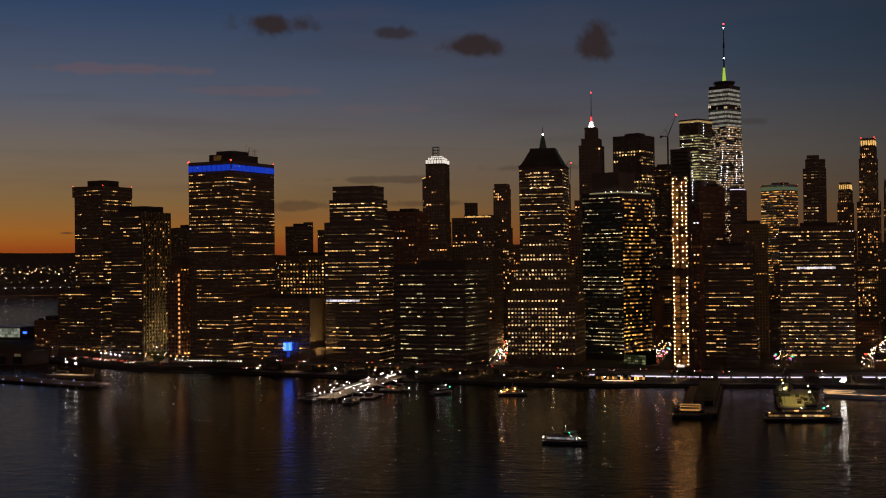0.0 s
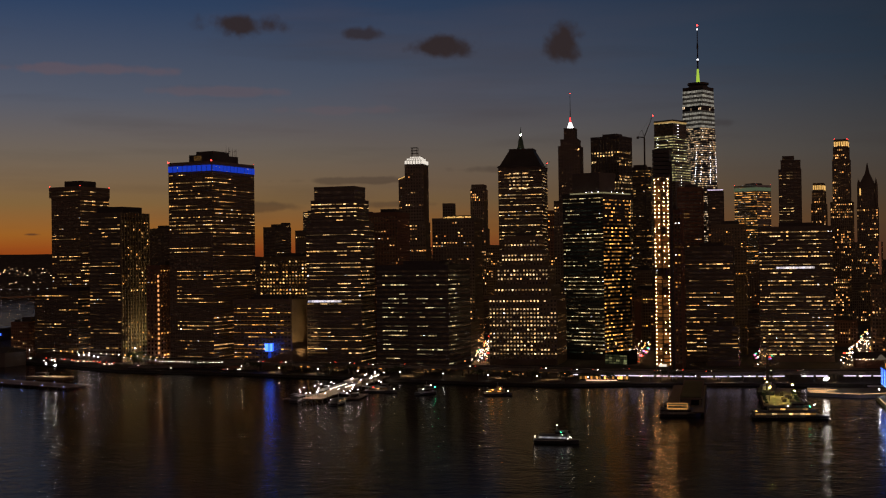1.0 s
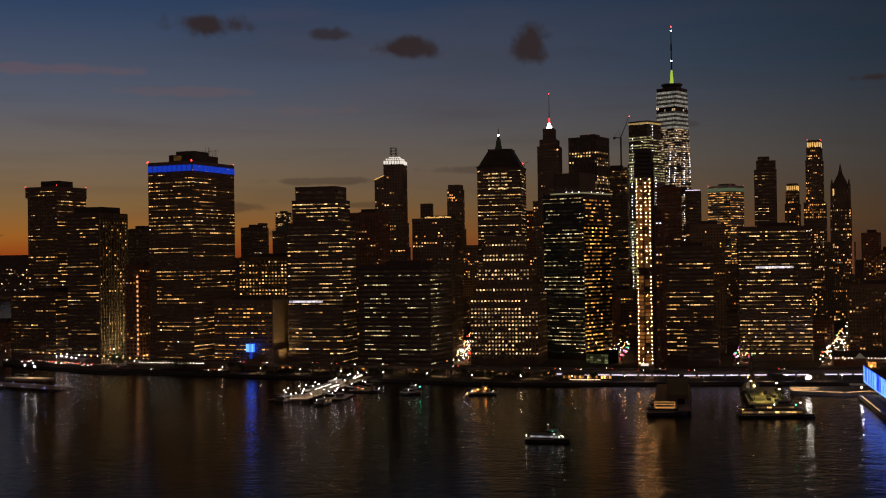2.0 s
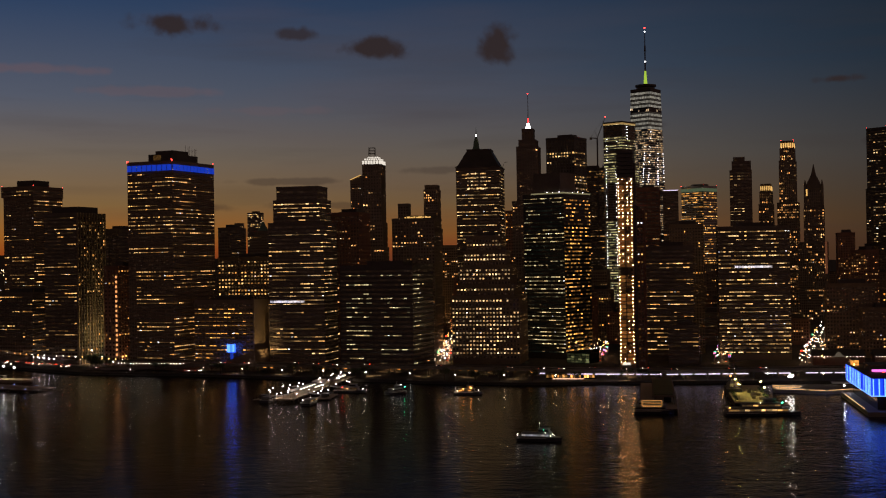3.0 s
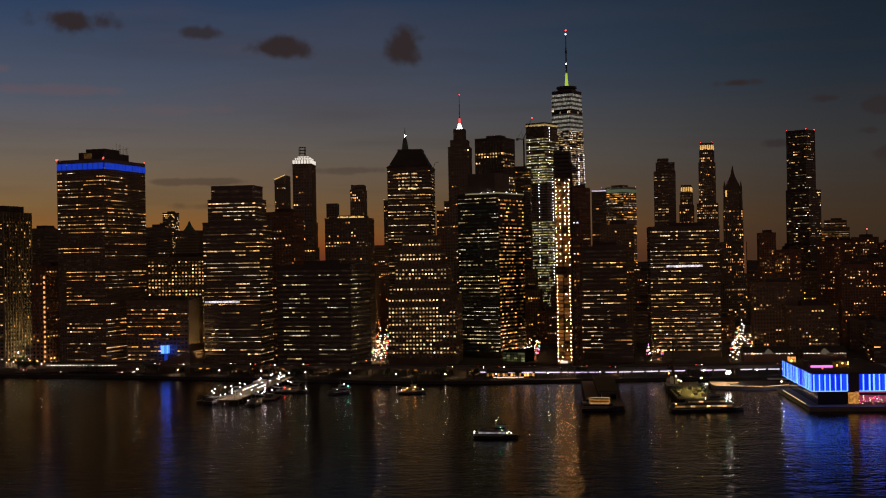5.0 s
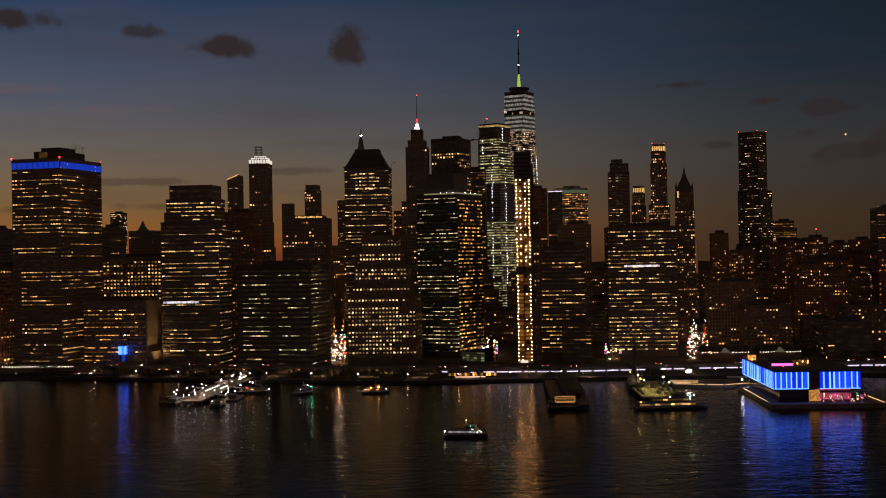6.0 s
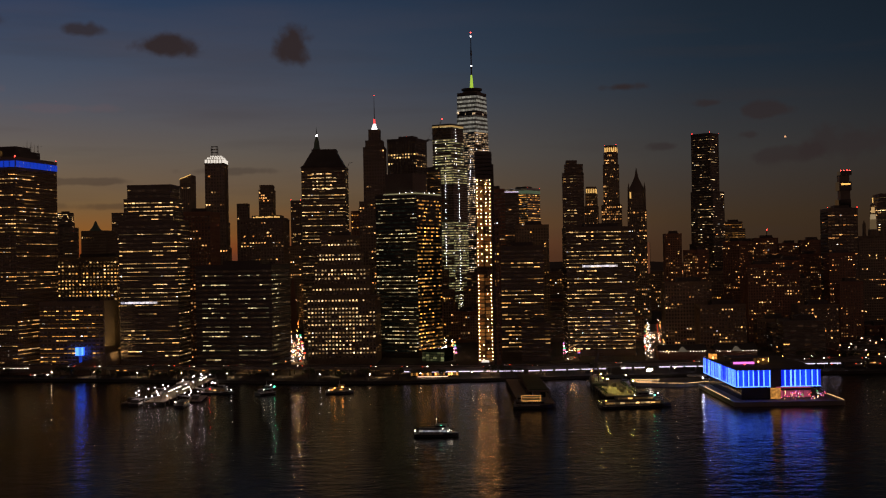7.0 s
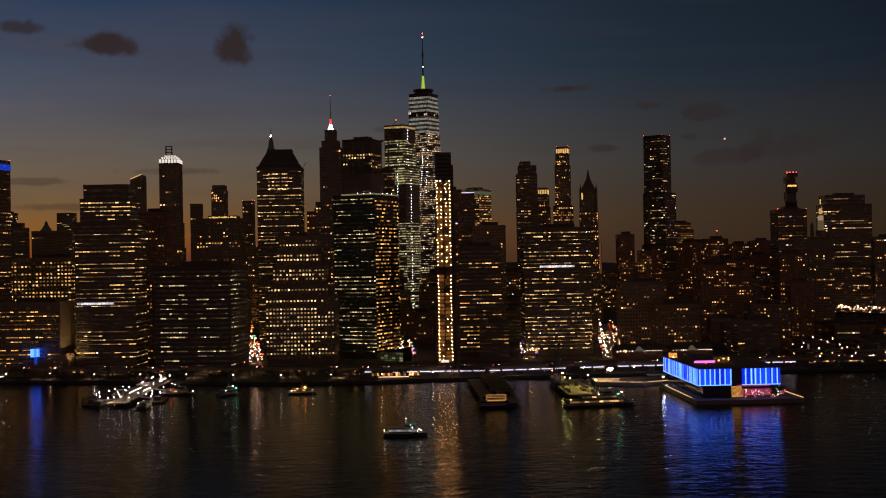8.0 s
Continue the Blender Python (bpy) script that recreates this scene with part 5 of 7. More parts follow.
LAMPS["small_big"] = street_lamp(lamp_mat("violet_white_lamp", (0.92, 0.80, 0.96), 12), "park lamp with a violet-white globe", 6.0, 0.62)
LAMPS["flood"] = street_lamp(lamp_mat("flood_lamp", (1.0, 0.95, 0.86), 26), "tall floodlight mast over the landing", 11.0, 0.85)
LAMP_USED = set()
FAR_POLES, FAR_HEADS = Geo(), Geo()


def far_lamp(x, y, z=GROUND, tall=9.0, r=0.7):
    """One of the many lamps too small and far to tell apart."""
    FAR_POLES.tube(x, y, z, z + tall, 0.16, 0.10, 5)
    FAR_HEADS.ball(x, y, z + tall + r * 0.8, r, 6, 4)




def lamp(kind, x, y, z=GROUND, turn=0.0):
    m = pose(x, y, z, 0, 0, turn)
    if kind not in LAMP_USED:
        LAMP_USED.add(kind)
        LAMPS[kind].matrix_basis = m
    else:
        copy_thing(LAMPS[kind], m)


# ---- cars ----
def car(paint, label):
    c = thing("car", 0, 0, GROUND, 0, label, "car", "cars on the streets")
    shell = part("body", Geo().loft([[(-2.1, -0.8, 0.01), (2.1, -0.8, 0.01), (2.1, 0.8, 0.01), (-2.1, 0.8, 0.01)], [(-2.3, -0.9, 0.65), (2.3, -0.9, 0.65), (2.3, 0.9, 0.65), (-2.3, 0.9, 0.65)],
                             [(-2.2, -0.82, 0.95), (2.1, -0.82, 0.9), (2.1, 0.82, 0.9), (-2.2, 0.82, 0.95)]]), paint, c)
    part("cabin", Geo().loft([[(-1.7, -0.8, 0.95), (1.1, -0.8, 0.93), (1.1, 0.8, 0.93), (-1.7, 0.8, 0.95)], [(-1.2, -0.65, 1.45), (0.4, -0.65, 1.45), (0.4, 0.65, 1.45), (-1.2, 0.65, 1.45)]]), GLASS, c)
    for s in (-1, 1):
        part("headlight", Geo().ball(2.3, s * 0.6, 0.72, 0.30, 6, 4), HEAD, shell, "white headlight")
        part("tail_light", Geo().ball(-2.3, s * 0.6, 0.8, 0.30, 6, 4), TAIL, shell, "red tail light")
    return c


CARS = [car(WHITE, "white car with its lights on"), car(HULL, "dark blue car with its lights on")]
CAR_USED = set()


def drive(x, y, z, turn, rng):
    k = rng.randrange(2)
    m = pose(x, y, z, 0, 0, turn)
    if k not in CAR_USED:
        CAR_USED.add(k)
        CARS[k].matrix_basis = m
    else:
        copy_thing(CARS[k], m)


rng = random.Random(77)
for x, y, a in along(F[1:9], 24):
    if rng.random() < 0.8:
        side = rng.choice((-5, -2, 2, 5))
        ox, oy = -math.sin(radians(a)) * side, math.cos(radians(a)) * side
        drive(x + ox + rng.uniform(-5, 5), y + oy + rng.uniform(-4, 4), 10.0, a if side < 0 else a + 180, rng)


SIGNS = [lamp_mat("sign_" + q, col, st, False) for q, col, st in (("pink", (1, 0.16, 0.40), 2.2), ("red", (1, 0.06, 0.03), 2.4), ("white", (1, 0.88, 0.80), 3.0), ("amber", (1, 0.45, 0.12), 3.0), ("green", (0.10, 0.9, 0.40), 1.6), ("violet", (0.55, 0.30, 1.0), 2.0))]


# ---- streets running back between the towers ----
def street(x, y, bearing, n, gap, wide, seed, kind="amber", cars=1.0, paved=False, glow=1.0):
    r = random.Random(seed)
    ux, uy = math.cos(radians(bearing)), math.sin(radians(bearing))
    for k in range(n):
        for s in (-1, 1):
            o = gap * (k + r.uniform(-0.3, 0.3))
            j = s * (wide / 2 - r.uniform(0, 3.5))
            px, py = x + ux * o - uy * j, y + uy * o + ux * j
            lamp(kind if r.random() < 0.6 else r.choice(("white", "small_big")), px, py, GROUND, bearing - s * 90)
            if r.random() < cars * 0.7:
                q = gap * (k + r.random())
                drive(x + ux * q - uy * s * wide / 4, y + uy * q + ux * s * wide / 4, GROUND, bearing if s < 0 else bearing + 180, r)
    for k in range(int(16 + 54 * (cars > 1))):
        o, j = r.uniform(-0.02, 0.5) * n * gap, r.uniform(-0.5, 0.5) * wide
        far_lamp(x + ux * o - uy * j, y + uy * o + ux * j, GROUND, r.uniform(4, 9), r.uniform(0.25, 0.5))
    # bodiless lights added for the lamps' glow on paving and canyon walls
    for k in range(6 if paved else 3):
        q = gap * n * (0.04 + 0.13 * k if paved else 0.12 + 0.3 * k)
        li = bpy.data.lights.new("street_glow", "SPOT" if paved else "POINT")
        li.energy, li.color, li.shadow_soft_size = 9000 * glow, (1.0, 0.55, 0.2), 1.0
        if paved:
            li.spot_size, li.spot_blend = radians(110), 0.7
        new("street_glow", li).location = (x + ux * q, y + uy * q, GROUND + 11)
        if paved and k % 2 == 0:
            up = bpy.data.lights.new("facade_glow", "POINT")
            up.energy, up.color, up.shadow_soft_size = 5000 * glow, (1.0, 0.50, 0.16), 1.0
            new("facade_glow", up).location = (x + ux * q, y + uy * q, GROUND + 14)
    for k in range(13):
        s, o = r.choice((-1, 1)), r.uniform(0.02, 0.8) * n * gap
        j = s * (wide / 2 + 0.2)
        sg = thing("shop_sign", x + ux * o - uy * j, y + uy * o + ux * j, GROUND, bearing, "small glowing shop sign on a bracket", "shop sign", "shop signs")
        hz = r.uniform(3.2, 9)
        part("bracket", Geo().box(-0.06, 0.06, -0.6, 0.6, 0, hz + 0.9), STEEL, sg)
        part("panel", Geo().box(-0.16, 0.16, -1.1, 1.1, hz - 0.7, hz + 0.7), r.choice(SIGNS), sg, "glowing plain panel")
    if paved:
        ob = new("street_paving", Geo().box(-20, n * gap, -wide / 2, wide / 2, GROUND - 0.5, GROUND + 0.05).mesh("street_paving", PAVING))
        ob.matrix_basis = pose(x, y, 0, 0, 0, bearing)
        tagged(ob, "pale stone paving of a lamp-lit street", "street", "", "structure")
    FOOT.extend((x + ux * g, y + uy * g, wide * 0.5) for g in range(0, int(n * gap) + 40, 25))


sx, sy = -121.4, -26.1
street(sx, sy, 141.2, 12, 42, 15, 1, cars=2.0, paved=True)
rng = random.Random(61)
for k in range(26):
    q = rng.random()
    far_lamp(-78 - 84 * q + rng.uniform(-9, 9), -84 + 76 * q + rng.uniform(-7, 7), GROUND, rng.uniform(3.5, 8), rng.uniform(0.25, 0.5))
sx, sy = -17.9, 84.6
street(sx, sy, 134.0, 9, 26, 13, 2, paved=True, glow=0.35)
sx, sy = 77.4, 160.4
street(sx, sy, 128.6, 9, 26, 14, 3, paved=True, glow=0.25)
sx, sy = 150.7, 201.2
street(sx, sy, 124.9, 14, 46, 23, 4, cars=1.6, paved=True, glow=0.8)
# street along the river below and beside the elevated road
rng = random.Random(5)
for x, y, a in along([(-600, -392), (-488, -350), (-305, -300), (-215, -240)], 11):
    ox, oy = -math.sin(radians(a)), math.cos(radians(a))
    lamp("white" if rng.random() < 0.6 else "amber", x + ox * 20, y + oy * 20, GROUND, a - 90)
    lamp("small", x + ox * 34, y + oy * 34, GROUND, a - 90)
    for s in (4, 8, 12, 16):
        if rng.random() < 0.3:
            drive(x + ox * s + rng.uniform(-6, 6), y + oy * s, GROUND, a + (0 if s < 9 else 180), rng)
for x, y, a in along([(-205, -250), (-41, -163), (37, -123), (85, -86), (129, -32), (200, 50), (285, 128)], 44):
    lamp("small_warm" if rng.random() < 0.7 else "small", x - 2, y + 4, GROUND, a + 90)
for x, y, a in along([(290, 160), (406, 275), (560, 400), (760, 540)], 22):
    lamp("amber" if rng.random() < 0.7 else "white", x - 12 + rng.uniform(-8, 8), y + 20 + rng.uniform(-8, 8), GROUND, a + 90)
    if rng.random() < 0.6:
        drive(x - 20, y + 30, GROUND, a, rng)
for k in range(16):
    far_lamp(230 + rng.uniform(0, 260), 300 + rng.uniform(0, 170))

# unseen spots added to brighten the street and promenade, no fixtures here
for k, (x, y, a) in enumerate(along([(-190, -205), (-103, -146), (-10, -83), (85, -33), (150, 21), (212, 104)], 46)):
    for nm, off, z, watts, tint in (("street_glow", 14, 9.5, 5000, (1.0, 0.52, 0.20)), ("promenade_glow", -24, 8.0, 6500, (1.0, 0.56, 0.24))):
        down_light(nm, (x - math.sin(radians(a)) * off, y + math.cos(radians(a)) * off, z + GROUND), watts, tint, 120)
# lamps and moored craft along the shore beyond the glass pier
for x, y in ((243.4, 446.5), (265.4, 418.2), (284.7, 390.5), (292.3, 316.2), (299.8, 320.1), (315.4, 303.9), (311.5, 359.9), (332.5, 329.0), (341.7, 333.8), (275.2, 290.7), (268.5, 439.0), (341.9, 367.0)):
    far_lamp(x, y)
for x, y in ((355.9, 221.5), (377.4, 240.2), (390.9, 254.6), (112.9, 425.0)):
    lamp("white", x, y, GROUND, 200)
# plaza and ferry landing lamps at the harbour end
for x, y in ((-520, -322), (-455, -304), (-400, -280), (-330, -258)):
    down_light("plaza_lamp", (x, y, GROUND + 13), 36000, (1.0, 0.60, 0.27), 150)
    mast = thing("lamp_mast", x, y + 0.8, GROUND, 0, "tall plaza lamp mast with a bright head", "street lamp", "plaza lamps")
    part("pole", Geo().tube(0, 0, 0, 14, 0.2, 0.12, 6), STEEL, mast)
    part("lamp_head", Geo().ball(0, -0.8, 14.2, 0.7, 7, 4), BULBW, mast, "bright lamp head")

# lamps round the ferry landing street and its small park
for x, y in ((-525.6, -288.0), (-511.5, -285.9), (-499.0, -285.3), (-485.7, -283.7), (-473.1, -282.6), (-461.6, -320.1), (-449.1, -318.3), (-437.2, -317.0), (-425.5, -315.7), (-413.9, -314.5), (-477.9, -248.7), (-452.3, -246.5), (-419.9, -248.5), (-433.8, -238.8), (-411.5, -263.8), (-459.7, -267.6), (-448.5, -280.5)):
    lamp("small_big", x, y, GROUND, 200)
for x, y in ((-373.8, -257.4), (-395.2, -245.5), (-355.0, -259.4), (-349.8, -265.1), (-611.2, -297.9), (-576.8, -303.2), (-649.3, -309.8), (-563.6, -316.3), (-620.7, -308.2), (-812.6, -272.6)):
    lamp("highway", x, y, GROUND, 200)
for x, y in ((-495.5, -313.5), (-496.9, -301.4), (-295.3, -403.8), (-269.1, -402.7)):
    lamp("flood", x, y, GROUND, 200)
# fill spots added to brighten park and landing ground, without lamps of their own
for (x, y), w in zip(((-334.9, -270.7), (-284.0, -404.0), (-397.8, -272.6), (-430.0, -285.0)), (2500, 1300, 2200, 2200)):
    down_light("park_fill", (x, y, GROUND + 10), w * 7, (1.0, 0.74, 0.42))

# raised bridge approach, far up the river
ax, ay = 54.1, 926.0
bx, by = 220.2, 838.1
ap = thing("bridge_approach", ax, ay, GROUND, math.degrees(math.atan2(by - ay, bx - ax)), "raised stone road approach crowded with traffic lights", "bridge approach")
ln = math.hypot(bx - ax, by - ay)
part("roadway", Geo().cbox(ln / 2, 0, ln, 22, 13.6, 15.0), ASPHALT, ap)
for k in range(8):
    part("stone_pier", Geo().cbox(ln * (k + 0.5) / 8, 0, 5, 20, 0, 13.6), TAN, ap)
part("parapet", Geo().cbox(ln / 2, -11, ln, 0.5, 15, 16.1), TAN, ap)
FOOT.extend((ax + (bx - ax) * q / 6, ay + (by - ay) * q / 6, 22) for q in range(7))
m = ap.matrix_basis
for k in range(20):
    p = m @ Vector((ln * (k + rng.random()) / 20, rng.choice((-7, -3, 3, 7)), 15.0))
    drive(p.x, p.y, p.z, math.degrees(math.atan2(by - ay, bx - ax)) + rng.choice((0, 180)), rng)
for k in range(60):
    p = m @ Vector((ln * (k + rng.random()) / 60, rng.choice((-10.2, -5, 0, 5, 9.8)), 15.0))
    far_lamp(p.x, p.y, p.z, rng.uniform(3, 9), rng.uniform(0.5, 1.1))
lights = tagged(new("distant_street_lamps", FAR_HEADS.mesh("lamp_heads", glow_mat("far_lamp_heads", (1.0, 0.36, 0.10), (1.0, 0.76, 0.56), 2.0, 13.0, 2.0, True, 0.1))), "many small amber and white street lamps", "street lamps", "", "stuff")
part("lamp_poles", FAR_POLES, STEEL, lights, "", "stuff")


# ---- trees ----
def tree(seed, tall, wide, label):
    r = random.Random(seed)
    t = thing("tree", 0, 0, GROUND, 0, label, "tree", "riverside trees")
    tr = Geo().loft([[(rr * math.cos(k), rr * math.sin(k), z) for k in (0, 1.05, 2.1, 3.14, 4.19, 5.24)] for rr, z in ((0.34, 0), (0.24, tall * 0.3), (0.14, tall * 0.6))])
    limbs = Geo()
    leaves = Geo()
    for k in range(9):
        a, e = r.uniform(0, 6.28), r.uniform(0.35, 0.9)
        o = (0, 0, tall * e * 0.55)
        q = (wide * 0.4 * math.cos(a), wide * 0.4 * math.sin(a), tall * (0.4 + 0.5 * e))
        limbs.beam(o, q, 0.08)
        for c in range(46):
            v = Vector((r.gauss(0, 1), r.gauss(0, 1), r.gauss(0, 0.8))) * wide * 0.16
            p, s = Vector(q) + v, r.uniform(0.25, 0.55)
            n1 = Vector((r.gauss(0, 1), r.gauss(0, 1), r.gauss(0, 1))).normalized() * s
            n2 = n1.cross(Vector((r.gauss(0, 1), r.gauss(0, 1), r.gauss(0, 1)))).normalized() * s
            leaves.quad(p - n1, p + n2 * 0.7, p + n1, p - n2 * 0.7)
    part("trunk", tr, BARK, t)
    part("limbs", limbs, BARK, t)
    part("crown", leaves, LEAF, t, "dark leafy crown")
    return t


TREES = [tree(s, h, w, "dark leafy street tree by the river") for s, h, w in ((1, 10, 8), (2, 8, 7), (3, 12, 9))]
spots = []
rng = random.Random(8)
for x, y, a in along([(-330, -300), (-207, -247), (-41, -158), (37, -118), (85, -80), (125, -30), (195, 55)], 13):
    if rng.random() < 0.34:
        spots.append((x + rng.uniform(-3, 3), y + rng.uniform(-3, 3)))
for k in range(26):
    spots.append((rng.uniform(-470, -340), rng.uniform(-318, -300) + 20))
for k in range(11):
    spots.append((-436 + k * 6.2 + rng.uniform(-2, 2), -300 + k * 3.9 + rng.uniform(-4, 4)))
for k in range(34):
    spots.append((rng.uniform(-1250, -850), rng.uniform(-230, -60)))
for k in range(20):
    spots.append((rng.uniform(240, 460), rng.uniform(200, 420)))
for i, (x, y) in enumerate(spots):
    m = pose(x, y, GROUND, 0, 0, rng.uniform(0, 360))
    if i < 3:
        TREES[i].matrix_basis = m
    else:
        copy_thing(TREES[i % 3], m)


# ---- boats ----
def hull_rings(length, beam, draft, deck):
    rings = []
    for z, s in ((-draft, 0.72), (0.3, 0.93), (deck, 1.0)):
        h, w = length / 2 * (0.94 if z < 0 else 1.0), beam / 2 * s
        rings.append([(-h, -w, z), (h * 0.35, -w, z), (h * 0.75, -w * 0.62, z), (h, 0, z), (h * 0.75, w * 0.62, z), (h * 0.35, w, z), (-h, w, z)])
    return rings


def boat(x, y, turn, length, beam, deck, cabins, label, name="ferry", window="white", seed=0, lights=()):
    b = thing(name, x, y, 0.0, turn, label, "boat", "")
    part("hull", Geo().loft(hull_rings(length, beam, 0.8, deck)), HULL, b, "dark painted hull")
    part("rubbing_strake", Geo().cbox(-length * 0.16, 0, length * 0.66, beam + 0.3, deck - 0.35, deck - 0.1), WHITE, b)
    z = deck + 0.02
    for lw, bw, hh, off, lit in cabins:
        cab = part("cabin", Geo().loft([[(off - lw / 2, -bw / 2, z), (off + lw / 2, -bw / 2, z), (off + lw / 2, bw / 2, z), (off - lw / 2, bw / 2, z)],
                                  [(off - lw / 2, -bw / 2, z + hh), (off + lw / 2 - hh * 0.4, -bw / 2, z + hh), (off + lw / 2 - hh * 0.4, bw / 2, z + hh), (off - lw / 2, bw / 2, z + hh)]]), GREYP, b)
        n = max(2, int(lw / (2.4 if lw < 20 else 3.6)))
        for k in range(n):
            u = off - lw / 2 + (k + 0.5) * (lw - hh * 0.4) / n
            for s in (-1, 1):
                if lit:
                    part("window", Geo().cbox(u, s * (bw / 2 + 0.03), lw / n * 0.84, 0.08, z + hh * 0.35, z + hh * 0.72), ROOM[window][1], cab)
                else:
                    part("window", Geo().cbox(u, s * (bw / 2 + 0.03), lw / n * 0.84, 0.08, z + hh * 0.35, z + hh * 0.72), GLASS, cab)
        z += hh
        part("roof", Geo().cbox(off - 0.2, 0, lw + 0.4, bw + 0.4, z, z + 0.18), GREYP, b)
        z += 0.2
    part("mast", Geo().tube(0, 0, z, z + 3.4, 0.12, 0.06, 6), WHITE, b)
    rail = Geo()
    for s in (-1, 1):
        rail.box(-length / 2 + 0.3, length * 0.2, s * (beam / 2 - 0.12) - 0.04, s * (beam / 2 - 0.12) + 0.04, deck + 0.9, deck + 0.98)
        for k in range(9):
            rail.cbox(-length / 2 + 0.5 + k * length * 0.68 / 8, s * (beam / 2 - 0.12), 0.07, 0.07, deck, deck + 0.9)
    part("railing", rail, WHITE, b)
    for px, py, pz, mt, rr in lights:
        part("deck_light", Geo().ball(px, py, pz, rr, 7, 4), mt, b, "deck light")
    return b


GREENL = lamp_mat("green_side_light", (0.05, 1.0, 0.45), 12, False)
ORANGEL = lamp_mat("orange_deck_light", (1.0, 0.35, 0.08), 10, False)
bx, by = 334.4, -294.8
boat(bx, by, 38, 26, 8.5, 2.2, ((17, 7, 2.5, -1.5, True), (6.5, 5, 2.2, 3.0, False)), "dark passenger ferry with lit cabin windows out on the river", "passenger_ferry", "white",
     lights=((4, -3.6, 5.2, HEAD, 0.22), (9, -2, 3.6, HEAD, 0.3), (8, -2.6, 4.2, HEAD, 0.26), (7, -3, 3.4, HEAD, 0.24), (-12.4, -3, 3.6, HEAD, 0.3), (-12.4, -2, 4.2, HEAD, 0.24), (3, -2.6, 6.6, GREENL, 0.2), (0, 0, 10.2, BULBW, 0.25)))
bx, by = 106.7, -170.4
boat(bx, by, 52, 22, 7, 2.0, ((13, 6, 2.4, -1, True), (5, 4.4, 2.2, 1.5, True)), "small ferry with orange deck lights", "passenger_ferry", "gold",
     lights=((8, -1.5, 3.4, BULBW, 0.3), (-8.5, -2.6, 3.2, HEAD, 0.35), (2, -2.8, 5.4, ORANGEL, 0.7), (-4, -3.2, 4.6, ORANGEL, 0.5)))
bx, by = 63.3, -208.4
boat(bx, by, 95, 20, 7, 2.0, ((11, 6, 2.4, -1, False), (4.5, 4, 2.2, 1.5, False)), "small dark ferry showing a green side light", "passenger_ferry",
     lights=((6, -2.6, 5.6, GREENL, 0.45), (2, -2.6, 7.4, BULBW, 0.4), (-6, -3.0, 4.4, BULBW, 0.35)))
bx, by = 345.4, -110.1
boat(bx, by, 51, 50, 11, 2.0, ((40, 9.6, 3.0, -3, True), (26, 8.4, 2.7, -1, True), (8, 6, 2.4, 5, False)), "long excursion boat with rows of lit windows moored by the pier", "excursion_boat", "pale",
     lights=((-22, -4.6, 5.4, BULB, 0.45), (12, -4.4, 8.4, GREENL, 0.4), (15, -3, 9.4, BULBW, 0.4), (-2, -4.4, 8.6, BULBW, 0.35)))


for x, y, n in ((336.9, 271.1, 24), (357.6, 289.7, 30)):
    boat(x, y, 40, n, 7, 1.8, ((n * 0.55, 5.6, 2.4, -1, True),), "dark workboat moored along the far quay", "workboat", "warm", lights=((n * 0.3, -2.5, 5.0, BULBW, 0.4),))


def jetty(name, x, y, turn, length, width, z, label, planks=True, piles=True):
    j = thing(name, x, y, 0, turn, label, "pier", "", "")
    part("deck", Geo().box(0, length, -width / 2, width / 2, z - 0.9, z - 0.08), TIMBER, j)
    n = int(length / 6)
    if planks:
        pl = Geo().box(0, length / n - 0.12, -width / 2 - 0.1, width / 2 + 0.1, 0, 0.09).mesh("deck_board", DECK)
        for k in range(n):
            part("deck_board", pl, None, j, loc=(k * length / n, 0, z - 0.08))
    if piles:
        pile = Geo().tube(0, 0, -3, z + 0.6, 0.35, 0.32, 7).mesh("pile", TIMBER)
        for k in range(0, n + 1, 2):
            for s in (-1, 1):
                part("timber_post", pile, None, j, loc=(k * length / n, s * (width / 2 + 0.4), 0))
    return j


# ferry pier with lit canopies and floating docks
rx, ry = -68.0, -172.0
ex, ey = 57.8, -307.5
turn = math.degrees(math.atan2(ey - ry, ex - rx))
ln = math.hypot(ex - rx, ey - ry)
fp = jetty("ferry_pier", rx, ry, turn, ln, 15, 3.2, "timber ferry pier with lit canopies and lamp standards")
PLATE = lamp_mat("canopy_strip_light", (1.0, 0.88, 0.70), 3.6)
for s0, s1, off in ((0.10, 0.36, 2), (0.52, 0.90, -2.5), (0.55, 0.74, 5)):
    part("canopy_roof", Geo().loft([[(ln * s0, off - 3, 6.6), (ln * s1, off - 3, 6.6), (ln * s1, off + 3, 6.6), (ln * s0, off + 3, 6.6)], [(ln * s0, off - 0.3, 7.5), (ln * s1, off - 0.3, 7.5), (ln * s1, off + 0.3, 7.5), (ln * s0, off + 0.3, 7.5)]]), GREYP, fp, "dull pitched canopy roof")
    part("canopy_light", Geo().box(ln * (s0 + 0.04), ln * (s0 + 0.04 + 0.6 * (s1 - s0)), off + 3.1, off + 3.5, 6.2, 6.6), PLATE, fp, "bright white strip light")
    for k in range(6):
        part("canopy_post", Geo().cbox(ln * (s0 + (s1 - s0) * k / 5), off, 0.25, 0.25, 3.2, 6.6), STEEL, fp)
part("ticket_booth", Geo().box(ln * 0.38, ln * 0.48, -6, 0, 3.2, 7).box(ln * 0.375, ln * 0.485, -6.4, 0.4, 7, 7.4), WHITE, fp)
fm = fp.matrix_basis
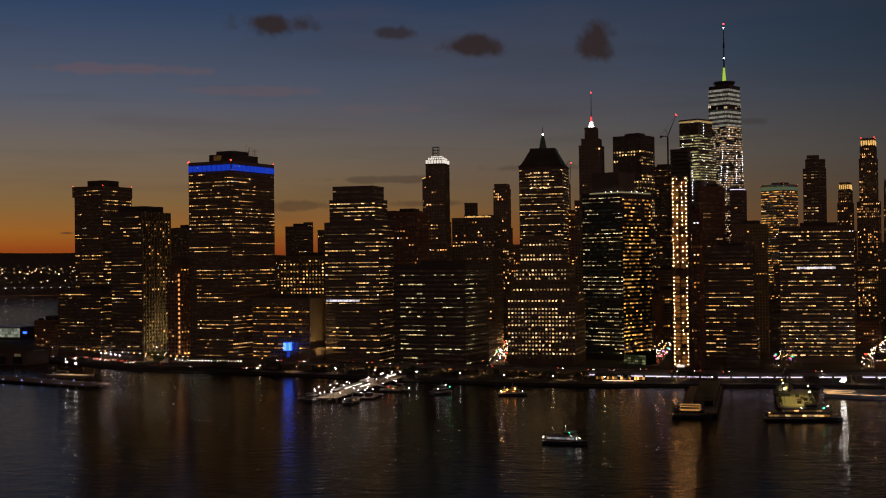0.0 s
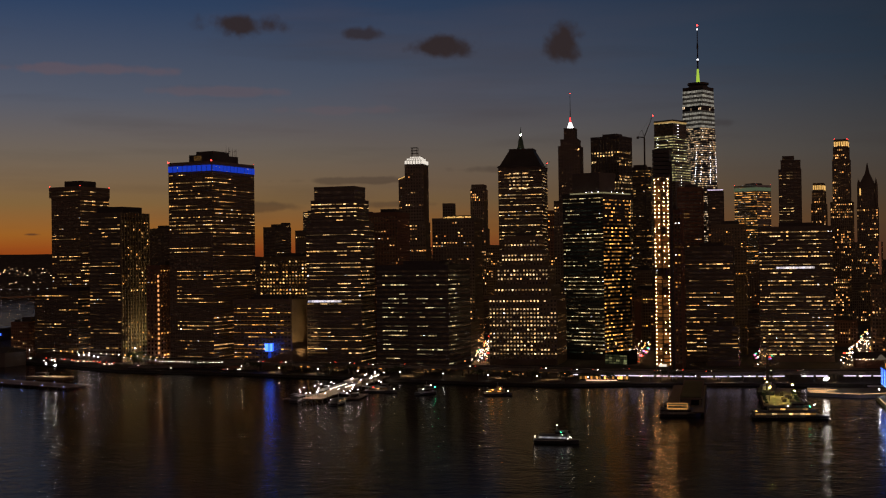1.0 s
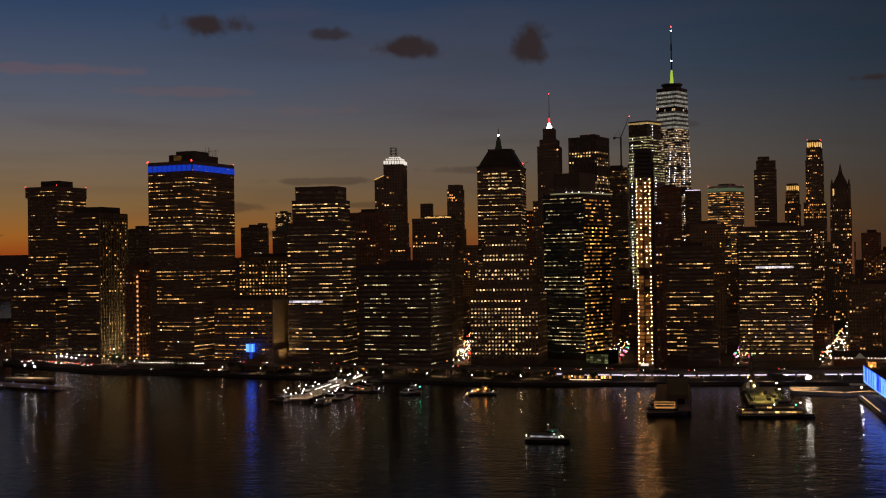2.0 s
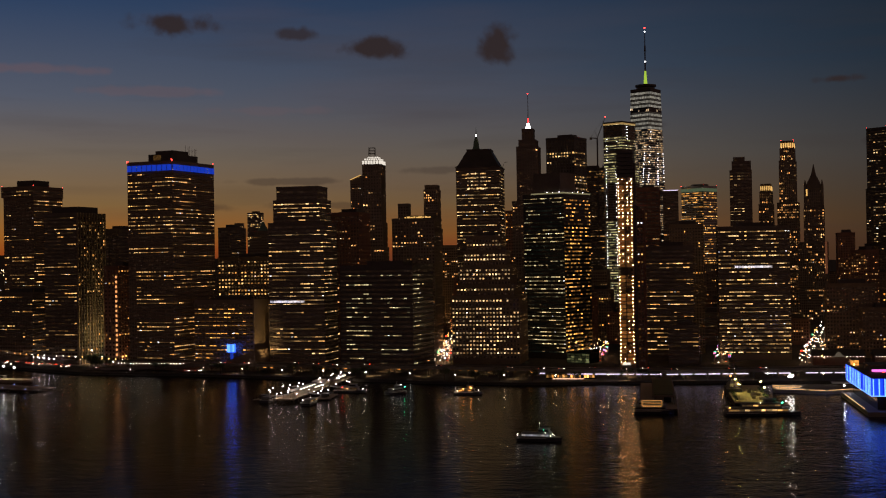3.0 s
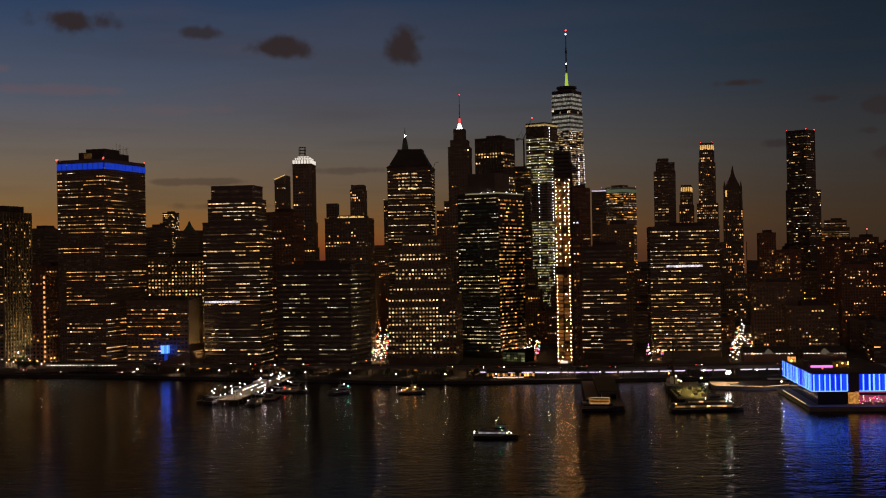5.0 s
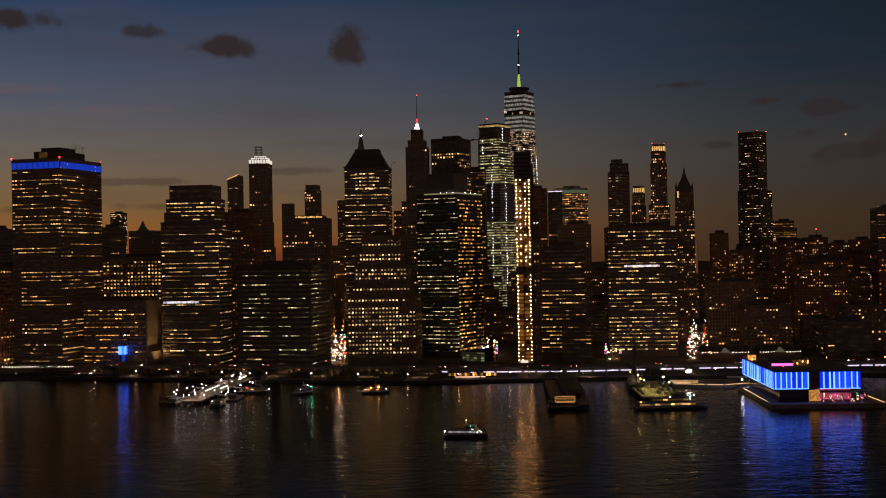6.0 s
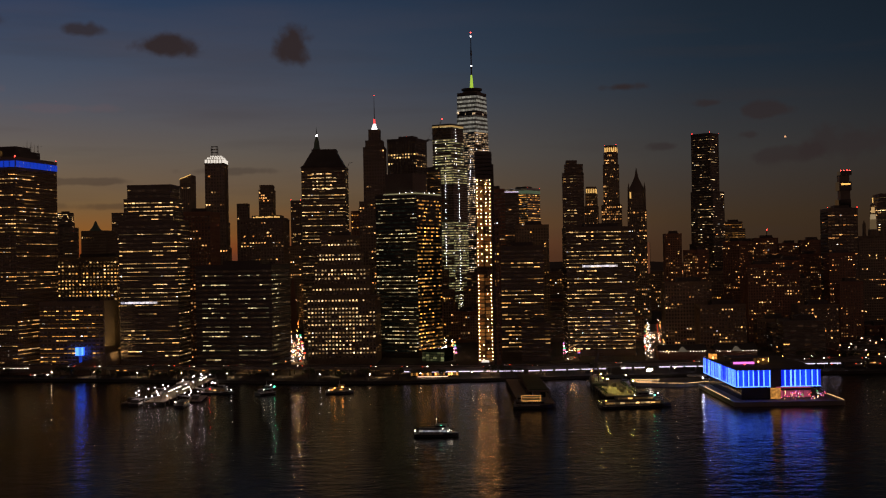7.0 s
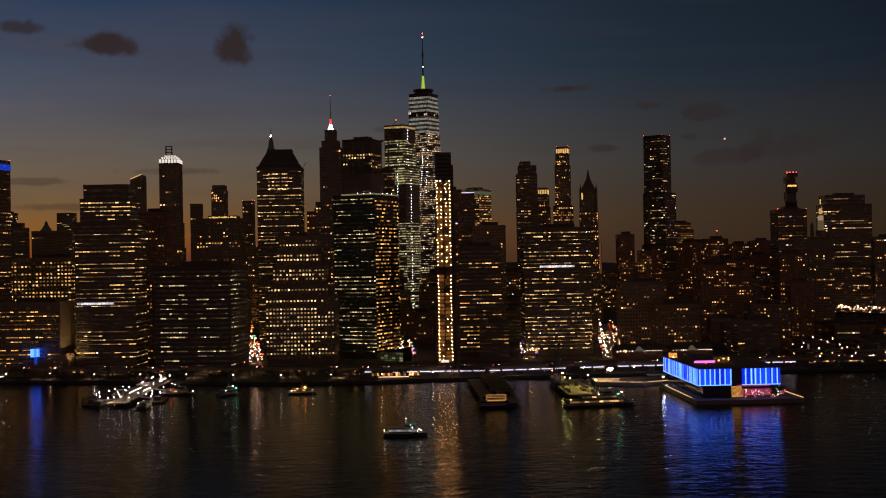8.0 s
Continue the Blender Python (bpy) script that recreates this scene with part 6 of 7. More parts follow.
for k, (s, off, big) in enumerate(((1.0, 0, 1), (0.97, -9, 0), (0.95, 9, 0), (0.82, -8, 0), (0.78, 9, 0), (0.62, -8, 0), (0.6, 11, 0), (0.45, 8, 0), (0.35, -8, 0), (0.3, 9, 0), (0.15, -7, 1), (0.08, 8, 0), (0.7, 16, 0), (0.86, 18, 0), (0.92, 24, 0), (0.8, 26, 0), (0.5, -18, 0), (0.66, -22, 0), (0.74, -26, 0), (0.42, 22, 0), (0.98, 4, 0), (0.9, -4, 0), (0.72, -6.5, 0), (0.55, 6.5, 0), (0.4, -6.5, 0), (0.25, 6.5, 0), (0.2, -6, 0), (0.05, -5, 0), (0.84, 22, 0), (0.76, 19, 0), (0.9, -18, 0), (0.82, -24, 0), (0.56, 20, 0), (0.46, 26, 0), (0.6, -20, 0), (0.12, 2, 0))):
    p = fm @ Vector((ln * s, off, 0))
    lamp("pier", p.x, p.y, 2.0 if abs(off) > 8 else 3.2, turn + 90 * (1 if off < 0 else -1))
for k, (s, off, blen) in enumerate(((0.86, -20, 34), (0.80, 22, 34), (0.50, 24, 30), (0.52, -18, 26))):
    p = fm @ Vector((ln * s - blen / 2, off, 0))
    j = jetty("floating_dock", p.x, p.y, turn + (4 if k % 2 else -4), blen, 11, 1.5, "low floating dock barge beside the ferry pier", piles=False)
    part("gangway", Geo().beam((blen * 0.3, -off * 0.25, 1.8), (blen * 0.3, -off * 0.75, 3.4), 0.7), ALU, j, "sloping metal gangway")
    part("shelter", Geo().cbox(blen * 0.7, 0, 9, 5, 4.2, 4.5).cbox(blen * 0.7 - 4, 0, 0.25, 4.6, 1.5, 4.2).cbox(blen * 0.7 + 4, 0, 0.25, 4.6, 1.5, 4.2), STEEL, j)
# unseen fill spots added above the pier to brighten deck and canopy roofs
for s, off in ((0.15, 5.5), (0.32, -5.5), (0.5, 5.5), (0.68, -6), (0.86, 1.5), (0.98, -5)):
    p = fm @ Vector((ln * s, off, 12.0))
    down_light("pier_fill", p, 4200, (1.0, 0.74, 0.44), 130)
bx, by = 27.3, -228.8
boat(bx, by, 40, 26, 7.5, 2.0, ((17, 6.4, 2.4, -1.5, True), (5, 4.6, 2.2, 3.0, False)), "moored ferry with dim cabin lights", "passenger_ferry", "warm",
     lights=((-6, -3.4, 4.4, RED, 0.45), (11, -1, 3.4, BULBW, 0.35)))
bx, by = 38.8, -309.0
boat(bx, by, 130, 24, 7.5, 1.8, ((14, 6.4, 2.4, -1.5, False),), "moored dark ferry without lights", "passenger_ferry")
bx, by = 76.1, -295.3
boat(bx, by, 132, 26, 7.5, 1.8, ((16, 6.4, 2.4, -1.5, True),), "moored ferry with lit side", "passenger_ferry", "pale", lights=((-10, 2.8, 4.2, BULBW, 0.35), (-4, 3.4, 4.0, BULBW, 0.35), (2, 3.4, 4.0, BULBW, 0.35), (8, 3, 4.0, BULBW, 0.35)))
for dx, dy in ((-30, -8), (-33, -4)):
    d = thing("mooring_dolphin", ex + dx, ey + dy, 0, 0, "lone cluster of dark timber mooring piles", "mooring post", "mooring posts")
    for k in range(3):
        part("pile", Geo().tube(0.5 * math.cos(k * 2.1), 0.5 * math.sin(k * 2.1), -3, 6.5 - k * 0.5, 0.35, 0.3, 7), TIMBER, d)

# two-storey recreation pier
ex, ey = 293.0, -153.0
turn, ln = 134.0, 176.0
p15 = jetty("recreation_pier", ex, ey, turn, ln, 25, 3.0, "dark two-storey recreation pier with an upper deck")
part("upper_deck", Geo().box(26, ln - 14, -11.5, 4, 8.0, 8.8), TIMBER, p15)
part("lawn", Geo().box(34, ln - 30, -10.5, 3, 8.82, 9.3), LEAF, p15, "planted upper lawn")
for k, (u0, u1) in enumerate(((38, 62), (96, 128))):
    part("pavilion", Geo().box(u0, u1, -9, 2.5, 3.1, 7.9), GLASS, p15, "dark glazed pavilion")
for k in range(14):
    for v in (-11, 3.4):
        part("post", Geo().cbox(28 + k * 10, v, 0.35, 0.35, 3, 8), STEEL, p15)
rail = Geo()
for v in (-11.4, 3.9):
    rail.box(26, ln - 14, v - 0.05, v + 0.05, 9.8, 9.9)
part("upper_railing", rail, STEEL, p15)
part("stair", Geo().loft([[(6, -4, 3), (8, -4, 3), (8, 2, 3), (6, 2, 3)], [(24, -4, 8.2), (26, -4, 8.2), (26, 2, 8.2), (24, 2, 8.2)]]), TIMBER, p15)
SIGN = lamp_mat("amber_outline_light", (1.0, 0.45, 0.12), 0.95)
b = boat(291, -155, 44, 27, 11, 2.4, ((21, 9, 3.0, -2, False), (17, 8, 2.8, -2, False)), "dark moored boat outlined with amber string lights", "moored_boat")
for (a0, b0), (a1, b1) in (((-8, 5.6), (5, 5.6)), ((-8, 9.2), (5, 9.2)), ((-8, 5.6), (-8, 9.2)), ((5, 5.6), (5, 9.2)), ((-8, 7.6), (5, 7.4))):
    part("string_light", Geo().beam((a0, -4.7, b0), (a1, -4.7, b1), 0.17), SIGN, b, "amber string lights")
for k in range(9):
    part("bulb", Geo().ball(-7 + k * 1.4, -4.75, 5.2, 0.32, 6, 4), SIGN, b)

# museum pier with a square-rigged ship
mx, my = 308.6, -64.9
mp = jetty("museum_pier", mx + 6, my - 16, 134, 120, 26, 3.2, "timber museum pier under greenish floodlights")
FLOOD = lamp_mat("greenish_floodlight", (0.85, 0.80, 0.20), 70)
WHITEF = lamp_mat("white_floodlight", (1.0, 0.92, 0.82), 26)
for k, (u, v) in enumerate(((10, -8), (30, 8), (52, -9), (70, 8))):
    part("flood_pole", Geo().tube(u, v, 3.2, 13, 0.16, 0.1, 6), STEEL, mp)
    part("floodlight", Geo().cbox(u + 0.5, v, 0.9, 0.9, 12.4, 13.0), FLOOD, mp, "greenish floodlight")
rng = random.Random(52)
for k in range(7):
    u, v, l, q = 14 + k * 10 + rng.uniform(-3, 3), rng.uniform(-7, 6), rng.uniform(2.4, 6.5), rng.uniform(1.4, 2.6)
    part("stall", Geo().cbox(u, v, l, 2.6, 3.25, 3.25 + q).cbox(u, v, l + 0.6, 3.2, 3.25 + q, 3.5 + q), TIMBER if k % 2 else CONCRETE, mp, "low wooden stall on the pier")
planter = Geo()
for k in range(420):
    u, v = rng.uniform(8, 92), rng.choice((-11, 11)) + rng.uniform(-1.2, 1.2)
    n1 = Vector((rng.gauss(0, 1), rng.gauss(0, 1), rng.gauss(0, 1))).normalized() * rng.uniform(0.3, 0.7)
    n2 = n1.cross(Vector((rng.gauss(0, 1), rng.gauss(0, 1), rng.gauss(0, 1)))).normalized() * 0.5
    p = Vector((u, v, 3.6 + rng.random() ** 2 * 2.6))
    planter.quad(p - n1, p + n2, p + n1, p - n2)
part("planting", planter, LEAF, mp, "leafy planting along the pier edges", "stuff")
for u in (26, 62):
    spotlight(mp, (u, 9, 18), (u - 4, -2, 3), 110, 24000, (0.90, 0.76, 0.20))
wx, wy = 262.3, 27.2
bl = thing("flood_mast", wx, wy, GROUND, 0, "tall mast with a dazzling white floodlight cluster", "floodlight")
part("pole", Geo().tube(0, 0, 0, 9, 0.2, 0.14, 6), STEEL, bl)
for k in range(4):
    part("floodlight", Geo().ball(-1.8 + k * 1.2, -0.4, 8.2 + (k % 2) * 1.0, 0.9, 7, 4), WHITEF, bl, "dazzling white floodlight")
tx, ty = 260.5, -19.3
ts = thing("sailing_ship", tx - 24, ty + 10, 0, 130, "dark iron-hulled square-rigged sailing ship moored at a pier", "ship")
part("hull", Geo().loft([[(q[0], q[1], q[2]) for q in r] for r in hull_rings(74, 12, 1, 5.5)]), HULL, ts, "dark iron hull")
part("deck_house", Geo().cbox(-14, 0, 16, 6, 5.5, 8.2).cbox(10, 0, 9, 5, 5.5, 8), WHITE, ts)
part("bowsprit", Geo().beam((35, 0, 6), (48, 0, 11), 0.35, 6), TIMBER, ts)
for k, u in enumerate((-22, 0, 21)):
    part("mast", Geo().tube(u, 0, 5, 44 - 5 * (k == 0), 0.5, 0.18, 8), TIMBER, ts)
    for q in (17, 24, 31, 37):
        part("yard", Geo().beam((u + 0.5, -9 + q * 0.12, q), (u + 0.5, 9 - q * 0.12, q), 0.22, 5), TIMBER, ts)
    rg = Geo()
    for s in (-1, 1):
        for w in (0, 1.6, 3.2):
            rg.beam((u - w, s * 5.8, 5.5), (u, 0, 26), 0.07)
        rg.beam((u, 0, 43), (u + 20, 0, 8), 0.06)
    part("rigging", rg, STEEL, ts)
for u, v, q in ((-30, -3, 9), (30, 3, 9)):
    part("deck_light", Geo().ball(u, v, q, 0.6, 7, 4), BULB, ts, "amber deck light")

# promenade deck between the piers, edged with strip lights
pr = thing("promenade_deck", 262, 46, 0, 40, "curved grey promenade deck edged with warm strip lights", "promenade")
part("deck", Geo().loft([[(-26, -34, z), (12, -44, z), (34, -30, z), (34, 6, z), (-26, 6, z)] for z in (-2.0, 2.6)]), PAVING, pr)
STRIP = lamp_mat("warm_strip_light", (1.0, 0.54, 0.22), 1.5)
for a, c in (((-24, -34.3), (-2, -40.3)), ((0, -41), (12, -44)), ((14, -43), (33, -31)), ((-26, -20), (-6, -24)), ((-26, -10), (-4, -13)), ((-25, -27), (-12, -29))):
    part("strip_light", Geo().beam((*a, 3.0), (*c, 3.0), 0.2), STRIP, pr, "warm deck edge light")
part("awning", Geo().box(18, 33, -22, -10, 6.0, 6.4), WHITE, pr)

li = bpy.data.lights.new("terrace_flood", "POINT")
li.energy, li.color, li.shadow_soft_size = 2600, (0.95, 0.92, 1.0), 0.5
new("terrace_flood", li).location = (322, 12, 9)
tf = thing("flood_mast", 322.9, 12, 2.6, 0, "terrace mast with a white floodlight head", "floodlight")
part("pole", Geo().tube(0, 0, 0, 6.4, 0.16, 0.1, 6), STEEL, tf)
part("floodlight", Geo().ball(-0.9, -0.6, 6.4, 0.6, 7, 4), WHITEF, tf, "white floodlight")

# glass event pier with blue-lit upper walls
cx, cy, turn = 394.0, -60.0, 43.5
P17 = thing("event_pier_building", cx, cy, 0, turn, "big boxy pier building with glowing blue glass upper walls", "pier building")
W, D = 58.0, 114.0
part("pier_deck", Geo().box(-4, W + 13, -11, D, -1.5, 3.0), PAVING, P17, "concrete pier deck")
part("lower_storey", Geo().box(4, W - 30, 3, D - 4, 3.0, 12.0), GLASS, P17, "dark glazed lower storey")
part("rear_storey", Geo().box(W - 30, W - 2, 16, D - 4, 3.0, 12.0), GLASS, P17, "dark recessed lower storey")
part("upper_block", Geo().box(0.5, W - 0.5, 0.5, D - 0.5, 12.0, 23.6), STEEL, P17)
part("roof", Geo().box(0, W, 0, D, 23.6, 24.4), ROOF, P17, "flat dark roof")
B1 = lamp_mat("blue_channel_glass", (0.008, 0.052, 1.0), 1.35, True)
B2 = lamp_mat("deep_blue_channel_glass", (0.005, 0.030, 1.0), 0.75, True)
B3 = lamp_mat("pale_blue_light_strip", (0.10, 0.25, 1.0), 3.2, True)
rng = random.Random(3)
side = [Geo().box(0, 0.4, 0.06, D / 60 - 0.05, 12.5, 23.5).mesh("glass_panel", m) for m in (B1, B2)]
glow = [Geo().box(-0.12, 0.02, -w2 / 2, w2 / 2, 12.55, 23.4).mesh("light_strip", B3) for w2 in (0.5, 0.8)]
for k in range(60):
    part("glass_panel", side[rng.choice((0, 0, 1))], None, P17, "glowing blue channel glass panel", loc=(0, k * D / 60, 0))
    if rng.random() < 0.5:
        part("light_strip", rng.choice(glow), None, P17, "pale blue upright light strip", loc=(0, (k + rng.uniform(0.1, 0.9)) * D / 60, 0))
face = [Geo().box(0.05, 1.76, 0, 0.4, 12.52, 23.5).mesh("glass_panel", m) for m in (B1, B2)]
glow = [Geo().box(-w2 / 2, w2 / 2, -0.12, 0.02, 12.55, 23.4).mesh("light_strip", B3) for w2 in (0.8, 1.15)]
for k in range(32):
    u = k * 1.812
    if 23.4 < u + 0.9 < 30.6:
        continue
    part("glass_panel", face[rng.choice((0, 1))], None, P17, "glowing blue channel glass panel", loc=(u, 0, 0))
    if k % 2 == 0:
        part("light_strip", glow[0 if rng.random() < 0.6 else 1], None, P17, "pale blue upright light strip", loc=(u + 0.4 + rng.random(), 0, 0))
for u0, u1 in ((0.1, 23.4), (30.8, W - 0.1)):
    part("edge_strip", Geo().box(u0, u1, -0.2, 0.02, 12.0, 12.5), B3, P17, "pale blue light along the lower edge")
part("edge_strip", Geo().box(-0.2, 0.02, 0.1, D - 0.1, 12.0, 12.4), B3, P17, "pale blue light along the lower edge")
# red bar light on this wall is put in as the wall's own emission
part("bar_wall", Geo().box(31, 55, 14.6, 15.0, 3.2, 10.5), lamp_mat("red_amber_bar_light", (0.85, 0.12, 0.26), 0.34, False), P17, "red-lit back wall of the bar terrace")
for u0, u1, v0 in ((24.5, 33, 44), (-0.5 + 2, 6, 92)):
    part("roof_pavilion", Geo().box(u0, u1, v0, v0 + 9, 24.4, 28.2), ROOM["gold"][1], P17, "amber lit roof pavilion")
    part("pavilion_roof", Geo().box(u0 - 0.6, u1 + 0.6, v0 - 0.6, v0 + 9.6, 28.2, 28.7), STEEL, P17)
part("gap_window", Geo().box(24.5, 30.0, 1.2, 1.5, 16, 22), ROOM["green"][1], P17, "dim greenish lit window")
part("warm_lobby", Geo().box(24, 31, 2.5, 2.9, 3.5, 11), ROOM["gold"][1], P17, "warm lit entrance hall")
rng = random.Random(14)
cols = [lamp_mat("stall_light_" + n, c, s, False) for n, c, s in (("pink", (1, 0.12, 0.35), 2.2), ("green", (0.2, 0.9, 0.25), 1.4), ("amber", (1, 0.55, 0.2), 3.0), ("white", (1, 0.92, 0.9), 3.0), ("red", (1, 0.1, 0.06), 2.4), ("violet", (0.5, 0.2, 1.0), 1.6))]
for k in range(60):
    u, v, z = rng.uniform(31, 60), rng.uniform(-9, 8), rng.choice((4.2, 5.0, 6.2, 7.4, 8.6))
    part("party_light", Geo().ball(u, v, z, rng.uniform(0.22, 0.42), 6, 4), cols[rng.choice((0, 0, 1, 2, 2, 3, 4, 4, 5))], P17, "coloured party light")
part("bar_canopy", Geo().box(32, 56, 2, 14, 9.0, 9.6), STEEL, P17)
for k in range(6):
    part("canopy_post", Geo().cbox(33 + k * 4.5, 2.4, 0.3, 0.3, 3, 9), STEEL, P17)
for a, c in (((-4, 2), (-4, 92)), ((W + 13, -9), (W + 13, 30)),):
    for k in range(9):
        f0, f1 = k / 9 + 0.02, (k + 0.72) / 9
        part("edge_light", Geo().beam((a[0] + (c[0] - a[0]) * f0, a[1] + (c[1] - a[1]) * f0, 3.5), (a[0] + (c[0] - a[0]) * f1, a[1] + (c[1] - a[1]) * f1, 3.5), 0.28), STRIP, P17, "warm deck edge light")
part("roof_stage", Geo().box(6, 21, 36, 46, 24.4, 26.6), STEEL, P17)
PINK = lamp_mat("pink_stage_light", (1.0, 0.20, 0.75), 1.3)
part("stage_light", Geo().box(6, 21, 35.5, 35.9, 24.9, 26.5), PINK, P17, "pink lit stage front")
part("roof_canopy", Geo().box(4, 24, 36, 60, 29.0, 29.5), STEEL, P17)
for u in (5, 23):
    for v in (37, 59):
        part("canopy_post", Geo().cbox(u, v, 0.4, 0.4, 24.4, 29), STEEL, P17)
for k in range(6):
    part("roof_lamp", Geo().ball(25 + k * 1.8, 40 + (k % 2) * 8, 26.0 + (k % 3) * 0.7, 0.55, 6, 4), BULB, P17, "warm roof terrace lamp")
for k in range(3):
    part("roof_lamp", Geo().ball(1.5 + k * 0.8, 84 + k * 5, 25.6, 0.6, 6, 4), BULB, P17, "warm roof terrace lamp")
part("red_light", Geo().ball(12, 26, 25.6, 0.6, 6, 4), RED, P17)

# low market halls by the water with string lights along their eaves
TENT = lamp_mat("lit_tent_cloth", (1.0, 0.80, 0.56), 0.08, False)
hx, hy = 184.4, 211.3
for k, (u, ln2, wide) in enumerate(((0, 46, 22), (52, 40, 24))):
    hh = thing("market_hall", hx + u * 0.72 - 20, hy + u * 0.69 + 10, GROUND, 42, "low brick market hall with white lights along its eaves", "market hall", "market halls")
    part("wall", Geo().cbox(0, 0, ln2, wide, 0, 9), BRICK, hh)
    part("roof", Geo().loft([[(-ln2 / 2 - 1, -wide / 2 - 2, 9), (ln2 / 2 + 1, -wide / 2 - 2, 9), (ln2 / 2 + 1, wide / 2 + 2, 9), (-ln2 / 2 - 1, wide / 2 + 2, 9)],
                             [(-ln2 / 2, -0.5, 14), (ln2 / 2, -0.5, 14), (ln2 / 2, 0.5, 14), (-ln2 / 2, 0.5, 14)]]), ROOF, hh)
    part("gable", Geo().loft([[(-5, -wide / 2 - 2.6, 8), (5, -wide / 2 - 2.6, 8), (5, -wide / 2 + 3, 8), (-5, -wide / 2 + 3, 8)], [(-0.4, -wide / 2 - 2.6, 12.5), (0.4, -wide / 2 - 2.6, 12.5), (0.4, -wide / 2 + 3, 12.5), (-0.4, -wide / 2 + 3, 12.5)]]), TENT, hh, "softly lit white tent gable")
    for q in range(16):
        part("eave_light", Geo().ball(-ln2 / 2 + (q + 0.5) * ln2 / 16, -wide / 2 - 2.2, 8.2, 0.26, 6, 4), HEAD, hh, "eave string light")
    FOOT.append((hx + u * 0.72 - 20, hy + u * 0.69 + 10, 30))

# glazed riverside pavilion below the elevated road
gx, gy = 89.3, -45.4
gp = thing("riverside_pavilion", gx, gy, GROUND, 42, "low glazed restaurant pavilion with amber lights", "pavilion")
part("roof", Geo().cbox(0, 0, 44, 10, 4.6, 5.2), STEEL, gp)
part("glazing", Geo().cbox(0, 0, 42, 8, 0.2, 4.6), GLASS, gp)
for k in range(18):
    if k % 5 != 3:
        part("window", Geo().cbox(-20 + k * 2.3, -4.1, 1.8, 0.2, 1.4, 3.8), ROOM["gold"][1], gp, "amber lit pane")
part("strip_light", Geo().cbox(-2, -6.2, 26, 0.3, 0.3, 0.9), lamp_mat("peach_strip_light", (1, 0.55, 0.36), 1.6), gp, "peach strip light along the edge")
# lit glazed atrium
gx, gy = -21.0, 65.1
at = thing("glass_atrium", gx - 6, gy + 10, GROUND, 16, "sloping glazed atrium lit a pale green", "atrium")
part("frame", Geo().loft([[(-12, -8, 0), (14, -8, 0), (14, 10, 0), (-12, 10, 0)], [(-12, -7.4, 9), (14, -7.4, 14), (14, 10, 14), (-12, 10, 9)]]), GREENGLASS, at)
for i in range(4):
    for j in range(6):
        part("lit_pane", Geo().box(-11.5 + j * 4.2, -7.9 + j * 4.2, -8.5 + 0.16 * i, -8.2 + 0.16 * i, 0.6 + i * 2.3, 2.4 + i * 2.3), ROOM["green"][1], at, "greenish lit glass pane")

# heliport pier and harbour ferry terminals
ax, ay = -318.0, -474.0
bx, by = -169.0, -413.0
hp = jetty("heliport_pier", bx, by, math.degrees(math.atan2(ay - by, ax - bx)), math.hypot(ax - bx, ay - by), 26, 2.4, "flat dark heliport pier dotted with blue lights")
BDOT = lamp_mat("blue_dot_light", (0.28, 0.36, 1.0), 6, False)
ln3 = math.hypot(ax - bx, ay - by)
for k in range(12):
    part("edge_light", Geo().ball(6 + k * (ln3 - 8) / 11, (-12 if k % 2 else 12), 3.0, 0.28, 6, 4), BDOT if k < 10 else RED, hp, "small edge light")
lx, ly = -284.0, -405.0
hb = thing("heliport_landing", lx, ly, GROUND, 30, "low boarded landing deck at the water's edge", "landing")
part("wall", Geo().cbox(0, 0, 46, 14, -4, -0.4), CONCRETE, hb)
part("deck", Geo().cbox(0, 0, 47, 15, -0.4, 0.0), DECK, hb, "worn boarded landing deck")
part("shelter", Geo().cbox(-12, 3, 14, 5, 2.6, 2.9).cbox(-18, 3, 0.3, 4.6, 0, 2.6).cbox(-6, 3, 0.3, 4.6, 0, 2.6), STEEL, hb)
fx, fy = -364.8, -385.8
lamp("white", fx, fy, 2.4, 200)
fx, fy = -344.2, -381.5
lamp("white", fx, fy, 2.4, 200)
fx, fy = -920.3, -311.6
ft = thing("ferry_terminal", fx, fy, GROUND, 40, "ferry terminal with a tall lit glass front", "ferry terminal")
part("hall", Geo().cbox(0, 0, 70, 50, 0, 17), STEEL, ft)
part("roof", Geo().cbox(0, 0, 74, 54, 17, 18.4), ALU, ft)
GH = glow_mat("hall_glass", (0.75, 0.85, 0.62), (0.9, 0.92, 0.72), 0.10, 0.34, 1.0, False, 0.5)
for k in range(14):
    for i in range(3):
        part("lit_pane", Geo().cbox(-32 + k * 5, -25.3, 4.4, 0.3, 4 + i * 4.2, 7.8 + i * 4.2), GH, ft, "pale lit glass pane")
part("blue_sign", Geo().cbox(44, -26, 6, 0.6, 9, 12), BLUEBOX, ft, "blue lit sign panel without lettering")
fx, fy = -481.7, -400.8
mt = thing("ferry_house", fx, fy, 0, 36, "old dark ferry house standing over the water", "ferry house")
part("wall", Geo().cbox(-14, 0, 70, 34, -1, 15), GRANITE, mt)
part("roof", Geo().loft([[(-50, -18, 15), (22, -18, 15), (22, 18, 15), (-50, 18, 15)], [(-46, -1, 20), (18, -1, 20), (18, 1, 20), (-46, 1, 20)]]), ROOF, mt)
for k in range(3):
    part("slip_arch", Geo().cbox(-36 + k * 22, -17.2, 12, 0.4, 1, 9), GLASS, mt, "dark ferry slip opening")
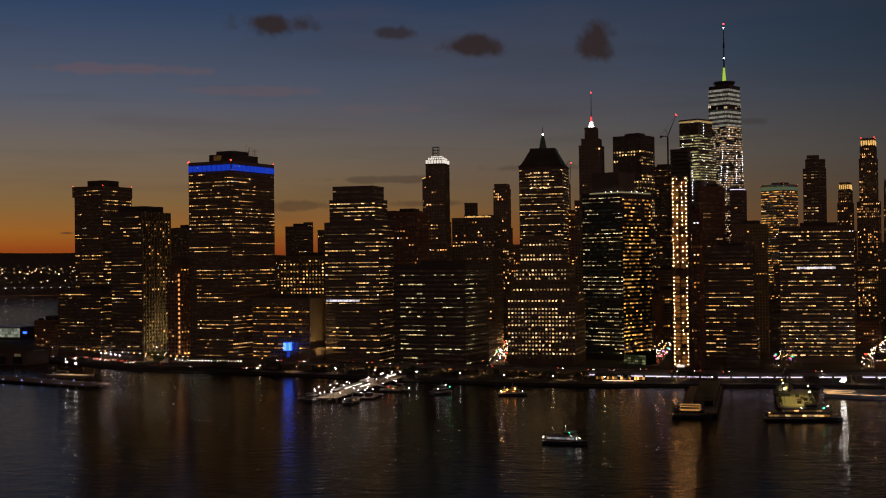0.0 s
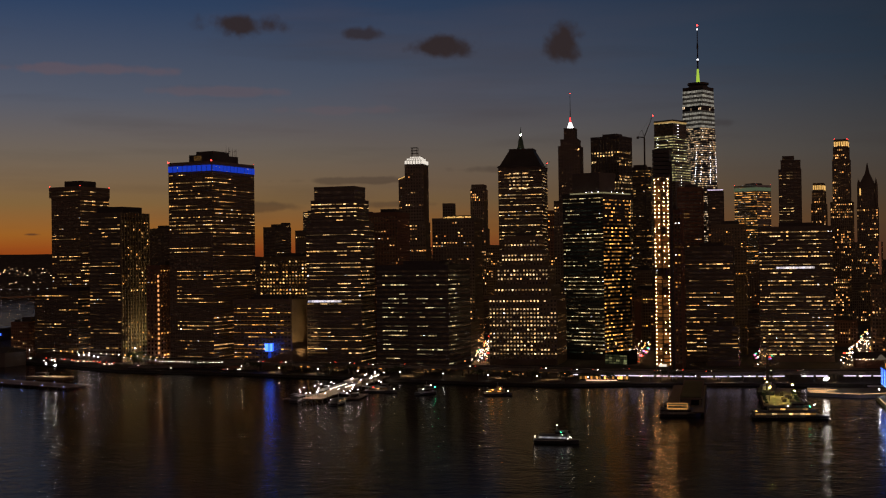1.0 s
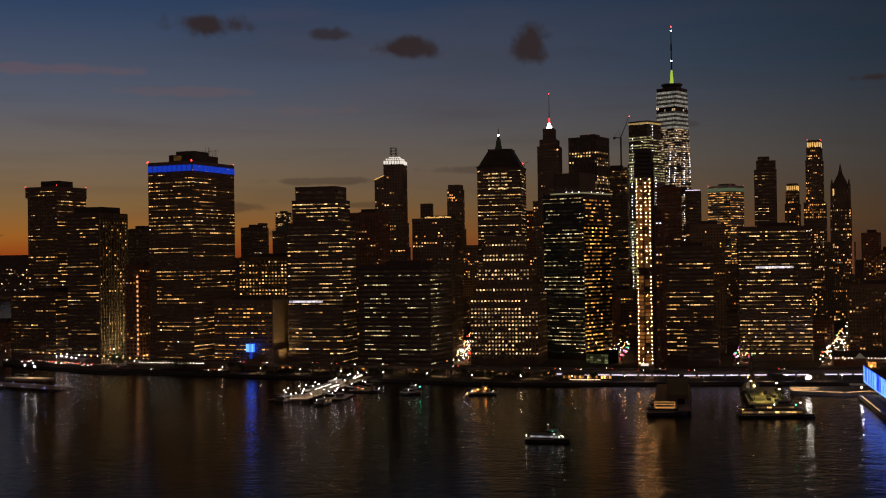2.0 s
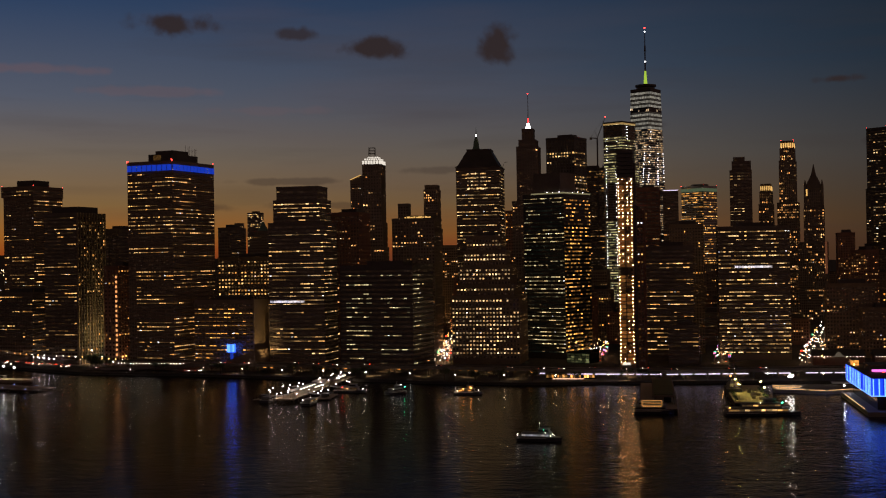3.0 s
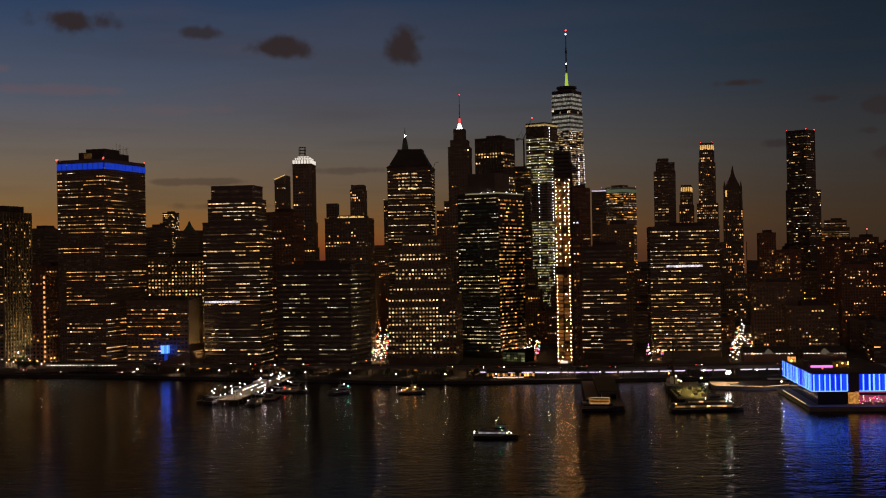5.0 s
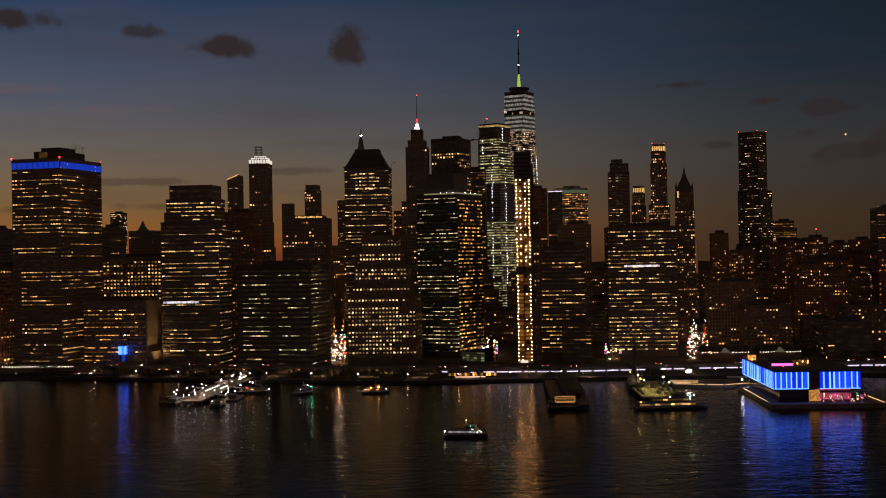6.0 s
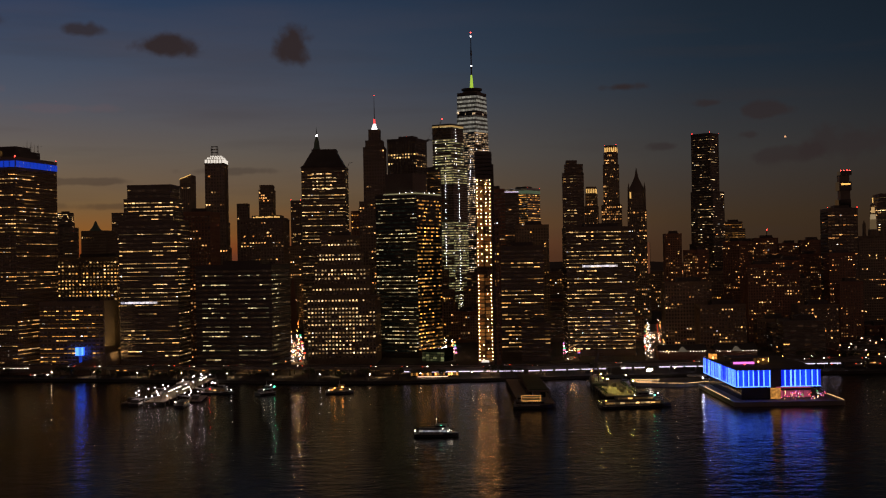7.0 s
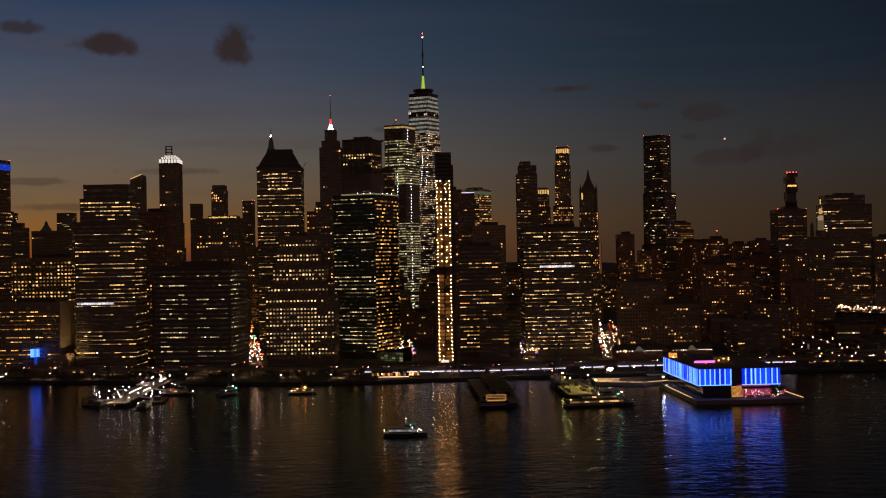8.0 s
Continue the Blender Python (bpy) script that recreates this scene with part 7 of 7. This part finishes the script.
part("lit_window", Geo().cbox(8, -17.2, 8, 0.3, 8, 12), ROOM["cool"][1], mt)

# ---- low and mid-rise city blocks between the towers ----
rng = random.Random(1234)
n = 0
u0, v0 = Vector((math.cos(radians(37)), math.sin(radians(37)))), Vector((-math.sin(radians(37)), math.cos(radians(37))))
KINDS = [("brick_building", "dark brick mid-rise building with scattered windows", BRICK, "flat", "home"), ("stone_building", "stone-faced mid-rise office building", LIME, "punched", "warm"),
         ("office_building", "dark mid-rise office building with lit bands", GRANITE, "band", "warm"), ("concrete_building", "plain concrete mid-rise building", CONCRETE, "punched", "gold")]
for iv in range(20):
    for iu in range(30):
        p = Vector((-40, -130)) + u0 * (-560 + iu * 50 + rng.uniform(-9, 9)) + v0 * (150 + iv * 58 + rng.uniform(-9, 9))
        w, d = rng.uniform(24, 42), rng.uniform(24, 42)
        if any((p.x - x) ** 2 + (p.y - y) ** 2 < (r + max(w, d) * 0.55) ** 2 for x, y, r in FOOT):
            continue
        v = (p - Vector((-40, -130))).dot(v0)
        if v > 1150 or n > 190:
            continue
        away = p - Vector((840, -832))
        far_off, bearing = away.length, math.degrees(math.atan2(away.y, away.x))
        h = rng.uniform(18, 44) if v < 260 else rng.uniform(30, 74) if v < 520 else rng.uniform(45, 98)
        if bearing < 117.5 and far_off < 2000:      # low quarter in front of the bridge approach
            h = min(h, max(6.5, 102 - 0.0722 * far_off if far_off < 1490 else 96 - 0.0505 * far_off))
        name, label, mt, st, room = rng.choice(KINDS)
        tower(name, label, (p.x, p.y, 37 + rng.uniform(-4, 4), w, d, h), style=st, wall=mt, room=room, lit=rng.uniform(0.08, 0.27), clump=1.8, floor_var=0.6, seed=1000 + n, category="building", group="city blocks", low=4.5, plain=True)
        n += 1
for iu in range(34):
    p = Vector((-40, -130)) + u0 * (-560 + iu * 46) + v0 * (1215 + 30 * (iu % 2))
    tower("office_building", "far mid-rise building closing the view between the towers", (p.x, p.y, 37, 45, 36, rng.uniform(62, 97)), style="punched", wall=CONCRETE, room="home", lit=0.22, clump=1.6, floor_var=0.6,
          seed=3000 + iu, category="building", group="city blocks", low=4.5, plain=True, penthouse=False)
b = tower("stone_building", "tan stone building closing the long street, amber-lit from below", (-557.8, 324.8, 51.0, 44, 30, 126.0), style="punched", wall=TAN, room="home", lit=0.12, clump=1.5, seed=4001, category="building", penthouse=False)
# floodlights and housings added in place of street lamps' amber light on this front
for v in (-8, 8):
    spotlight(b, (v, -46, 4), (v * 0.6, -15, 40), 58, 20000, (1.0, 0.46, 0.12))
q = Vector((-121.4, -26.1)) + Vector((math.cos(radians(141.2)), math.sin(radians(141.2)))) * 520
ch = thing("stone_church", q.x, q.y, GROUND, 52, "old brown stone church with a pointed spire", "church")
part("nave", Geo().cbox(0, 20, 16, 40, 0, 20), BRICK, ch)
part("tower", Geo().cbox(0, -4, 10, 10, 0, 46), BRICK, ch)
part("spire", Geo().loft([[(sx * a, -4 + sy * a, z) for sx, sy in ((-1, -1), (1, -1), (1, 1), (-1, 1))] for a, z in ((4.6, 46), (0.2, 84))]), BRICK, ch)
